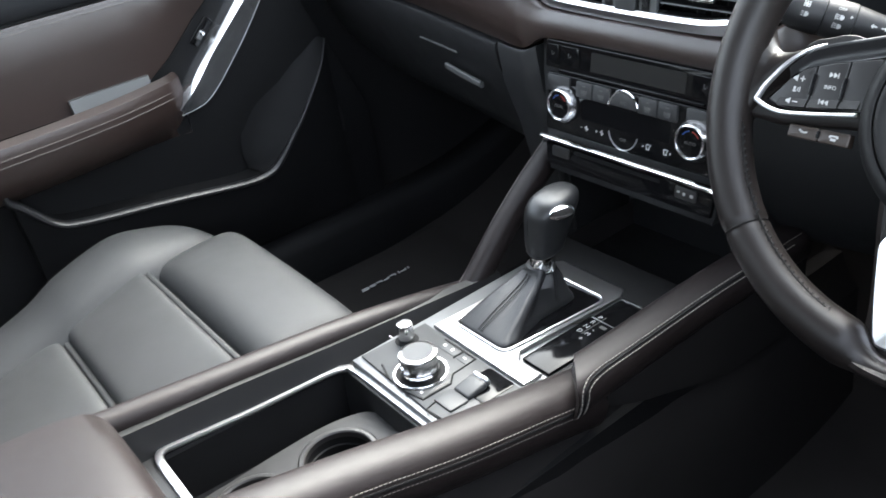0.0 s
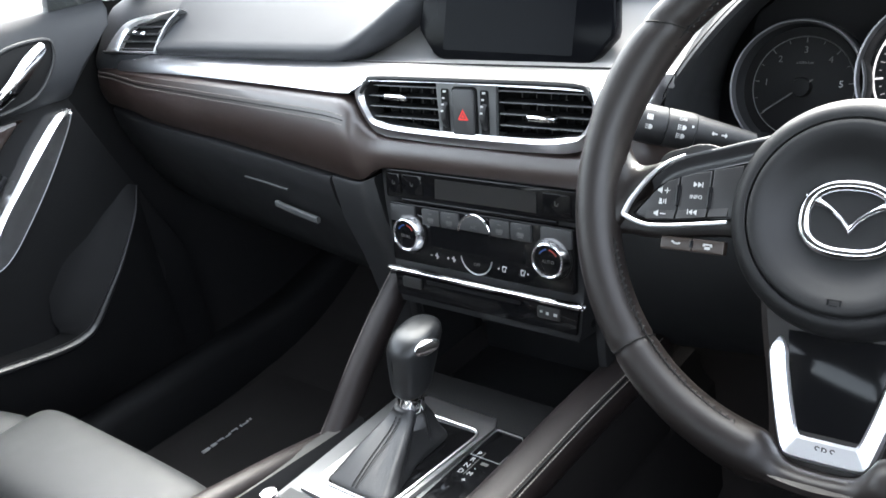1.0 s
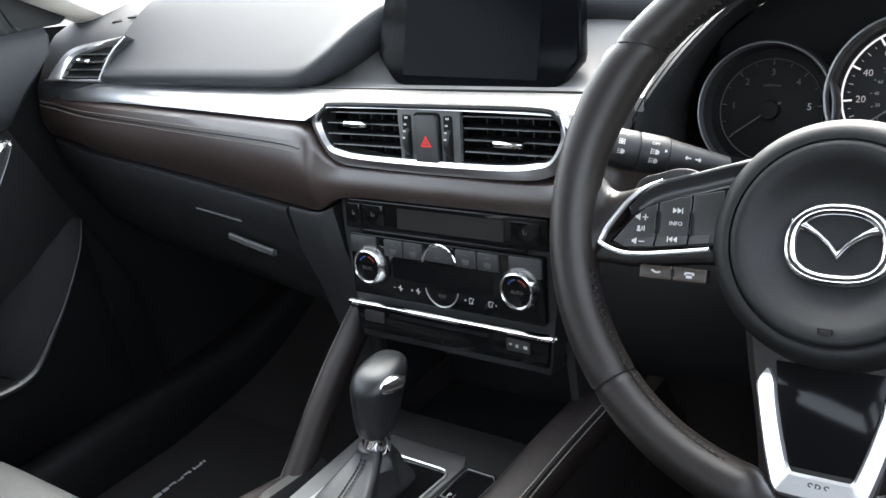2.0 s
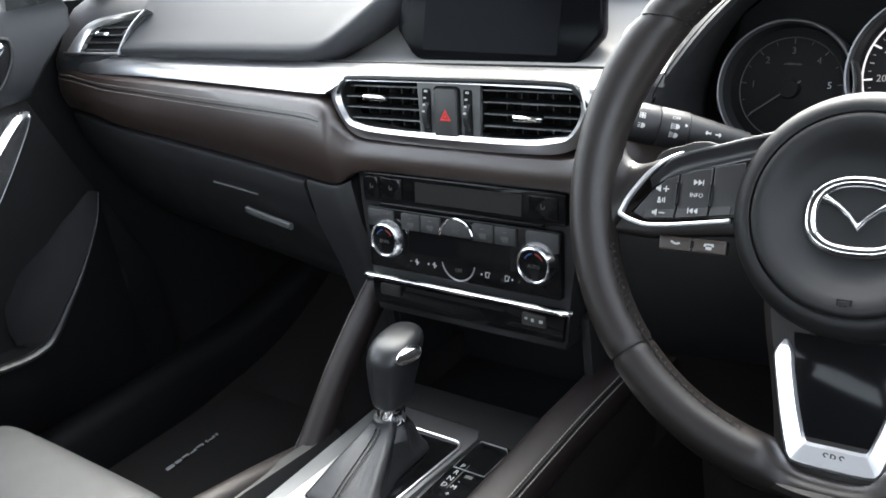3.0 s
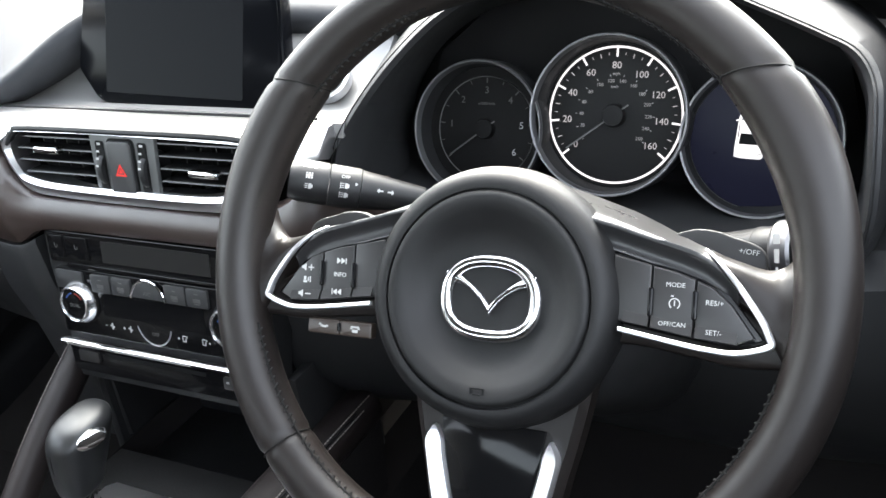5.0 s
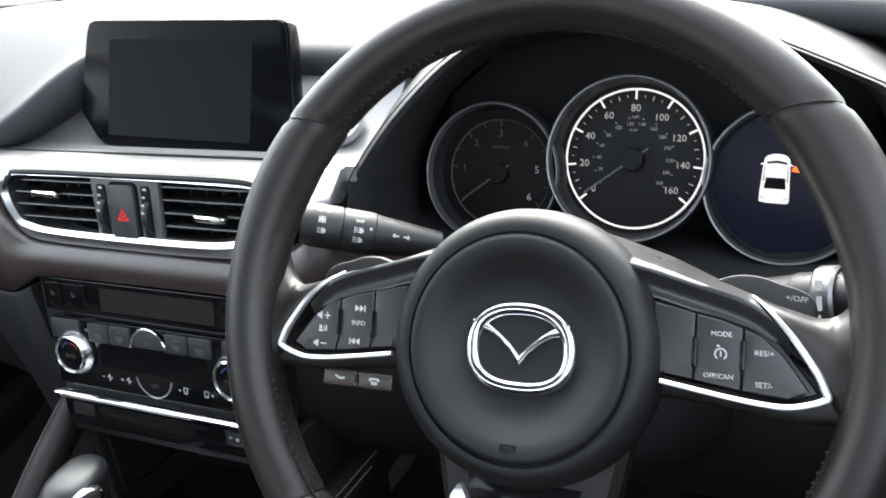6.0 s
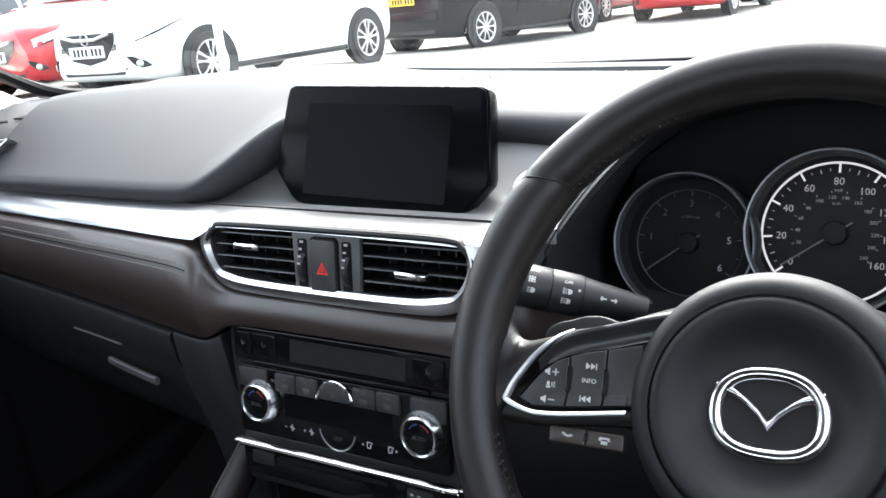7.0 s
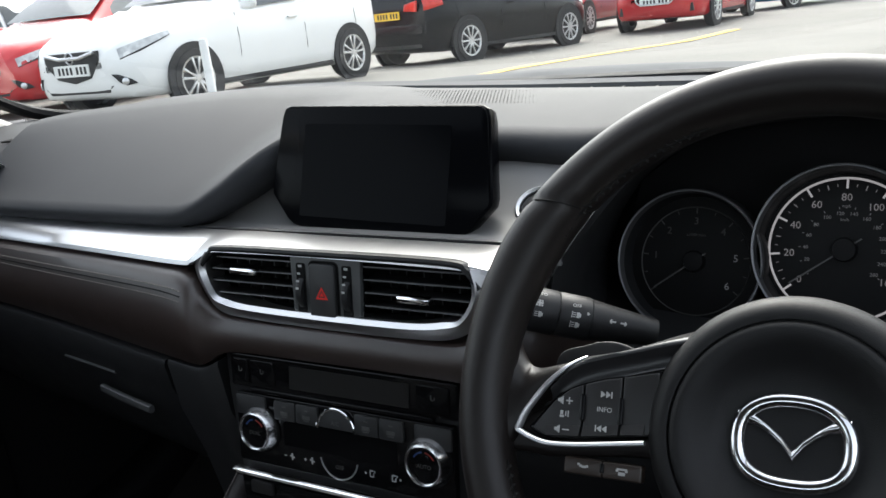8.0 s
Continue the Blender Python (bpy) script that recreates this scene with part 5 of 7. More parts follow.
    for xa, xb, ya, yb in ((0.1108, 0.1312, -0.0230, -0.0246), (0.0888, 0.1094, -0.0200, -0.0229), (0.0745, 0.0874, -0.0182, -0.0198)):
        part("key_lip", loft([[(s * x, y + 0.0062, 0.0), (s * x, y + 0.0058, 0.0007), (s * x, y + 0.0004, 0.0024), (s * x, y, 0.0016), (s * x, y, -0.003)] for x, y in ((xa, ya), (xb, yb))]), BUTTON, sw, "slanted lower edge of a key", local=True)
    part("switch_panel", prism(flip([(0.066, 0.0172), (0.098, 0.0108), (0.113, 0.0062), (0.126, -0.0005), (0.1435, -0.0215), (0.131, -0.0270), (0.100, -0.0235), (0.066, -0.0190)]), pose(0, 0, -0.0075), 0.0045, 0.0008), PIANO, sw, "gloss black switch panel", local=True)
    for pts, k in (([(0.1105, 0.0056), (0.1185, 0.0024), (0.128, -0.0055), (0.1395, -0.0208), (0.130, -0.0248), (0.1105, -0.0232)], BUTTON), ([(0.0885, 0.0114), (0.0990, 0.0094), (0.1096, 0.0060), (0.1096, -0.0232), (0.0885, -0.0202)], BUTTON), ([(0.068, 0.0160), (0.0876, 0.0118), (0.0876, -0.0200), (0.068, -0.0176)], BUTTON)):
        part("key", prism(flip(pts), pose(0, 0, -0.0035), 0.0040, 0.0010, 3), k, sw, local=True)
    for x in (0.1100, 0.0880):
        part("rocker", prism(rounded(0.0026, 0.0150, 0.0012, 3, s * x, -0.0068), pose(0, 0, -0.001), 0.0032, 0.0009), PIANO, sw, local=True)


spoke(-1)
spoke(1)
ZL = 0.00055


def speaker_sign(x, y, plus):
    r = [(x - 0.0042, y, 0.0014, 0.0018), (x - 0.0030, y, 0.0008, 0.0030), (x - 0.0021, y, 0.0007, 0.0042), (x + 0.0018, y, 0.0040, 0.0007)]
    return r + ([(x + 0.0018, y, 0.0007, 0.0040)] if plus else [])


def track_sign(x, y, d):
    r = []
    for k in (-0.0026, 0.0004):
        r += [(x + d * (k + 0.0004 * q), y, 0.0005, 0.0034 * (1 - q / 6)) for q in range(6)]
    return r + [(x + d * 0.0034, y, 0.0006, 0.0036)]


words("INFO", 0.0038, pose(-0.0975, -0.0070, ZL), INK, sw, local=True)
bars(track_sign(-0.0972, 0.0014, 1), pose(0, 0, ZL), INK, sw, local=True)
bars(track_sign(-0.0978, -0.0172, -1), pose(0, 0, 0.0024), INK, sw, local=True)
bars(speaker_sign(-0.1200, -0.0040, True), pose(0, 0, ZL), INK, sw, local=True)
bars(speaker_sign(-0.1205, -0.0200, False), pose(0, 0, 0.0020), INK, sw, local=True)
bars([(-0.1222, -0.0108, 0.0016, 0.0022), (-0.1220, -0.0128, 0.0026, 0.0012), (-0.1198, -0.0113, 0.0006, 0.0026), (-0.1184, -0.0113, 0.0006, 0.0036)], pose(0, 0, ZL), INK, sw, local=True)
words("MODE", 0.0034, pose(0.1000, 0.0026, ZL), INK, sw, local=True)
part("symbol", lathe([(0.0023, 0), (0.0029, 0), (0.0029, 0.0002), (0.0023, 0.0002)], pose(0.1000, -0.0068, ZL), 24, 290, -55), INK, sw, local=True)
bars([(0.1000, -0.0066, 0.0006, 0.0028), (0.0988, -0.0030, 0.0014, 0.0007)], pose(0, 0, ZL), INK, sw, local=True)
words("OFF/CAN", 0.0033, pose(0.0996, -0.0172, 0.0024), INK, sw, local=True)
words("RES/+", 0.0037, pose(0.1195, -0.0050, ZL), INK, sw, local=True)
words("SET/-", 0.0036, pose(0.1200, -0.0196, 0.0022), INK, sw, local=True)
# telephone keys below the left spoke
for x in (-0.1085, -0.0860):
    k = part("phone_key", prism(rounded(0.0222, 0.0092, 0.0012, 3, x, -0.0390), pose(0, 0, -0.0075), 0.006, 0.0012, 3), PHONE, sw, "satin key with a brownish reflection in its colour", local=True)
    if x < -0.1:
        bars([(x + 0.0012 * q - 0.0022, -0.0378 - 0.0010 * q + 0.0002 * q * q, 0.0015, 0.0012) for q in range(5)], pose(0, 0, -0.0014), INK, k, local=True)
    else:
        bars([(x, -0.0376, 0.0058, 0.0011), (x - 0.0026, -0.0384, 0.0014, 0.0012), (x + 0.0026, -0.0384, 0.0014, 0.0012), (x, -0.0400, 0.0038, 0.0018)], pose(0, 0, -0.0014), INK, k, local=True)
part("key_bridge", prism(rounded(0.0024, 0.0050, 0.0008, 3, -0.0972, -0.0385), pose(0, 0, -0.004), 0.0034, 0.0006), PIANO, sw, local=True)
# lower spoke: leather body, chrome V with a ledge, gloss insert
part("spoke", loft([[(-w, y, -0.036), (-w, y, z - 0.004), (-w + 0.005, y, z), (w - 0.005, y, z), (w, y, z - 0.004), (w, y, -0.036)] for y, w, z in curve([(-0.055, 0.056, -0.018), (-0.085, 0.0505, -0.0175), (-0.115, 0.0435, -0.0170), (-0.140, 0.0385, -0.0165), (-0.158, 0.0365, -0.0150), (-0.170, 0.0400, -0.0130), (-0.178, 0.046, -0.012)], 20)]), WHEEL, sw, "black lower spoke", local=True)
_seam = curve([(-0.053, -0.1595), (-0.046, -0.1625), (-0.040, -0.1680), (-0.033, -0.1745), (-0.022, -0.1785), (0.0, -0.1800), (0.022, -0.1785), (0.033, -0.1745), (0.040, -0.1680), (0.046, -0.1625), (0.053, -0.1595)], 40)
part("spoke_lip", loft([[(x, y, w0), (x, y, w1), (x * 0.965, y + 0.0035, w1 + 0.0008), (x * 0.90, y + 0.0085, w1 - 0.006)] for x, y, w0, w1 in ((x, y, 0.000, 0.0090 - 0.0025 * abs(x) / 0.053) for x, y in _seam)], True), WHEEL, sw, "curved leather lip under the chrome", local=True, sharp=60)
_v = curve([(-0.0360, -0.0900), (-0.0410, -0.0985), (-0.0400, -0.1080), (-0.0345, -0.1330), (-0.0285, -0.1555), (-0.0262, -0.1610), (-0.0215, -0.1640), (0.0, -0.1645), (0.0215, -0.1640), (0.0262, -0.1610), (0.0285, -0.1555), (0.0345, -0.1330), (0.0400, -0.1080), (0.0410, -0.0985), (0.0360, -0.0900)], 60)
_vi = curve([(-0.0345, -0.0905), (-0.0300, -0.0985), (-0.0285, -0.1080), (-0.0235, -0.1290), (-0.0185, -0.1450), (-0.0170, -0.1480), (-0.0145, -0.1490), (0.0, -0.1490), (0.0145, -0.1490), (0.0170, -0.1480), (0.0185, -0.1450), (0.0235, -0.1290), (0.0285, -0.1080), (0.0300, -0.0985), (0.0345, -0.0905)], 60)
part("chrome_v", loft([[(a[0], a[1], -0.018), (a[0], a[1], -0.0135), (a[0] * 0.86 + b[0] * 0.14, a[1] * 0.86 + b[1] * 0.14, -0.0112), (b[0] * 0.85 + a[0] * 0.15, b[1] * 0.85 + a[1] * 0.15, -0.0138), (b[0], b[1], -0.0165), (b[0], b[1], -0.020)] for a, b in zip(_v, _vi)]), VTRIM, sw, "bright chrome V trim", local=True)
part("insert", prism([(-0.032, -0.085), (0.032, -0.085), (0.0285, -0.108), (0.0185, -0.1470), (-0.0185, -0.1470), (-0.0285, -0.108)], pose(0, 0, -0.0195), 0.0035, 0.0005), PIANO, sw, "gloss black insert", local=True)
words("SRS", 0.0085, pose(0, -0.1565, -0.0128), GREYPLASTIC, sw, local=True)

# ---- steering column, stalks and paddles ----
col = thing("steering_column", "black plastic steering column shroud", "steering column", (0.381, 0.72, 0.86))
part("shroud", loft([[MW @ Vector((a, b - 0.012 - dy, z)) for a, b in ring(w, h, 20, 2.8)] for z, w, h, dy in
                     ((-0.050, 0.050, 0.048, 0.004), (-0.062, 0.066, 0.060, 0.006), (-0.085, 0.074, 0.066, 0.008), (-0.14, 0.080, 0.072, 0.014), (-0.22, 0.084, 0.074, 0.022))]), BLACK, col)


def stalk(name, label, tip, root, r):
    s = thing(name, label, "control stalk", root)
    a, b = Vector(root), Vector(tip)
    d = (b - a).normalized()
    m = Matrix.Translation(a) @ d.to_track_quat("Z", "Y").to_matrix().to_4x4()
    h = (b - a).length
    part("arm", lathe([(0, 0), (r * 0.62, 0), (r * 0.8, h * 0.25), (r * 0.92, h * 0.42), (r * 0.97, h * 0.48), (0, h * 0.48)], m, 28), BLACK, s)
    part("collar", lathe([(0, h * 0.485), (r, h * 0.485), (r * 1.02, h * 0.5), (r * 1.03, h * 0.70), (r * 0.99, h * 0.71), (0, h * 0.71)], m, 28), BLACK, s, "turning collar")
    part("end_switch", lathe([(0, h * 0.715), (r * 1.0, h * 0.715), (r * 1.04, h * 0.73), (r * 1.04, h * 0.93), (r * 0.9, h), (0, h)], m, 28), BLACK, s, "turning end switch")
    return s, m, h


LSTALK, LM, LH = stalk("light_stalk", "black light stalk with white symbols behind the wheel", (0.1845, 0.7211, 0.9204), (0.267, 0.767, 0.890), 0.0150)


def on_stalk(m, r, along, turn, rects, txt=None, size=0.006, obj=None):
    """Print wrapped on a stalk: a frame on its skin, x along it."""
    f = m @ Euler((0, 0, radians(turn))).to_matrix().to_4x4() @ pose(r, 0, along) @ Matrix(((0, 0, 1, 0), (0, 1, 0, 0), (-1, 0, 0, 0), (0, 0, 0, 1)))
    if txt:
        words(txt, size, f, INK, obj)
    if rects:
        bars(rects, f, INK, obj)


# the turn angle that faces the driver from above
_w = LM.inverted().to_3x3() @ Vector((0.25, -0.75, 0.42))
FACE = math.degrees(math.atan2(_w.y, _w.x))
LAMP_SIGN = [(0.0012, 0, 0.0020, 0.0038), (0.0027, 0, 0.0010, 0.0024), (-0.0014, 0.0014, 0.0022, 0.0005), (-0.0014, 0, 0.0022, 0.0005), (-0.0014, -0.0014, 0.0022, 0.0005)]
FOG_SIGN = LAMP_SIGN + [(-0.0030, 0, 0.0005, 0.0046)]
ARROWS = [(-0.0030, 0, 0.0028, 0.0011), (0.0030, 0, 0.0028, 0.0011), (-0.0048, 0, 0.0009, 0.0030), (0.0048, 0, 0.0009, 0.0030), (-0.0056, 0, 0.0007, 0.0016), (0.0056, 0, 0.0007, 0.0016)]
STAR = [(0, 0, 0.0014, 0.0046), (0, 0, 0.0050, 0.0012), (0.0018, 0.0016, 0.0012, 0.0012), (-0.0018, -0.0016, 0.0012, 0.0012), (0.0018, -0.0016, 0.0012, 0.0012), (-0.0018, 0.0016, 0.0012, 0.0012)]
for along, off, txt, rects in ((0.86, 40, "AUTO", None), (0.86, 13, None, STAR), (0.86, -15, None, LAMP_SIGN), (0.60, 24, "OFF", None), (0.60, 0, None, FOG_SIGN), (0.60, -25, None, FOG_SIGN), (0.52, 8, None, [(0, 0, 0.0012, 0.0020), (0.0008, 0, 0.0008, 0.0010)]), (0.30, 2, None, ARROWS)):
    on_stalk(LM, 0.01565 if along > 0.51 else 0.0130, LH * along, FACE + off, rects, txt, 0.0036, LSTALK)

RSTALK, RM, RH = stalk("wiper_stalk", "black wiper stalk with a white-marked dial", (0.552, 0.733, 0.894), (0.465, 0.755, 0.874), 0.0150)
_w = RM.inverted().to_3x3() @ Vector((0.1, -0.75, 0.35))
F2 = math.degrees(math.atan2(_w.y, _w.x))
part("dial", lathe([(0.0175, RH * 0.62), (0.019, RH * 0.64), (0.019, RH * 0.74), (0.0175, RH * 0.76)], RM, 28), DARKCHROME, RSTALK, "grey dial")
on_stalk(RM, 0.0191, RH * 0.69, F2, [(0, -0.008, 0.004, 0.006), (0, 0.002, 0.003, 0.008), (0, 0.011, 0.0015, 0.005)], None, 0.005, RSTALK)
on_stalk(RM, 0.0165, RH * 0.5, F2, [(0, 0.004, 0.006, 0.001), (0, -0.003, 0.004, 0.004)], None, 0.005, RSTALK)

for s in (-1, 1):
    pd = thing("paddle_shifter", "black gearshift paddle behind the wheel spoke", "gearshift paddle", m=MW, group="gearshift paddles")
    poly = [(s * x, y) for x, y in curve([(0.072, 0.008), (0.085, 0.024), (0.100, 0.0315), (0.113, 0.0318), (0.1223, 0.0290), (0.1329, 0.0260), (0.1385, 0.0218), (0.1402, 0.0150), (0.138, 0.002), (0.10, -0.01)], 34)]
    part("blade", prism(poly, pose(0, 0, -0.034), 0.006, 0.0018), BLACK, pd, local=True)
    if s > 0:
        words("+/OFF", 0.0040, pose(0.1310, 0.0215, -0.0279, 0, 0, -6), INK, pd, local=True)

# ---- instrument cluster ----
ic = thing("instrument_cluster", "hooded instrument cluster with three round ringed dials", "instrument cluster", (0.368, 0.92, 0.9))
GT = 17.8
MG = flat((0.3685, 0.914, 0.914), GT)
# hood: an arch from the left foot over the dials to the right foot
_hood = []
_lip = curve([(-0.190, -0.095, 0.115), (-0.188, -0.06, 0.120), (-0.183, -0.03, 0.122), (-0.164, 0.004, 0.118), (-0.143, 0.036, 0.106), (-0.118, 0.066, 0.090), (-0.085, 0.088, 0.077), (-0.045, 0.101, 0.070), (0.0, 0.107, 0.068), (0.05, 0.099, 0.07), (0.09, 0.083, 0.075), (0.131, 0.065, 0.085), (0.160, 0.0515, 0.095),
               (0.180, 0.0405, 0.105), (0.191, 0.024, 0.115), (0.195, 0.0, 0.125), (0.197, -0.06, 0.125), (0.190, -0.095, 0.115)], 80)
_foot = curve([(-0.197, -0.095), (-0.204, -0.06), (-0.205, -0.03), (-0.200, 0.002), (-0.188, 0.032), (-0.165, 0.062), (-0.12, 0.090), (-0.06, 0.103), (0.0, 0.107), (0.06, 0.103), (0.10, 0.096), (0.135, 0.083), (0.165, 0.066), (0.186, 0.045), (0.198, 0.020), (0.203, -0.005), (0.203, -0.06), (0.197, -0.095)], 80)
for (x, y, lip), (fx, fy) in zip(_lip, _foot):
    _hood.append([MG @ Vector(p) for p in ((fx * 0.93, fy * 0.93, -0.012), (fx * 0.45 + x * 0.51, fy * 0.45 + y * 0.51, lip * 0.5), (x * 0.98, y * 0.985, lip - 0.006), (x * 0.995, y * 1.0 + 0.001, lip), (x * 1.02, y + 0.004, lip - 0.003), (x * 0.6 + fx * 0.45, y * 0.6 + fy * 0.4 + 0.010, lip * 0.6), (fx * 1.07, fy + 0.016, -0.03), (fx, fy, -0.03))])
part("hood", loft(_hood), HOOD, ic, "black hood")
part("hood_seam", sweep([s[3] + (s[2] - s[3]) * -0.6 for s in _hood], ring(0.0006, 0.0006, 6)), DEEP, ic)
part("back_panel", prism([(-0.19, -0.10), (0.19, -0.10), (0.19, -0.03), (0.172, 0.05), (0.12, 0.092), (0.0, 0.116), (-0.12, 0.092), (-0.172, 0.05), (-0.19, -0.03)], MG, 0.006, z0=-0.045), DEEP, ic)


def dial(cx, cy, r, deep, front):
    m = MG @ pose(cx, cy, 0)
    part("barrel", lathe([(r - 0.004, -deep), (r - 0.001, front - 0.006), (r + 0.0005, front - 0.002), (r + 0.0015, front - 0.004), (r + 0.002, front - 0.018), (r + 0.002, -deep)], m, 56), BLACK, ic, "black dial barrel")
    part("ring", lathe([(r - 0.0022, front - 0.005), (r - 0.0006, front + 0.0012), (r + 0.0009, front + 0.0016), (r + 0.0018, front - 0.002)], m, 64), DARKCHROME, ic, "thin grey ring")
    part("face", lathe([(0, -deep + 0.001), (r - 0.003, -deep + 0.001)], m, 48), DIALFACE, ic, "black dial face")
    return m @ pose(0, 0, -deep + 0.0015)


def polar(m, r, a):
    return m @ pose(r * math.cos(radians(a)), r * math.sin(radians(a)), 0)


def ticks(m, angles, r0, r1, w, material, name="mark"):
    for a in angles:
        t = m @ pose(0, 0, 0, 0, 0, a)
        part(name, prism([(r0, -w / 2), (r1, -w / 2), (r1, w / 2), (r0, w / 2)], t, 0.0003), material, ic)


# speedometer
MSPD = dial(0.001, -0.0045, 0.0635, 0.0110, 0.016)
part("lit_ring", lathe([(0.0546, 0), (0.0555, 0.0007), (0.0564, 0)], MSPD, 80), GLOW, ic, "lit pale ring")
_A = lambda v: 218 - 256 * v / 160
ticks(MSPD, [_A(v) for v in range(0, 161, 20)], 0.0475, 0.0550, 0.0016, GLOW)
ticks(MSPD, [_A(v) for v in range(5, 160, 5) if v % 20 and v % 10], 0.0490, 0.0512, 0.0006, NUMERAL)
ticks(MSPD, [_A(v) for v in range(10, 160, 20)], 0.0478, 0.0515, 0.0008, NUMERAL)
for v in range(0, 161, 20):
    words(str(v), 0.0082 if v < 100 else 0.0078, polar(MSPD, 0.0405 if v < 100 else 0.0390, _A(v)), NUMERAL, ic, "numeral")
ticks(MSPD, [_A(v / 1.609) for v in range(0, 261, 20)], 0.0318, 0.0334, 0.0006, GLOWDIM)
for v in range(20, 261, 20):
    words(str(v), 0.0040, polar(MSPD, 0.0282, _A(v / 1.609)), GLOWDIM, ic, "numeral")
words("mph", 0.0036, MSPD @ pose(0, 0.0338, 0), GLOWDIM, ic)
words("km/h", 0.0030, MSPD @ pose(-0.001, 0.0232, 0), GLOWDIM, ic)
part("needle", prism([(-0.015, -0.0006), (0.048, -0.0006), (0.048, 0.0006), (-0.015, 0.0006)], MSPD @ pose(0, 0, 0.004, 0, 0, 216), 0.0008), DIMINK, ic, "pale grey needle")
part("needle_hub", lathe([(0, 0.007), (0.0085, 0.0065), (0.0095, 0.003), (0.0095, 0)], MSPD, 32), DIALFACE, ic)
# rev counter, unlit
MTAC = dial(-0.1135, -0.0195, 0.0580, 0.0110, 0.012)
part("inner_ring", lathe([(0.0449, 0), (0.0454, 0.0008), (0.0460, 0)], MTAC, 64), DIMINK, ic)
_B = lambda v: 216 - 252 * v / 6
ticks(MTAC, [_B(v) for v in range(0, 7)], 0.0400, 0.0445, 0.0009, DIMINK)
ticks(MTAC, [_B(v / 2) for v in range(1, 12, 2)], 0.0412, 0.044, 0.0005, DIMINK)
for v in range(1, 7):
    words(str(v), 0.0085, polar(MTAC, 0.0335, _B(v)), INK if v in (5, 6) else DIMINK, ic, "numeral")
words("x1000r/min", 0.0034, MTAC @ pose(0, 0.022, 0), DIMINK, ic)
part("needle", prism([(-0.012, -0.0006), (0.040, -0.0006), (0.040, 0.0006), (-0.012, 0.0006)], MTAC @ pose(0, 0, 0.004, 0, 0, 216), 0.0008), DIMINK, ic, "pale grey needle")
part("needle_hub", lathe([(0, 0.007), (0.008, 0.0065), (0.009, 0.003), (0.009, 0)], MTAC, 32), DIALFACE, ic)
# information display with a small car sign
MINF = dial(0.1180, -0.0195, 0.0580, 0.0080, 0.012)
part("lit_display", lathe([(0, 0.0004), (0.0535, 0.0004)], MINF, 56), NAVY, ic, "dark blue lit display")
part("inner_ring", lathe([(0.0540, 0), (0.0547, 0.0012), (0.0554, 0)], MINF, 72), GREYMETAL, ic, "thin grey ring")
MI = MINF @ pose(-0.0088, 0.0040, 0.0008, 0, 0, -2) @ Matrix.Diagonal((0.88, 0.92, 1, 1))
_cs = curve([(-0.0118, -0.0195), (-0.0120, -0.0120), (-0.0113, 0.0000), (-0.0108, 0.0100), (-0.0098, 0.0160), (-0.0060, 0.0188), (0.0, 0.0196), (0.0060, 0.0188), (0.0098, 0.0160), (0.0108, 0.0100), (0.0113, 0.0000), (0.0120, -0.0120), (0.0118, -0.0195), (0.0060, -0.0205), (-0.0060, -0.0205)], 40)
sign = part("car_sign", prism(_cs, MI, 0.0003), GLOW, ic, "lit white car sign")
part("car_window", prism([(-0.0078, 0.0130), (-0.0082, 0.0112), (0.0, 0.0122), (0.0082, 0.0112), (0.0078, 0.0130), (0.0, 0.0143)], MI @ pose(0, 0, 0.0003), 0.0002), NAVY, sign)
part("car_window", prism([(-0.0088, -0.0088), (0.0088, -0.0088), (0.0078, 0.0002), (-0.0078, 0.0002)], MI @ pose(0, 0, 0.0003), 0.0002), LCD, sign)
for q in (-1, 1):
    part("car_window", prism([(q * 0.0101, -0.0030), (q * 0.0096, 0.0100), (q * 0.0092, 0.0100), (q * 0.0092, -0.0030)], MI @ pose(0, 0, 0.0003), 0.0002), NAVY, sign)
    part("car_mirror", prism([(q * 0.0100, 0.0108), (q * 0.0132, 0.0100), (q * 0.0130, 0.0112), (q * 0.0102, 0.0120)], MI, 0.0003), GLOW, sign)
    part("car_lamp", prism([(q * 0.0112, -0.0150), (q * 0.0070, -0.0172), (q * 0.0072, -0.0178), (q * 0.0115, -0.0160)], MI @ pose(0, 0, 0.0003), 0.0002), GREYMETAL, sign)
part("warning_sign", prism([(0.0118, 0.0062), (0.0186, 0.0056), (0.0158, 0.0132)], MI, 0.0003), GLOWRED, ic, "lit orange warning triangle")

# ---- centre console ----
con = thing("centre_console", "centre console with padded rails, open tray and silver trim", "console", (0, 0.45, 0.34))


def zc(y):
    return 0.6135 - 0.02 * (y - 0.45)


part("body", loft([[(-0.125, y, 0.34), (-0.128, y, 0.56), (-0.085, y, zc(y) - 0.035), (0.085, y, zc(y) - 0.035), (0.138, y, 0.57), (0.142, y, 0.34)] for y in (0.40, 0.5, 0.6, 0.70)]), DEEP, con, "dark console body")
part("tunnel_side", loft([[(x, y, z) for x, z in ((0.105, zt), (0.124, zt), (0.136, zt - 0.03), (0.147, 0.52), (0.150, 0.45), (0.155, 0.33), (0.105, 0.33))] for y, zt in ((-0.1, 0.66), (0.2, 0.655), (0.38, 0.61), (0.48, 0.592), (0.60, 0.58), (0.75, 0.56), (0.95, 0.56))]), TUNNEL, con, "dark carpeted tunnel side")
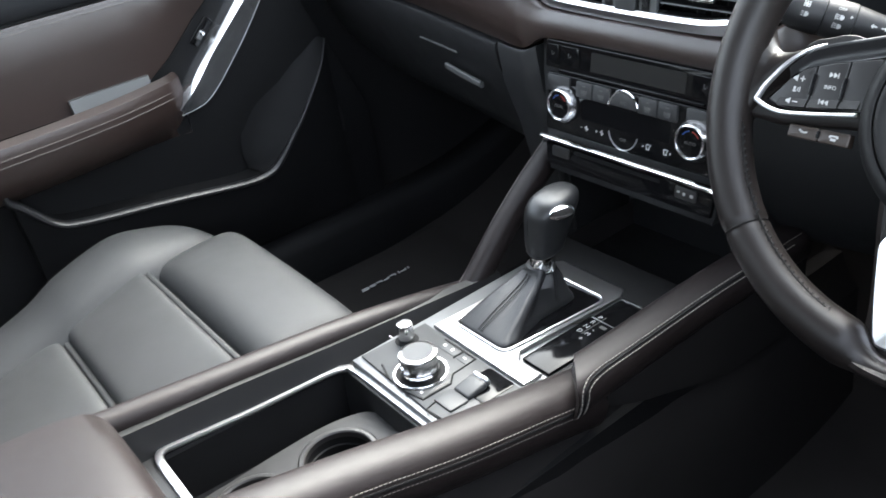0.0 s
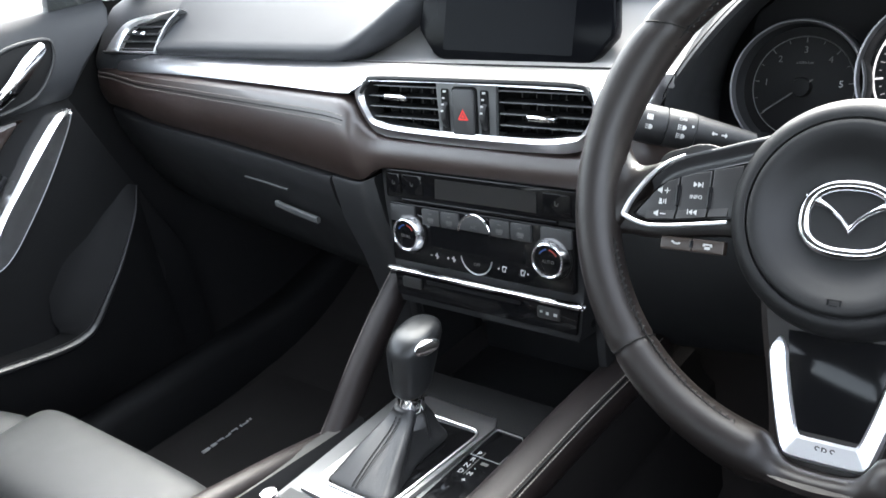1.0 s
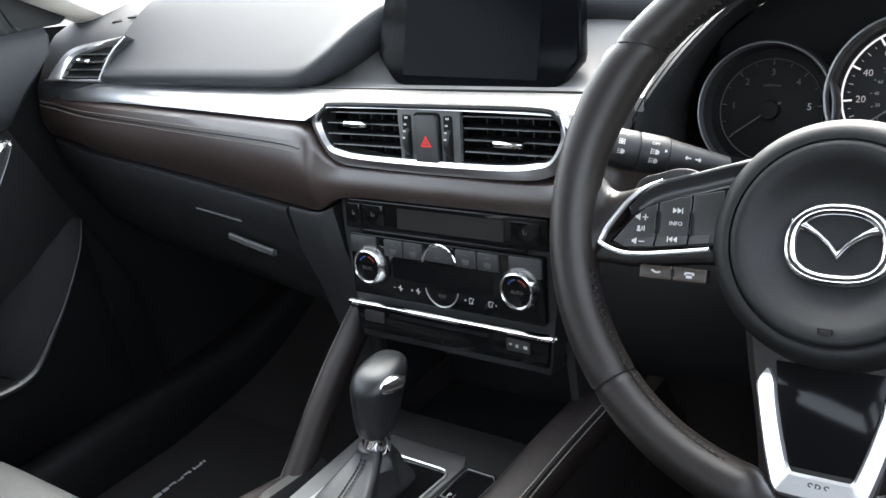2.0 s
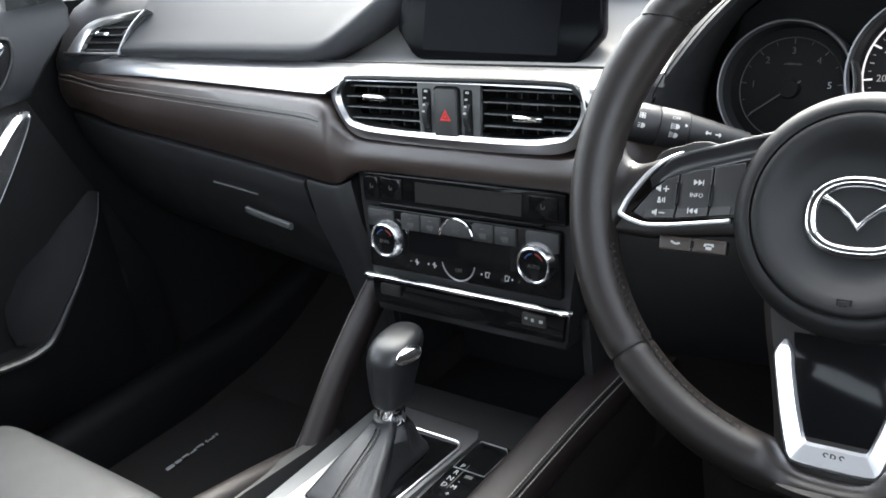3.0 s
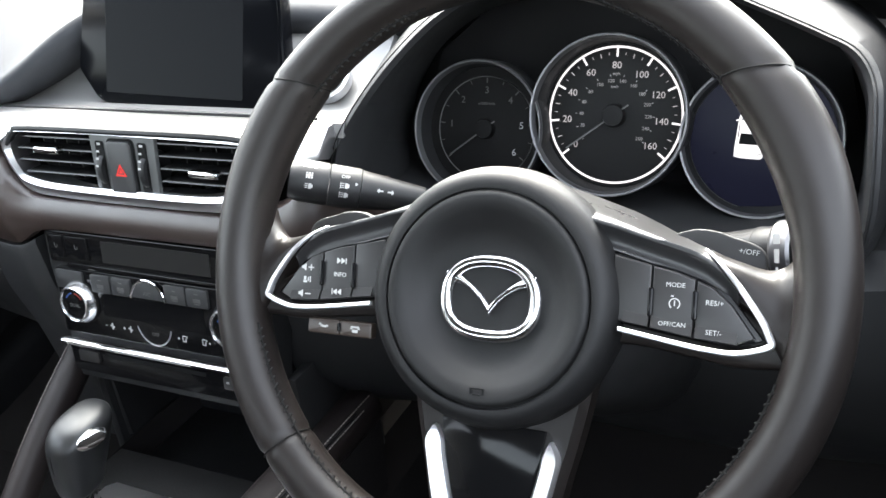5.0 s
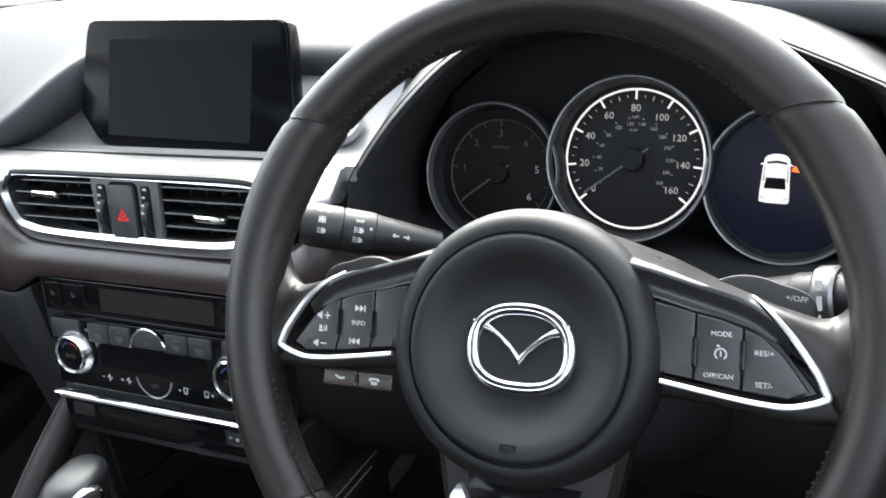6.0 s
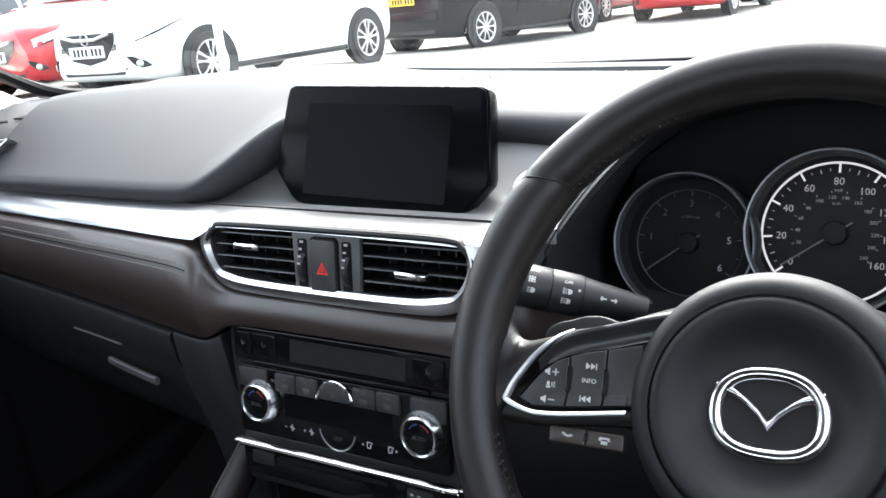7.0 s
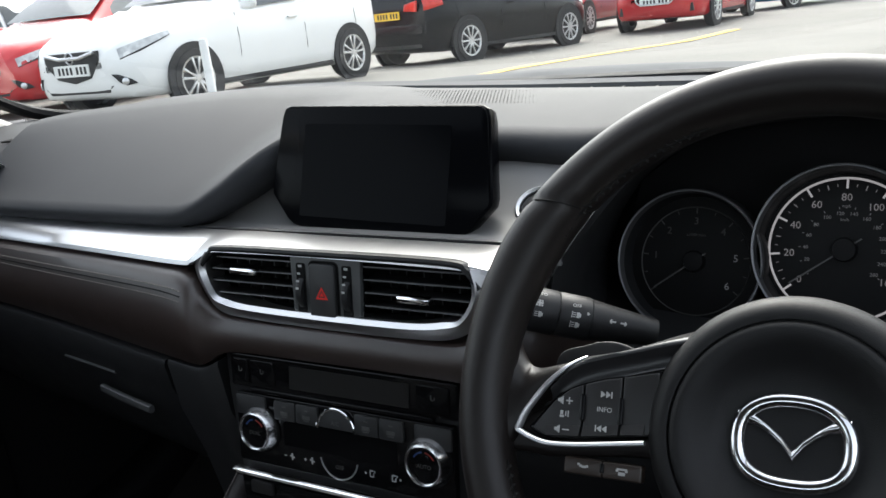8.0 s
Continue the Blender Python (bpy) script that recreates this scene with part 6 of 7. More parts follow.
part("tunnel_side", loft([[(x, y, z) for x, z in ((-0.105, 0.60), (-0.128, 0.58), (-0.146, 0.52), (-0.150, 0.45), (-0.155, 0.33), (-0.105, 0.33))] for y in (-0.1, 0.2, 0.45, 0.75, 0.95)]), TUNNEL, con)
# padded rails
LR = curve([(-0.122, 0.05, 0.662), (-0.121, 0.165, 0.650), (-0.118, 0.28, 0.637), (-0.116, 0.406, 0.622), (-0.114, 0.50, 0.606), (-0.115, 0.568, 0.590), (-0.116, 0.60, 0.580)], 40)
RR = curve([(0.108, 0.05, 0.698), (0.109, 0.165, 0.690), (0.112, 0.28, 0.666), (0.116, 0.38, 0.640), (0.119, 0.48, 0.619), (0.1212, 0.535, 0.607)], 36)
part("padded_rail", sweep([(x - 0.0040, y, z + 0.0020) for x, y, z in LR], ring(0.0150, 0.0160, 16, 2.3)), RAIL, con, "plum-black leather rail")
part("padded_rail", sweep(RR, [(a * (1.0 if b > 0 else 1.06), b if b > 0 else b * 1.5) for a, b in ring(0.025, 0.023, 20, 2.2)]), RAIL, con, "plum-black leather rail")
stitches([(x + 0.0238, y, z + 0.0078) for x, y, z in RR if y < 0.502], 0.0042, 0.0028, 0.0008, THREAD, con)
stitches([(x + 0.0262, y, z - 0.0006) for x, y, z in RR if y < 0.502], 0.0042, 0.0028, 0.0007, THREAD, con)
part("rail_seam", sweep([(x + 0.0250, y, z + 0.0036) for x, y, z in RR if y < 0.505], ring(0.0013, 0.0013, 6)), DEEP, con)
# knee pads rising to the dash
LK = curve([(-0.112, 0.560, 0.578), (-0.115, 0.592, 0.600), (-0.119, 0.64, 0.640), (-0.123, 0.69, 0.676), (-0.128, 0.74, 0.705)], 26)
part("knee_pad", sweep(LK, ring(0.014, 0.016, 14, 2.4)), RAIL, con, "plum-black leather knee pad")
stitches([(x - 0.0085, y - 0.004, z + 0.0138) for x, y, z in LK], 0.0042, 0.0028, 0.0008, THREAD, con)
RK = curve([(0.130, 0.533, 0.634), (0.131, 0.56, 0.6345), (0.1325, 0.62, 0.637), (0.1345, 0.68, 0.6395), (0.1375, 0.742, 0.641), (0.1415, 0.815, 0.643)], 42)
_rk = []
for k, (x, y, z) in enumerate(RK):
    f = max(0.0, 1 - k / 12)
    _rk.append([(x + a, y - f * 0.020 * (1 + a / 0.023) - f * 0.010 * max(0.0, -b / 0.02), z + (b if b > 0 else b * 0.95) - 0.004 * f * max(0.0, -b / 0.02)) for a, b in ring(0.023, 0.020, 24, 2.5)])
part("knee_pad", loft(_rk), RAIL, con, "plum-black leather knee pad", sharp=50)


def on_knee(k, deg, out=0.0006):
    c, n = math.cos(math.radians(deg)), math.sin(math.radians(deg))
    a = math.copysign(abs(c) ** 0.8, c) * (0.023 + out)
    b = math.copysign(abs(n) ** 0.8, n) * (0.020 + out)
    k0 = min(int(k), len(RK) - 2)
    x, y, z = (RK[k0][q] + (k - k0) * (RK[k0 + 1][q] - RK[k0][q]) for q in range(3))
    f = max(0.0, 1 - k / 12)
    d = f * max(0.0, -b / 0.02)
    return (x + a, y - f * 0.020 * (1 + a / 0.023) - 0.010 * d, z + (b if b > 0 else b * 0.95) - 0.004 * d)


def knee_line(start, deg, out):
    turn = [(start, -70), (start, -45), (start, -20), (start, 0), (start + 0.5, deg * 0.5), (start + 2, deg * 0.85), (start + 4.5, deg * 0.98)]
    return curve([on_knee(k, d, out) for k, d in curve(turn + [(k, deg) for k in range(int(start) + 8, 41, 4)], 70)], 110)


stitches(knee_line(0.8, 56, 0.0007), 0.0042, 0.0029, 0.0009, THREAD, con)
stitches(knee_line(2.2, 38, 0.0007), 0.0042, 0.0029, 0.0009, THREAD, con)
part("knee_seam", sweep(knee_line(1.5, 47, 0.0002), ring(0.0010, 0.0010, 6)), DEEP, con)
part("knee_side", loft([[(x + 0.010, y, z - 0.012), (x + 0.0190, y, z - 0.012), (x + 0.0185, y, z - 0.5 * d), (x + 0.014, y, z - d), (x + 0.004, y, z - d)] for x, y, z, d in ((x, y, z, float(np.interp(y, [0.53, 0.58, 0.70], [0.030, 0.055, 0.10]))) for x, y, z in RK)]), TUNNEL, con, "black side panel")
# inner walls beside the tray and plates
part("inner_wall", loft([[(-0.113, y, z + 0.006), (-0.1020, y, z + 0.005), (-0.095, y, zt - 0.004), (-0.113, y, zt - 0.004)] for y, z, zt in ((0.15, 0.648, 0.615), (0.28, 0.636, 0.609), (0.40, 0.622, 0.603), (0.5, 0.612, 0.60), (0.62, 0.60, 0.59))]), BLACK, con)
part("inner_wall", loft([[(0.088, y, z), (0.10, y, z), (0.10, y, zt - 0.03), (0.086, y, zt - 0.03)] for y, z, zt in ((0.15, 0.69, 0.61), (0.28, 0.666, 0.609), (0.40, 0.635, 0.603), (0.5, 0.615, 0.61), (0.70, 0.61, 0.60))]), BLACK, con)
# lid behind the tray
lid = part("armrest_lid", loft([[(x, y, z) for x, z in ((-0.128, zz - 0.05), (-0.130, zz - 0.02), (-0.115, zz - 0.004), (-0.06, zz + 0.003), (0.03, zz + 0.003), (0.08, zz - 0.004), (0.095, zz - 0.02), (0.09, zz - 0.05))] for y, zz in
                                curve([(0.180, 0.625), (0.179, 0.650), (0.171, 0.674), (0.150, 0.689), (0.08, 0.697), (-0.1, 0.70), (-0.25, 0.695)], 18)]), RAIL, con, "plum-black leather armrest lid")
# tray
part("tray", loft([[(-0.095, y, zt), (-0.097, y, zt - 0.002), (-0.093, y, zt - 0.06), (-0.085, y, zt - 0.068), (0.085, y, zt - 0.068), (0.092, y, zt - 0.06), (0.094, y, zt - 0.002), (0.12, y, zt - 0.01), (0.12, y, zt - 0.09), (-0.12, y, zt - 0.09), (-0.12, y, zt)] for y, zt in ((0.165, 0.617), (0.28, 0.609), (0.403, 0.601))]), DEEP, con, "open black tray", sharp=15)
part("tray_end", loft([[(x, 0.398, 0.601), (x, 0.41, 0.603), (x, 0.41, 0.53), (x, 0.392, 0.535)] for x in (-0.095, 0.1)]), BLACK, con)
part("tray_end", loft([[(x, 0.196, 0.619), (x, 0.183, 0.619), (x, 0.183, 0.53), (x, 0.204, 0.545)] for x in (-0.095, 0.1)]), BLACK, con)
part("chrome_edge", sweep(curve([(0.02, 0.197, 0.620), (-0.04, 0.197, 0.6205), (-0.083, 0.198, 0.6205), (-0.0955, 0.206, 0.6195), (-0.0965, 0.225, 0.6175), (-0.0965, 0.30, 0.609), (-0.0962, 0.375, 0.6035), (-0.092, 0.397, 0.602), (-0.080, 0.403, 0.6025), (-0.04, 0.404, 0.6035), (0.09, 0.404, 0.604)], 70),
                          ring(0.0042, 0.0030, 8, 3)), SATIN, con, "bright satin tray edge")
# cup holders in a raised plate
CUPS = ((-0.012, 0.336), (-0.016, 0.247))
_pe = curve([(-0.038, 0.397), (-0.049, 0.388), (-0.058, 0.365), (-0.062, 0.335), (-0.062, 0.290), (-0.061, 0.250), (-0.060, 0.205)], 24)
_pb = bmesh.new()
_out = [(x, y) for x, y in _pe] + [(0.088, 0.205), (0.088, 0.397)]
_loops = [_out] + [[(cx + 0.0335 * math.cos(2 * math.pi * k / 40), cy + 0.0335 * math.sin(2 * math.pi * k / 40)) for k in range(40)] for cx, cy in CUPS]
_edges = []
for k, lp in enumerate(_loops):
    vs = [_pb.verts.new((x, y, 0.5755)) for x, y in lp]
    _edges += [_pb.edges.new((vs[n], vs[(n + 1) % len(vs)])) for n in range(len(vs))]
    if k == 0:
        hi = [_pb.verts.new((x, y, 0.5755)) for x, y in lp]
        lo = [_pb.verts.new((x + 0.008, y, 0.545)) for x, y in lp]
        for n in range(len(vs)):
            _pb.faces.new((lo[n], lo[(n + 1) % len(vs)], hi[(n + 1) % len(vs)], hi[n]))
bmesh.ops.triangle_fill(_pb, use_beauty=True, edges=_edges)
bmesh.ops.recalc_face_normals(_pb, faces=_pb.faces[:])
part("cup_plate", _pb, BLACK, con, "raised black cup holder plate", sharp=20)
for cx, cy in CUPS:
    part("cup_holder", lathe([(0.0318, -0.004), (0.0325, 0.0012), (0.0338, 0.0026), (0.0375, 0.0024), (0.0395, 0.0008), (0.0400, -0.001)], pose(cx, cy, 0.5760), 48), BUTTON, con, "dark grey cup holder rim")
    part("cup_well", lathe([(0, -0.034), (0.0285, -0.034), (0.0300, -0.031), (0.0300, -0.0125), (0.0318, -0.0115), (0.0332, -0.003)], pose(cx, cy, 0.5760), 40), DEEP, con, "black cup well")
# silver gear plate
MP = Matrix(((1, 0, 0, 0), (0, 1, 0.02, 0.45), (0, -0.02, 1, zc(0.45)), (0, 0, 0, 1)))
part("silver_plate", prism([(-0.083, -0.045), (0.09, -0.045), (0.094, 0.235), (-0.090, 0.235)], MP, 0.03, 0.001, z0=-0.031), GREYMETAL, con, "satin grey plate")
part("tray_front", prism([(-0.092, 0.212), (0.095, 0.212), (0.095, 0.27), (-0.092, 0.27)], MP, 0.008, 0.003, z0=-0.006), RUBBER, con, "black raised edge before the recess")
def splay(pts):
    """Widen an outline towards the dashboard."""
    return [(x + (0.010 * max(0.0, y - 0.063) / 0.127 if x > -0.0105 else 0.0), y + 0.05 * max(0.0, y - 0.063)) for x, y in pts]


part("gear_surround", prism(splay([(-0.064, 0.0465), (0.079, 0.0440), (0.079, 0.0665), (0.048, 0.0665), (0.0365, 0.076), (0.0350, 0.203), (0.026, 0.216), (-0.053, 0.217), (-0.060, 0.209)]), MP, 0.0042, 0.0016, z0=0.0), SATIN, con, "bright silver gear surround")
_lip = splay(rounded(0.080, 0.127, 0.010, 5, -0.0105, 0.1265))
part("gear_lip", sweep([MP @ Vector((x, y, 0.0052)) for x, y in _lip], ring(0.0018, 0.0016, 8), closed=True), SATIN, con, "raised bright lip")
part("gear_well", prism(splay(rounded(0.078, 0.125, 0.010, 4, -0.0105, 0.1265)), MP, 0.0012, 0.0005, z0=0.0038), PIANO, con, "gloss black gear well")
# indicator panel
ind = part("gear_indicator", prism([(0.047, 0.071), (0.084, 0.071), (0.086, 0.205), (0.080, 0.212), (0.050, 0.212), (0.047, 0.205)], MP, 0.0035, 0.001, z0=0.0), PIANO, con, "gloss black gear indicator")
for txt, y in (("P", 0.1690), ("R", 0.1590), ("N", 0.1495), ("D", 0.1400)):
    words(txt, 0.0082, MP @ pose(0.0565, y, 0.0037, 0, 0, 0), INK, ind, "letter")
words("M", 0.0074, MP @ pose(0.0665, 0.1405, 0.0037), INK, ind, "letter")
words("+", 0.008, MP @ pose(0.0665, 0.1305, 0.0037), INK, ind, "letter")
words("-", 0.008, MP @ pose(0.0665, 0.1495, 0.0037), INK, ind, "letter")
bars([(0.0615, 0.155, 0.0010, 0.036), (0.0625, 0.1405, 0.002, 0.001), (0.071, 0.158, 0.008, 0.004)], MP @ pose(0, 0, 0.0036), DIMINK, ind)
part("ring", sweep([MP @ Vector((x, y, 0.0036)) for x, y in [(0.049, 0.165), (0.083, 0.165), (0.0845, 0.203), (0.079, 0.209), (0.051, 0.209), (0.049, 0.203)]], ring(0.0006, 0.0006, 6), closed=True), SATIN, ind)

# controller keys
kp = thing("controller_keys", "grey key panel round the rotary controller", "control panel", (-0.01, 0.45, 0.614))
part("plate", prism([(-0.078, -0.036), (0.036, -0.040), (0.08, -0.036), (0.082, 0.040), (-0.076, 0.044)], MP, 0.0022, 0.0008, z0=0.0), PLATEGREY, kp, "satin grey key plate")
_hex = [(-0.0495, -0.0300), (-0.0250, -0.0385), (0.0000, -0.0395), (0.0255, -0.0345), (0.0260, -0.0015), (0.0156, 0.0090), (0.0140, 0.0390), (-0.0350, 0.0395)]
part("key", prism([(-0.0440, -0.0270), (-0.0240, -0.0365), (0.0000, -0.0375), (0.0238, -0.0328), (0.0240, -0.0020), (0.0150, 0.0075), (-0.0300, 0.0080)], MP, 0.0008, 0.0004, z0=0.0020), PLATEGREY, kp)
part("key", prism([(-0.0035, 0.0270), (0.0140, 0.0265), (0.0128, 0.0378), (-0.0030, 0.0380)], MP, 0.0008, 0.0004, z0=0.0020), PLATEGREY, kp)
part("key", prism([(-0.0330, 0.0270), (-0.0060, 0.0268), (-0.0055, 0.0380), (-0.0330, 0.0383)], MP, 0.0008, 0.0004, z0=0.0020), PLATEGREY, kp)
for line in (_hex[:2], _hex[2:], [(-0.0045, 0.0255), (-0.0040, 0.0390)], [(0.0850, -0.0410), (0.0390, -0.0410), (0.0365, -0.030), (0.0355, 0.006)]):
    part("groove", sweep([MP @ Vector((x, y, 0.0024)) for x, y in line], ring(0.0011, 0.0009, 6)), DEEP, kp, "black gap between keys")
for rect in ((-0.0270, 0.0330, 0.0040, 0.0032), (-0.0150, 0.0330, 0.0032, 0.0036), (0.0050, 0.0325, 0.0050, 0.0016), (-0.0400, -0.0100, 0.0020, 0.0022), (0.0160, -0.0290, 0.0034, 0.0028)):
    bars([rect], MP @ pose(0, 0, 0.0029), INK, kp)
rc = thing("rotary_controller", "faceted chrome rotary controller with a silver cap", "rotary knob", (-0.014, 0.442, 0.616))
MR = MP @ pose(-0.0085, -0.0115, 0.0022)
part("base_ring", lathe([(0.0240, 0.0), (0.0250, 0.0026), (0.0270, 0.0026), (0.0278, 0.0)], MR, 48), CHROME, rc, "chrome base ring")
part("base", lathe([(0, 0.001), (0.0242, 0.001)], MR, 40), DEEP, rc)
part("knob", lathe([(0.0175, 0.001), (0.0192, 0.003), (0.0192, 0.0058), (0.0182, 0.0072), (0.0190, 0.0205), (0.0198, 0.0215), (0.0198, 0.0240), (0.0190, 0.0256), (0.0152, 0.0264)], MR, 16), KNOBMETAL, rc, "faceted chrome knob", sharp=8)
part("cap", lathe([(0, 0.0268), (0.0148, 0.0268), (0.0154, 0.0258)], MR, 40), WEATHERED, rc, "satin grey cap", sharp=10)
vk = thing("volume_knob", "small chrome volume knob", "knob", (-0.068, 0.464, 0.616))
MVK = MP @ pose(-0.064, 0.0115, 0.0022)
part("base", lathe([(0, 0.0008), (0.0125, 0.0008)], MVK, 28), DEEP, vk)
part("knob", lathe([(0.0080, 0.001), (0.0086, 0.004), (0.0086, 0.0195), (0.0078, 0.0215), (0.0060, 0.0218), (0.0, 0.0214)], MVK, 20), KNOBMETAL, vk, "ribbed chrome knob")
for rect in ((-0.018, -0.008, 0.006, 0.0014), (0.016, 0.006, 0.006, 0.0014), (0.014, 0.009, 0.004, 0.001)):
    bars([rect], MVK @ pose(0, 0, 0.0003), INK, vk)
pb = thing("parking_brake_switch", "silver parking brake switch in a gloss black recess", "switch", (0.05, 0.467, 0.614))
part("recess", prism(rounded(0.038, 0.040, 0.004, 3, 0.053, 0.020), MP, 0.003, 0.001, z0=0.0), PIANO, pb)
part("lever", box(0.022, 0.024, 0.008, MP @ pose(0.047, 0.006, 0.0050, 10, 0, 0), 0.0025, 3), PLATEGREY, pb, "satin grey lever")
part("lever_tip", box(0.021, 0.006, 0.009, MP @ pose(0.047, 0.0195, 0.0078, 10, 0, 0), 0.0028, 3), SATIN, pb, "bright silver lever tip")
part("key", prism(rounded(0.026, 0.022, 0.002, 3, 0.046, -0.017), MP, 0.004, 0.001, z0=0.0005), PLATEGREY, pb)

# ---- gear lever ----
gl = thing("gear_lever", "black leather gear lever with chrome button and stitched boot", "gear lever", (-0.012, 0.59, 0.617))
# boot: folds rise from a square foot to the neck
_bt = []
for z, cx, cy, w, d, pw in curve([(0.6165, -0.0105, 0.576, 0.0385, 0.0612, 8.0), (0.6205, -0.0105, 0.576, 0.0380, 0.0606, 7.0), (0.6265, -0.0108, 0.580, 0.0335, 0.0530, 5.5), (0.634, -0.0112, 0.587, 0.0285, 0.0435, 4.6), (0.642, -0.0116, 0.5955, 0.0225, 0.0330, 3.8), (0.649, -0.0120, 0.602, 0.0175, 0.0225, 3.0), (0.655, -0.0120, 0.605, 0.0150, 0.0170, 2.4), (0.660, -0.0120, 0.606, 0.0142, 0.0152, 2.0)], 30):
    row = []
    f = (z - 0.6165) / 0.0435
    g = math.sin(math.pi * min(1.0, max(0.0, f))) ** 0.8
    for i, (a, b) in enumerate(ring(w, d, 72, pw)):
        t = math.atan2(b / d, a / w)
        bend = lambda t0, wd: math.exp(-(((t - t0 + math.pi) % (2 * math.pi) - math.pi) / wd) ** 2)
        fold = 1 + g * (-0.42 * bend(-0.24 + 0.35 * f, 0.20) + 0.11 * bend(-0.80, 0.11) + 0.08 * bend(0.22, 0.16) - 0.16 * bend(0.62, 0.18) - 0.12 * bend(2.9, 0.3) + 0.05 * bend(-2.35, 0.12) - 0.05 * bend(-1.25, 0.2))
        inset = 1 - 0.34 * (1 - f) ** 0.7 * float(np.interp(t, [-0.62, -0.35, 0.1, 1.2, 1.75, 2.1], [0.0, 0.75, 1.0, 0.8, 0.55, 0.0]))
        row.append((cx + a * fold * inset, cy + b * fold * (0.5 + 0.5 * inset), z + 0.0016 * g * math.sin(3 * t + 4 * f)))
    _bt.append(row)
part("boot", loft(_bt), BOOT, gl, "creased black leather boot", sharp=80)
_mid = []
for r in _bt:
    cx, cy = sum(p[0] for p in r) / 72, sum(p[1] for p in r) / 72
    rear = sorted((p for p in r if p[1] < cy), key=lambda p: p[0])
    _mid.append((cx + 0.0015, *(float(np.interp(cx + 0.0015, [p[0] for p in rear], [p[q] for p in rear])) for q in (1, 2))))
for k in (-0.0022, 0.0022):
    stitches([(p[0] + k, p[1] - 0.0005, p[2] + 0.0008) for p in _mid[4:26]], 0.0036, 0.0026, 0.0008, RUBBER, gl)
part("collar", lathe([(0.0135, 0.0), (0.0140, 0.002), (0.0128, 0.013), (0.0130, 0.026), (0.0120, 0.028)], pose(-0.0105, 0.6065, 0.654, -8, 6, 0), 28), CHROME, gl, "chrome collar")
kb = []
for z, cx, cy, w, d in curve([(0.674, -0.0078, 0.6100, 0.0150, 0.0160), (0.678, -0.0074, 0.6108, 0.0172, 0.0190), (0.688, -0.0068, 0.6125, 0.0188, 0.0215), (0.700, -0.0062, 0.616, 0.0203, 0.0245), (0.714, -0.0056, 0.620, 0.0216, 0.0275), (0.724, -0.0052, 0.6235, 0.0221, 0.0288), (0.7315, -0.0050, 0.6260, 0.0198, 0.0258), (0.7355, -0.0050, 0.6270, 0.0150, 0.0195), (0.7372, -0.0050, 0.6275, 0.0075, 0.0095)], 30):
    kb.append([(cx + a, cy + b, z + 0.10 * b) for a, b in ring(w, d, 32, 2.5)])
kn = part("knob", loft(kb), KNOBSKIN, gl, "black leather knob", sharp=70)
part("chrome_button", loft([[Vector((0.0112, 0.6190, 0.7235)) + Vector((0.80, -0.58, 0.15)) * h + Vector((0.55, 0.80, 0.18)) * a * f + Vector((-0.2, -0.05, 0.98)) * b * f for a, b in ring(0.0140, 0.0074, 20)] for h, f in ((0.004, 1.0), (0.0080, 0.98), (0.0100, 0.85), (0.0110, 0.5))]), CHROME, kn, "chrome release button")
part("knob_seam", sweep([(cx - 0.2 * w, cy - 0.985 * d + 0.0004, z - 0.0985 * d) for z, cx, cy, w, d in curve([(0.680, -0.0074, 0.6108, 0.0158, 0.0175), (0.700, -0.0062, 0.616, 0.0203, 0.0245), (0.714, -0.0056, 0.620, 0.0220, 0.0280), (0.724, -0.0052, 0.6235, 0.0221, 0.0288)], 16)], ring(0.0005, 0.0005, 6)), RUBBER, kn, "sewn seam down the knob")

# ---- passenger door ----
door = thing("passenger_door", "black and dark brown passenger door with chrome pull handle", "car door", (-0.72, 0.3, 0.4))


def door_edge(z):
    """How far ahead the door reaches at a height: its edge leans back below the dashboard's end."""
    return float(np.interp(z, [0.42, 0.60, 0.70, 0.80, 0.895, 0.916, 0.947, 0.970, 0.990, 1.02], [0.850, 0.845, 0.80, 0.76, 0.722, 0.733, 0.757, 0.790, 0.817, 0.822]))


def door_skin(rows, ys, round_off=0.008):
    secs = [[(x, y, z) for x, z in rows] for y in ys]
    secs.append([(x, door_edge(z) - round_off, z) for x, z in rows])
    secs.append([(x - round_off * 0.3, door_edge(z) - round_off * 0.25, z) for x, z in rows])
    secs.append([(x - round_off, door_edge(z), z) for x, z in rows])
    return loft(secs)


part("upper_panel", door_skin([(-0.80, 1.0), (-0.735, 1.021), (-0.712, 1.018), (-0.700, 1.006), (-0.691, 0.985), (-0.687, 0.96), (-0.687, 0.94), (-0.692, 0.92), (-0.700, 0.905), (-0.72, 0.895), (-0.80, 0.895)], (-0.35, 0.0, 0.4, 0.6, 0.68)), PAD, door, "black upper panel", sharp=60)
part("lower_panel", door_skin([(-0.80, 0.90), (-0.712, 0.90), (-0.709, 0.80), (-0.708, 0.70), (-0.715, 0.60), (-0.722, 0.42), (-0.80, 0.38)], (-0.35, 0.0, 0.4, 0.6, 0.68)), DEEP, door, "black lower panel")
part("mirror_triangle", prism([(0.735, 1.016), (0.742, 1.05), (0.756, 1.13), (0.778, 1.10), (0.835, 1.055), (0.868, 1.026), (0.85, 1.016)], Matrix(((0, 0, 1, -0.728), (1, 0, 0, 0), (0, 1, 0, 0), (0, 0, 0, 1))), 0.014, 0.004), HOOD, door, "dark triangular panel at the mirror")
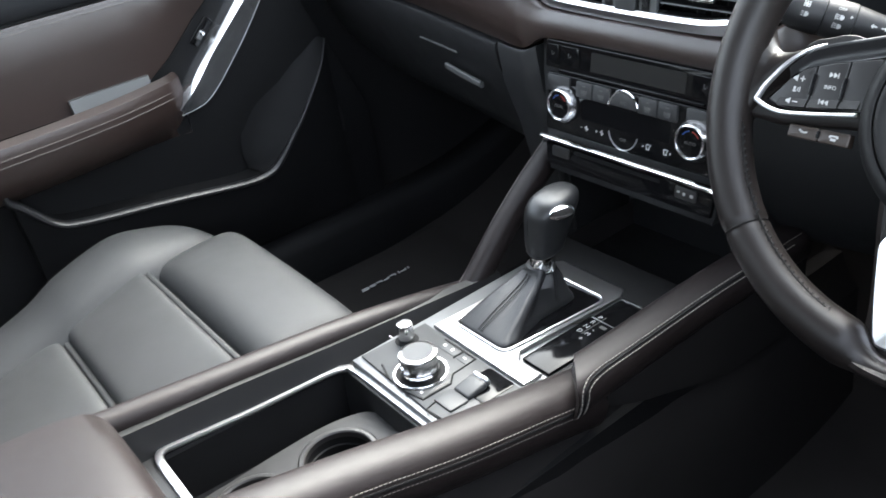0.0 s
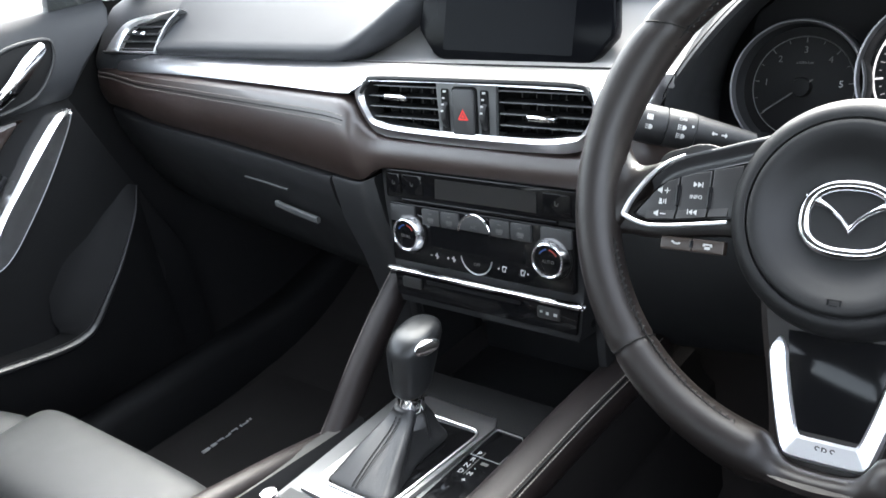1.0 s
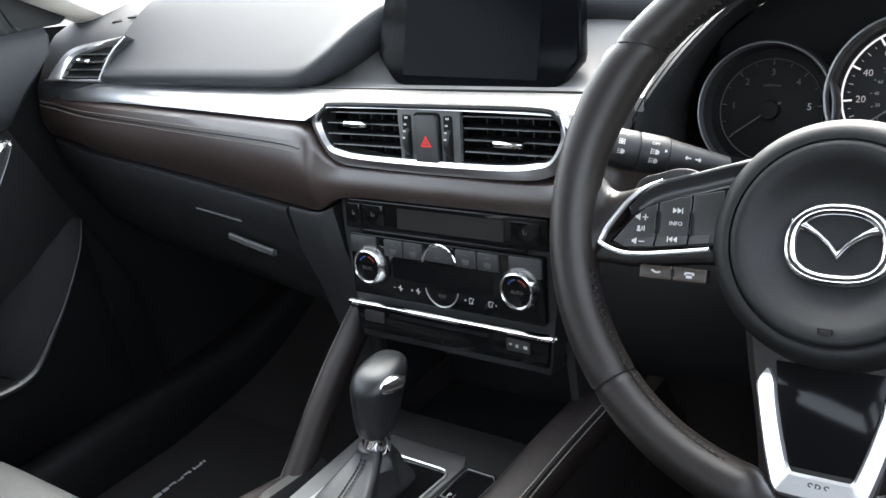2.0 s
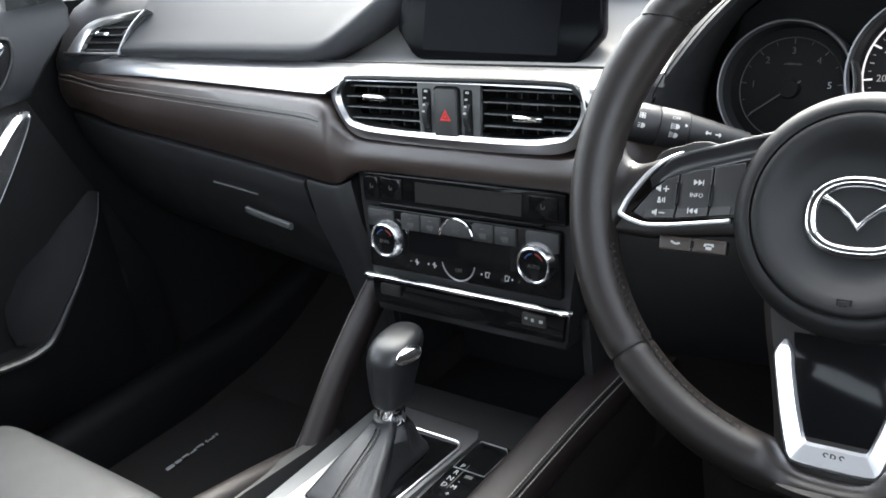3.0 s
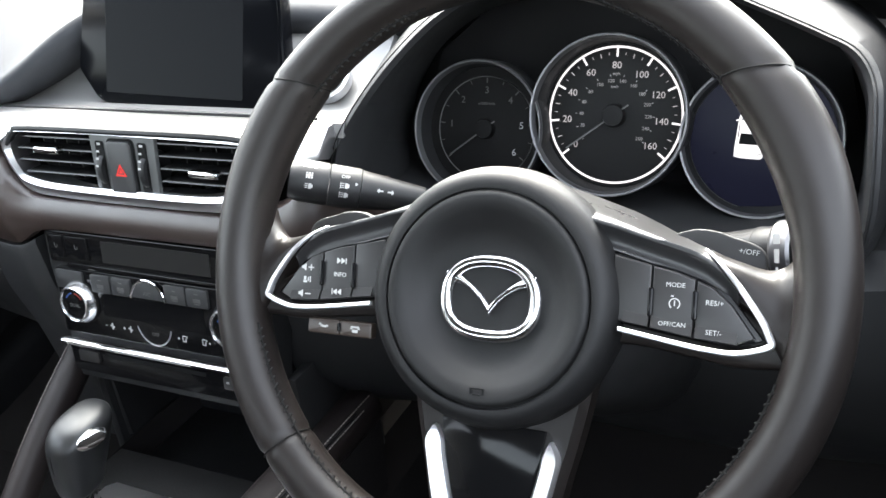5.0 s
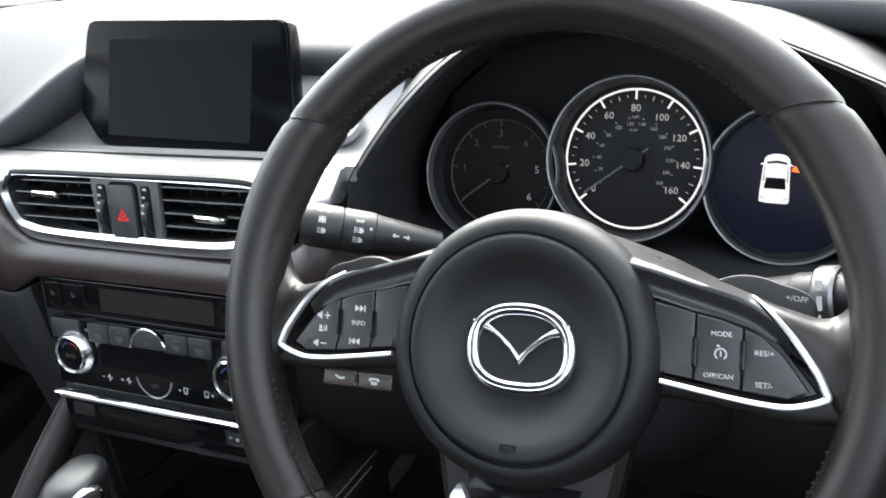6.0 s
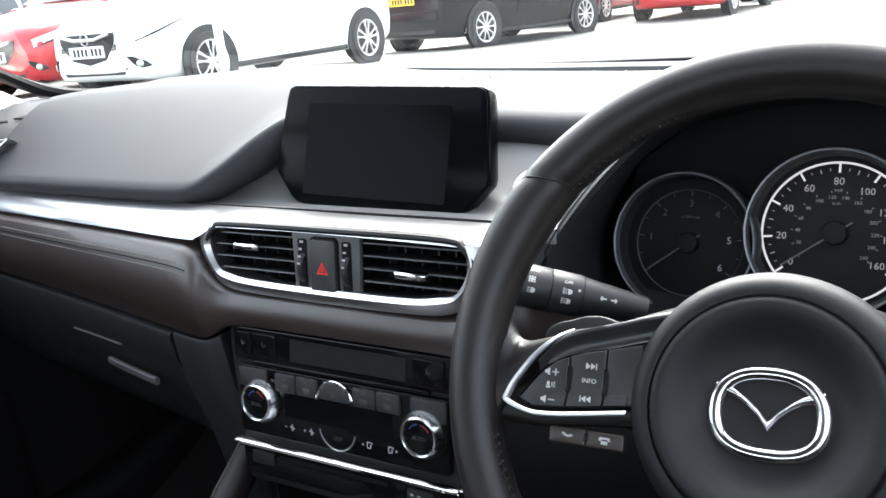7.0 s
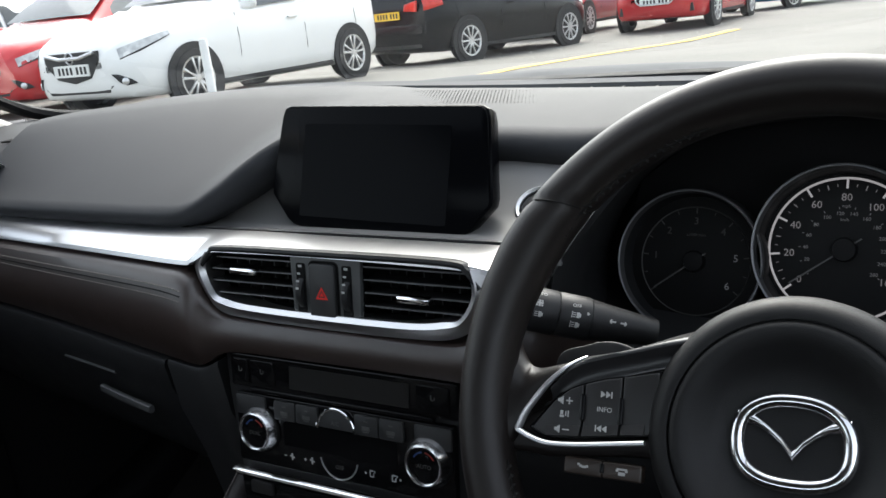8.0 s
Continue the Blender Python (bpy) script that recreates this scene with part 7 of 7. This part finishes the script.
part("mirror_seam", sweep([(-0.7135, y, z) for y, z in ((0.777, 1.026), (0.765, 1.06), (0.768, 1.10))], ring(0.0012, 0.0012, 6)), RUBBER, door)
part("brown_panel", loft([[(-0.715, y, z0), (-0.703, y, z0), (-0.699, y, z0 - min(0.012, 0.3 * (z0 - z1))), (-0.700, y, (z0 + z1) / 2), (-0.706, y, z1), (-0.715, y, z1)] for y, z0, z1 in [(-0.3, 0.895, 0.755), (0.1, 0.896, 0.756), (0.35, 0.896, 0.757), (0.468, 0.895, 0.758), (0.520, 0.8945, 0.794), (0.576, 0.8935, 0.842), (0.634, 0.892, 0.884), (0.645, 0.8915, 0.8905)]]), LEATHER, door, "dark brown leather insert")
part("insert_edge", sweep([(-0.7045, y, z) for y, z in ((0.465, 0.757), (0.520, 0.793), (0.576, 0.841), (0.636, 0.885))], ring(0.0012, 0.0012, 6), up=(1, 0, 0)), RUBBER, door)
stitches([(-0.6975, y, 0.893) for y in np.linspace(-0.1, 0.61, 40)], 0.0045, 0.003, 0.0008, THREAD, door)
stitches([(-0.6975, y, 0.887) for y in np.linspace(-0.1, 0.61, 40)], 0.0045, 0.003, 0.0008, THREAD, door)
# armrest
arm = part("armrest", loft([[(x, y, z) for x, z in ((-0.71, zt - 0.030), (x0 - 0.030, zt - 0.024), (x0 - 0.012, zt), (x0 + 0.004, zt - 0.006), (x0 + 0.008, zt - 0.022), (x0 - 0.002, zt - 0.06), (x0 - 0.03, zt - 0.09), (-0.71, zt - 0.10))] for y, x0, zt in
                            curve([(-0.3, -0.635, 0.775), (0.05, -0.635, 0.773), (0.25, -0.640, 0.771), (0.38, -0.650, 0.771), (0.45, -0.662, 0.772), (0.495, -0.678, 0.772), (0.52, -0.700, 0.770)], 30)]), LEATHER, door, "dark brown leather armrest")
_ar = curve([(-0.3, -0.635, 0.775), (0.05, -0.635, 0.773), (0.25, -0.640, 0.771), (0.38, -0.650, 0.771), (0.45, -0.662, 0.772), (0.495, -0.678, 0.772)], 40)
stitches([(x + 0.0085, y, z - 0.020) for y, x, z in _ar], 0.0045, 0.003, 0.0009, THREAD, door)
stitches([(x + 0.0082, y, z - 0.029) for y, x, z in _ar], 0.0045, 0.003, 0.0009, THREAD, door)
part("pull_cup", loft([[(-0.708, y, 0.779), (-0.698, y, 0.779), (-0.690, y, 0.752), (-0.708, y, 0.745)] for y in (0.36, 0.478)]), GREYPLASTIC, door, "grey lined pull cup")
# chrome pull handle slanting up to the front
PA = curve([(-0.694, 0.4955, 0.7041), (-0.68, 0.5229, 0.7419), (-0.68, 0.5454, 0.7675), (-0.68, 0.5686, 0.7899), (-0.68, 0.5973, 0.8163), (-0.68, 0.6256, 0.8432), (-0.68, 0.6495, 0.8639), (-0.68, 0.6693, 0.8797), (-0.68, 0.6853, 0.8888), (-0.694, 0.7131, 0.8872)], 40)
PM = curve([(-0.694, 0.4955, 0.7041), (-0.676, 0.5149, 0.7293), (-0.676, 0.5397, 0.7499), (-0.676, 0.5714, 0.783), (-0.676, 0.5975, 0.8063), (-0.676, 0.6224, 0.8279), (-0.676, 0.6486, 0.8503), (-0.676, 0.6705, 0.8694), (-0.676, 0.6867, 0.8816), (-0.694, 0.7126, 0.8857)], 40)
PB = curve([(-0.694, 0.4955, 0.7041), (-0.699, 0.5271, 0.7052), (-0.699, 0.552, 0.7103), (-0.699, 0.5761, 0.7264), (-0.699, 0.6049, 0.753), (-0.699, 0.6338, 0.7817), (-0.699, 0.6574, 0.8073), (-0.699, 0.6792, 0.8329), (-0.699, 0.7022, 0.8615), (-0.694, 0.7122, 0.8818)], 40)
part("pull_handle", loft([[(-0.714, a[1], a[2]), a, tuple((Vector(a) + Vector(m)) / 2 + Vector((0.0005, 0, 0.0))), m, tuple((Vector(m) + Vector(b)) / 2 + Vector((-0.002, -0.001, 0.001))), b, (-0.714, b[1], b[2])] for a, m, b in zip(PA, PM, PB)]), HANDLE, door, "satin chrome pull handle", sharp=24)
part("pull_edge", sweep(PB, ring(0.0009, 0.0009, 8), up=(1, 0, 0)), GREYMETAL, door, "thin chrome edge of the handle")
MSW = Matrix(((0, 0, 1, -0.709), (1, 0, 0, 0.578), (0, 1, 0, 0.814), (0, 0, 0, 1))) @ pose(0, 0, 0, 0, 0, 42)
part("switch_plate", prism(rounded(0.046, 0.017, 0.004), MSW, 0.004, 0.001), PIANO, door)
part("window_switch", box(0.015, 0.009, 0.007, MSW @ pose(-0.006, 0, 0.005, 0, 14, 0), 0.002), GREYPLASTIC, door, "grey window switch")
part("switch_mark", box(0.004, 0.008, 0.001, MSW @ pose(-0.002, 0, 0.0088, 0, 14, 0), 0.0003), CHROME, door)
# inner release handle
MD = Matrix(((0, 0, 1, -0.688), (1, 0, 0, 0.655), (0, 1, 0, 0.955), (0, 0, 0, 1)))
part("handle_bowl", prism(curve([(-0.075, -0.025), (-0.06, 0.01), (-0.01, 0.033), (0.045, 0.034), (0.056, 0.022), (0.045, -0.005), (0.01, -0.036), (-0.045, -0.045), (-0.07, -0.040), (-0.075, -0.025)], 40)[:-1], MD, 0.004, 0.0015), DEEP, door, "dark handle bowl")
part("handle_rim", sweep([MD @ Vector((x, y, 0.004)) for x, y in curve([(-0.075, -0.025), (-0.06, 0.01), (-0.01, 0.033), (0.045, 0.034), (0.056, 0.022), (0.045, -0.005), (0.01, -0.036), (-0.045, -0.045), (-0.07, -0.040), (-0.075, -0.025)], 40)[:-1]], ring(0.003, 0.003, 8), up=(1, 0, 0), closed=True), BLACK, door)
part("release_handle", sweep([MD @ Vector(p) for p in curve([(-0.055, -0.035, 0.008), (-0.02, -0.015, 0.014), (0.015, 0.012, 0.014), (0.042, 0.026, 0.008)], 16)], ring(0.011, 0.005, 12), up=(1, 0, 0), scale=[0.6 + 0.4 * math.sin(math.pi * i / 15) for i in range(16)]), CHROME, door, "chrome release handle")
# door pocket: lip running along and up to the front
PL = curve([(-0.672, -0.2, 0.72), (-0.668, 0.18, 0.715), (-0.664, 0.235, 0.680), (-0.662, 0.275, 0.634), (-0.662, 0.315, 0.618), (-0.662, 0.44, 0.598), (-0.662, 0.56, 0.577), (-0.663, 0.605, 0.5765), (-0.665, 0.632, 0.588), (-0.668, 0.667, 0.6195), (-0.670, 0.6965, 0.6486), (-0.673, 0.728, 0.686), (-0.679, 0.752, 0.716), (-0.690, 0.772, 0.748)], 80)
part("pocket_lip", sweep(PL, ring(0.006, 0.009, 10), up=(1, 0, 0), scale=[float(np.interp(i, [0, 44, 52, 64, 79], [1.0, 1.0, 0.7, 0.35, 0.1])) for i in range(80)]), LIP, door, "black pocket lip")
part("pocket_front", loft([[(x, y, z), (x - 0.012, y + 0.004, z - 0.06), (-0.71, y + 0.01, 0.44), (-0.73, y + 0.01, 0.44), (-0.72, y, z)] for x, y, z in PL[12:]]), DEEP, door)
_pe = []
for k, (x, y, z) in enumerate(PL[42:]):
    u = k / 37
    wd = float(np.interp(u, [0, 0.12, 0.3, 0.55, 0.8, 1.0], [0.010, 0.035, 0.068, 0.072, 0.045, 0.005]))
    _pe.append([(x - 0.004 + (-0.7100 - (x - 0.004)) * (2 * f - f * f), y - wd * f * 0.92, z + wd * f * 0.38) for f in (0, 0.08, 0.2, 0.36, 0.55, 0.75, 1.0)])
part("pocket_end", loft(_pe, False, False), DEEP, door, "smooth hollowed end of the pocket", sharp=80)
part("speaker", lathe([(0, 0.004), (0.06, 0.006), (0.068, 0.002)], Matrix(((0, 0, 1, -0.714), (1, 0, 0, 0.72), (0, 1, 0, 0.60), (0, 0, 0, 1))), 36), BLACK, door)
_sp = ((-0.74, 0.426), (-0.705, 0.432), (-0.690, 0.430), (-0.680, 0.422), (-0.674, 0.408), (-0.670, 0.34), (-0.74, 0.34))
sill = part("sill", loft([[(x + k, y, z + d) for x, z in _sp] for y, k, d in curve([(-0.3, 0.0, 0.0), (0.3, 0.0, 0.0), (0.80, 0.0, 0.0), (0.93, 0.012, 0.008), (1.02, 0.035, 0.035), (1.12, 0.06, 0.09), (1.22, 0.08, 0.2)], 24)]), DEEP, sharp=70)
tagged(sill, "black plastic door sill cover", "sill", kind="structure")

# ---- passenger seat ----
seat = thing("passenger_seat", "black leather passenger seat with grooved cushion panels", "car seat", (-0.385, 0.2, 0.36))


def pillow(x0, x1, y0, y1, z, h, crown=0.012, nx=22, ny=22, px=6.0, py=6.0, tilt=0.0, lean=0.0):
    """A stuffed panel with rounded edges."""
    top, bot = [], []
    for j in range(ny + 1):
        v = -1 + 2 * j / ny
        v = math.copysign(abs(v) ** 0.6, v)
        rt, rb = [], []
        for i in range(nx + 1):
            u = -1 + 2 * i / nx
            u = math.copysign(abs(u) ** 0.6, u)
            e = max(0.0, (1 - abs(u) ** px)) ** 0.5 * max(0.0, (1 - abs(v) ** py)) ** 0.5
            x, y = (x0 + x1) / 2 + u * (x1 - x0) / 2, (y0 + y1) / 2 + v * (y1 - y0) / 2
            zz = z + tilt * (y - y0) + lean * (x - x0)
            rt.append((x, y, zz - h + h * e + crown * (1 - u * u) * (1 - v * v)))
            rb.append((x, y, zz - h - 0.01))
        top.append(rt)
        bot.append(rb)
    bm = bmesh.new()
    T = [[bm.verts.new(p) for p in r] for r in top]
    B = [[bm.verts.new(p) for p in r] for r in bot]
    for j in range(ny):
        for i in range(nx):
            bm.faces.new((T[j][i], T[j][i + 1], T[j + 1][i + 1], T[j + 1][i]))
            bm.faces.new((B[j][i], B[j + 1][i], B[j + 1][i + 1], B[j][i + 1]))
    edge = [(0, i) for i in range(nx)] + [(j, nx) for j in range(ny)] + [(ny, nx - i) for i in range(nx)] + [(ny - j, 0) for j in range(ny)]
    for (a, b), (c, d) in zip(edge, edge[1:] + edge[:1]):
        bm.faces.new((T[a][b], B[a][b], B[c][d], T[c][d]))
    return bm


part("base", loft([[(x, y, z) for x, z in ((-0.60, 0.38), (-0.605, zt), (-0.18, zt), (-0.175, 0.38))] for y, zt in ((-0.15, 0.44), (0.05, 0.47), (0.2, 0.51), (0.38, 0.54), (0.42, 0.54))]), DEEP, seat, "dark seat base")
part("front_panel", pillow(-0.532, -0.165, 0.338, 0.484, 0.592, 0.06, 0.010, px=9, py=5, tilt=0.06), SEAT, seat, "black leather front panel", sharp=80)
part("middle_panel", pillow(-0.535, -0.175, 0.210, 0.334, 0.558, 0.018, 0.006, px=14, py=14, tilt=0.27), SEAT, seat, "black leather middle panel", sharp=80)
part("rear_panel", pillow(-0.535, -0.18, 0.02, 0.206, 0.506, 0.018, 0.006, px=14, py=14, tilt=0.27), SEAT, seat, "black leather rear panel", sharp=80)
_bo = []
for y, x0, x1, zt in curve([(-0.15, -0.60, -0.475, 0.52), (0.05, -0.605, -0.475, 0.536), (0.18, -0.615, -0.475, 0.567), (0.24, -0.622, -0.480, 0.593), (0.32, -0.628, -0.488, 0.612), (0.37, -0.622, -0.497, 0.607), (0.42, -0.604, -0.508, 0.594), (0.452, -0.575, -0.515, 0.572)], 30):
    _bo.append([((x0 + x1) / 2 + a, y, zt - 0.062 + b + 0.10 * -a) for a, b in ring((x1 - x0) / 2, 0.062, 24, 2.7)])
part("side_bolster", loft(_bo), SEAT, seat, "raised black leather side bolster", sharp=80)
part("side_bolster", loft([[(-0.185 + (-0.475 - p[0]) * 0.22, p[1] - 0.03, p[2] - 0.045) for p in r] for r in _bo]), SEAT, seat, "black leather side bolster", sharp=80)
part("piping", sweep([(x, 0.336, 0.582) for x in np.linspace(-0.50, -0.175, 12)], ring(0.004, 0.004, 8)), SEAT, seat)
part("piping", sweep([(x, 0.208, 0.546) for x in np.linspace(-0.50, -0.175, 12)], ring(0.004, 0.004, 8)), SEAT, seat)
stitches([(p[9][0], p[9][1], p[9][2] + 0.0008) for p in _bo[3:]], 0.004, 0.0026, 0.0010, STITCH, seat)
part("backrest", loft([[((-0.385) + a, -0.17 - 0.35 * (z - 0.6) + b, z) for a, b in ring(w, 0.07, 20, 3)] for z, w in ((0.58, 0.23), (0.75, 0.25), (1.0, 0.24), (1.18, 0.20), (1.22, 0.12))]), SEAT, seat, "black leather backrest", sharp=80)

# ---- floor mat ----
mt = thing("floor_mat", "black carpet floor mat with a small metal script badge", "floor mat", (-0.42, 0.72, 0.346))
part("mat", prism(rounded(0.46, 0.52, 0.05, 5, -0.42, 0.72), Matrix.Translation((0, 0, 0.345)), 0.007, 0.002), CARPET, mt)
part("badge", joined([box(w, h if h < 0.004 else h * 0.6, 0.0015, pose(-0.5655 + dx * 0.55, 0.680 + y, 0.3535, 0, 0, 90 - 3), 0.0003) for y, w, h, dx in ((0.0, 0.012, 0.003, 0.004), (0.001, 0.012, 0.003, -0.004), (0.007, 0.003, 0.010, 0.0), (0.016, 0.009, 0.003, 0.003), (0.016, 0.009, 0.003, -0.003), (0.021, 0.003, 0.008, 0.0), (0.030, 0.010, 0.003, -0.003), (0.035, 0.003, 0.008, 0.0), (0.044, 0.010, 0.003, 0.003), (0.049, 0.003, 0.008, 0.0), (0.058, 0.010, 0.003, -0.003), (0.063, 0.003, 0.009, 0.0), (0.072, 0.003, 0.011, 0.0), (0.080, 0.010, 0.003, 0.003), (0.086, 0.003, 0.009, 0.0), (0.092, 0.003, 0.009, 0.0))]), INK, mt, "small silver script badge")
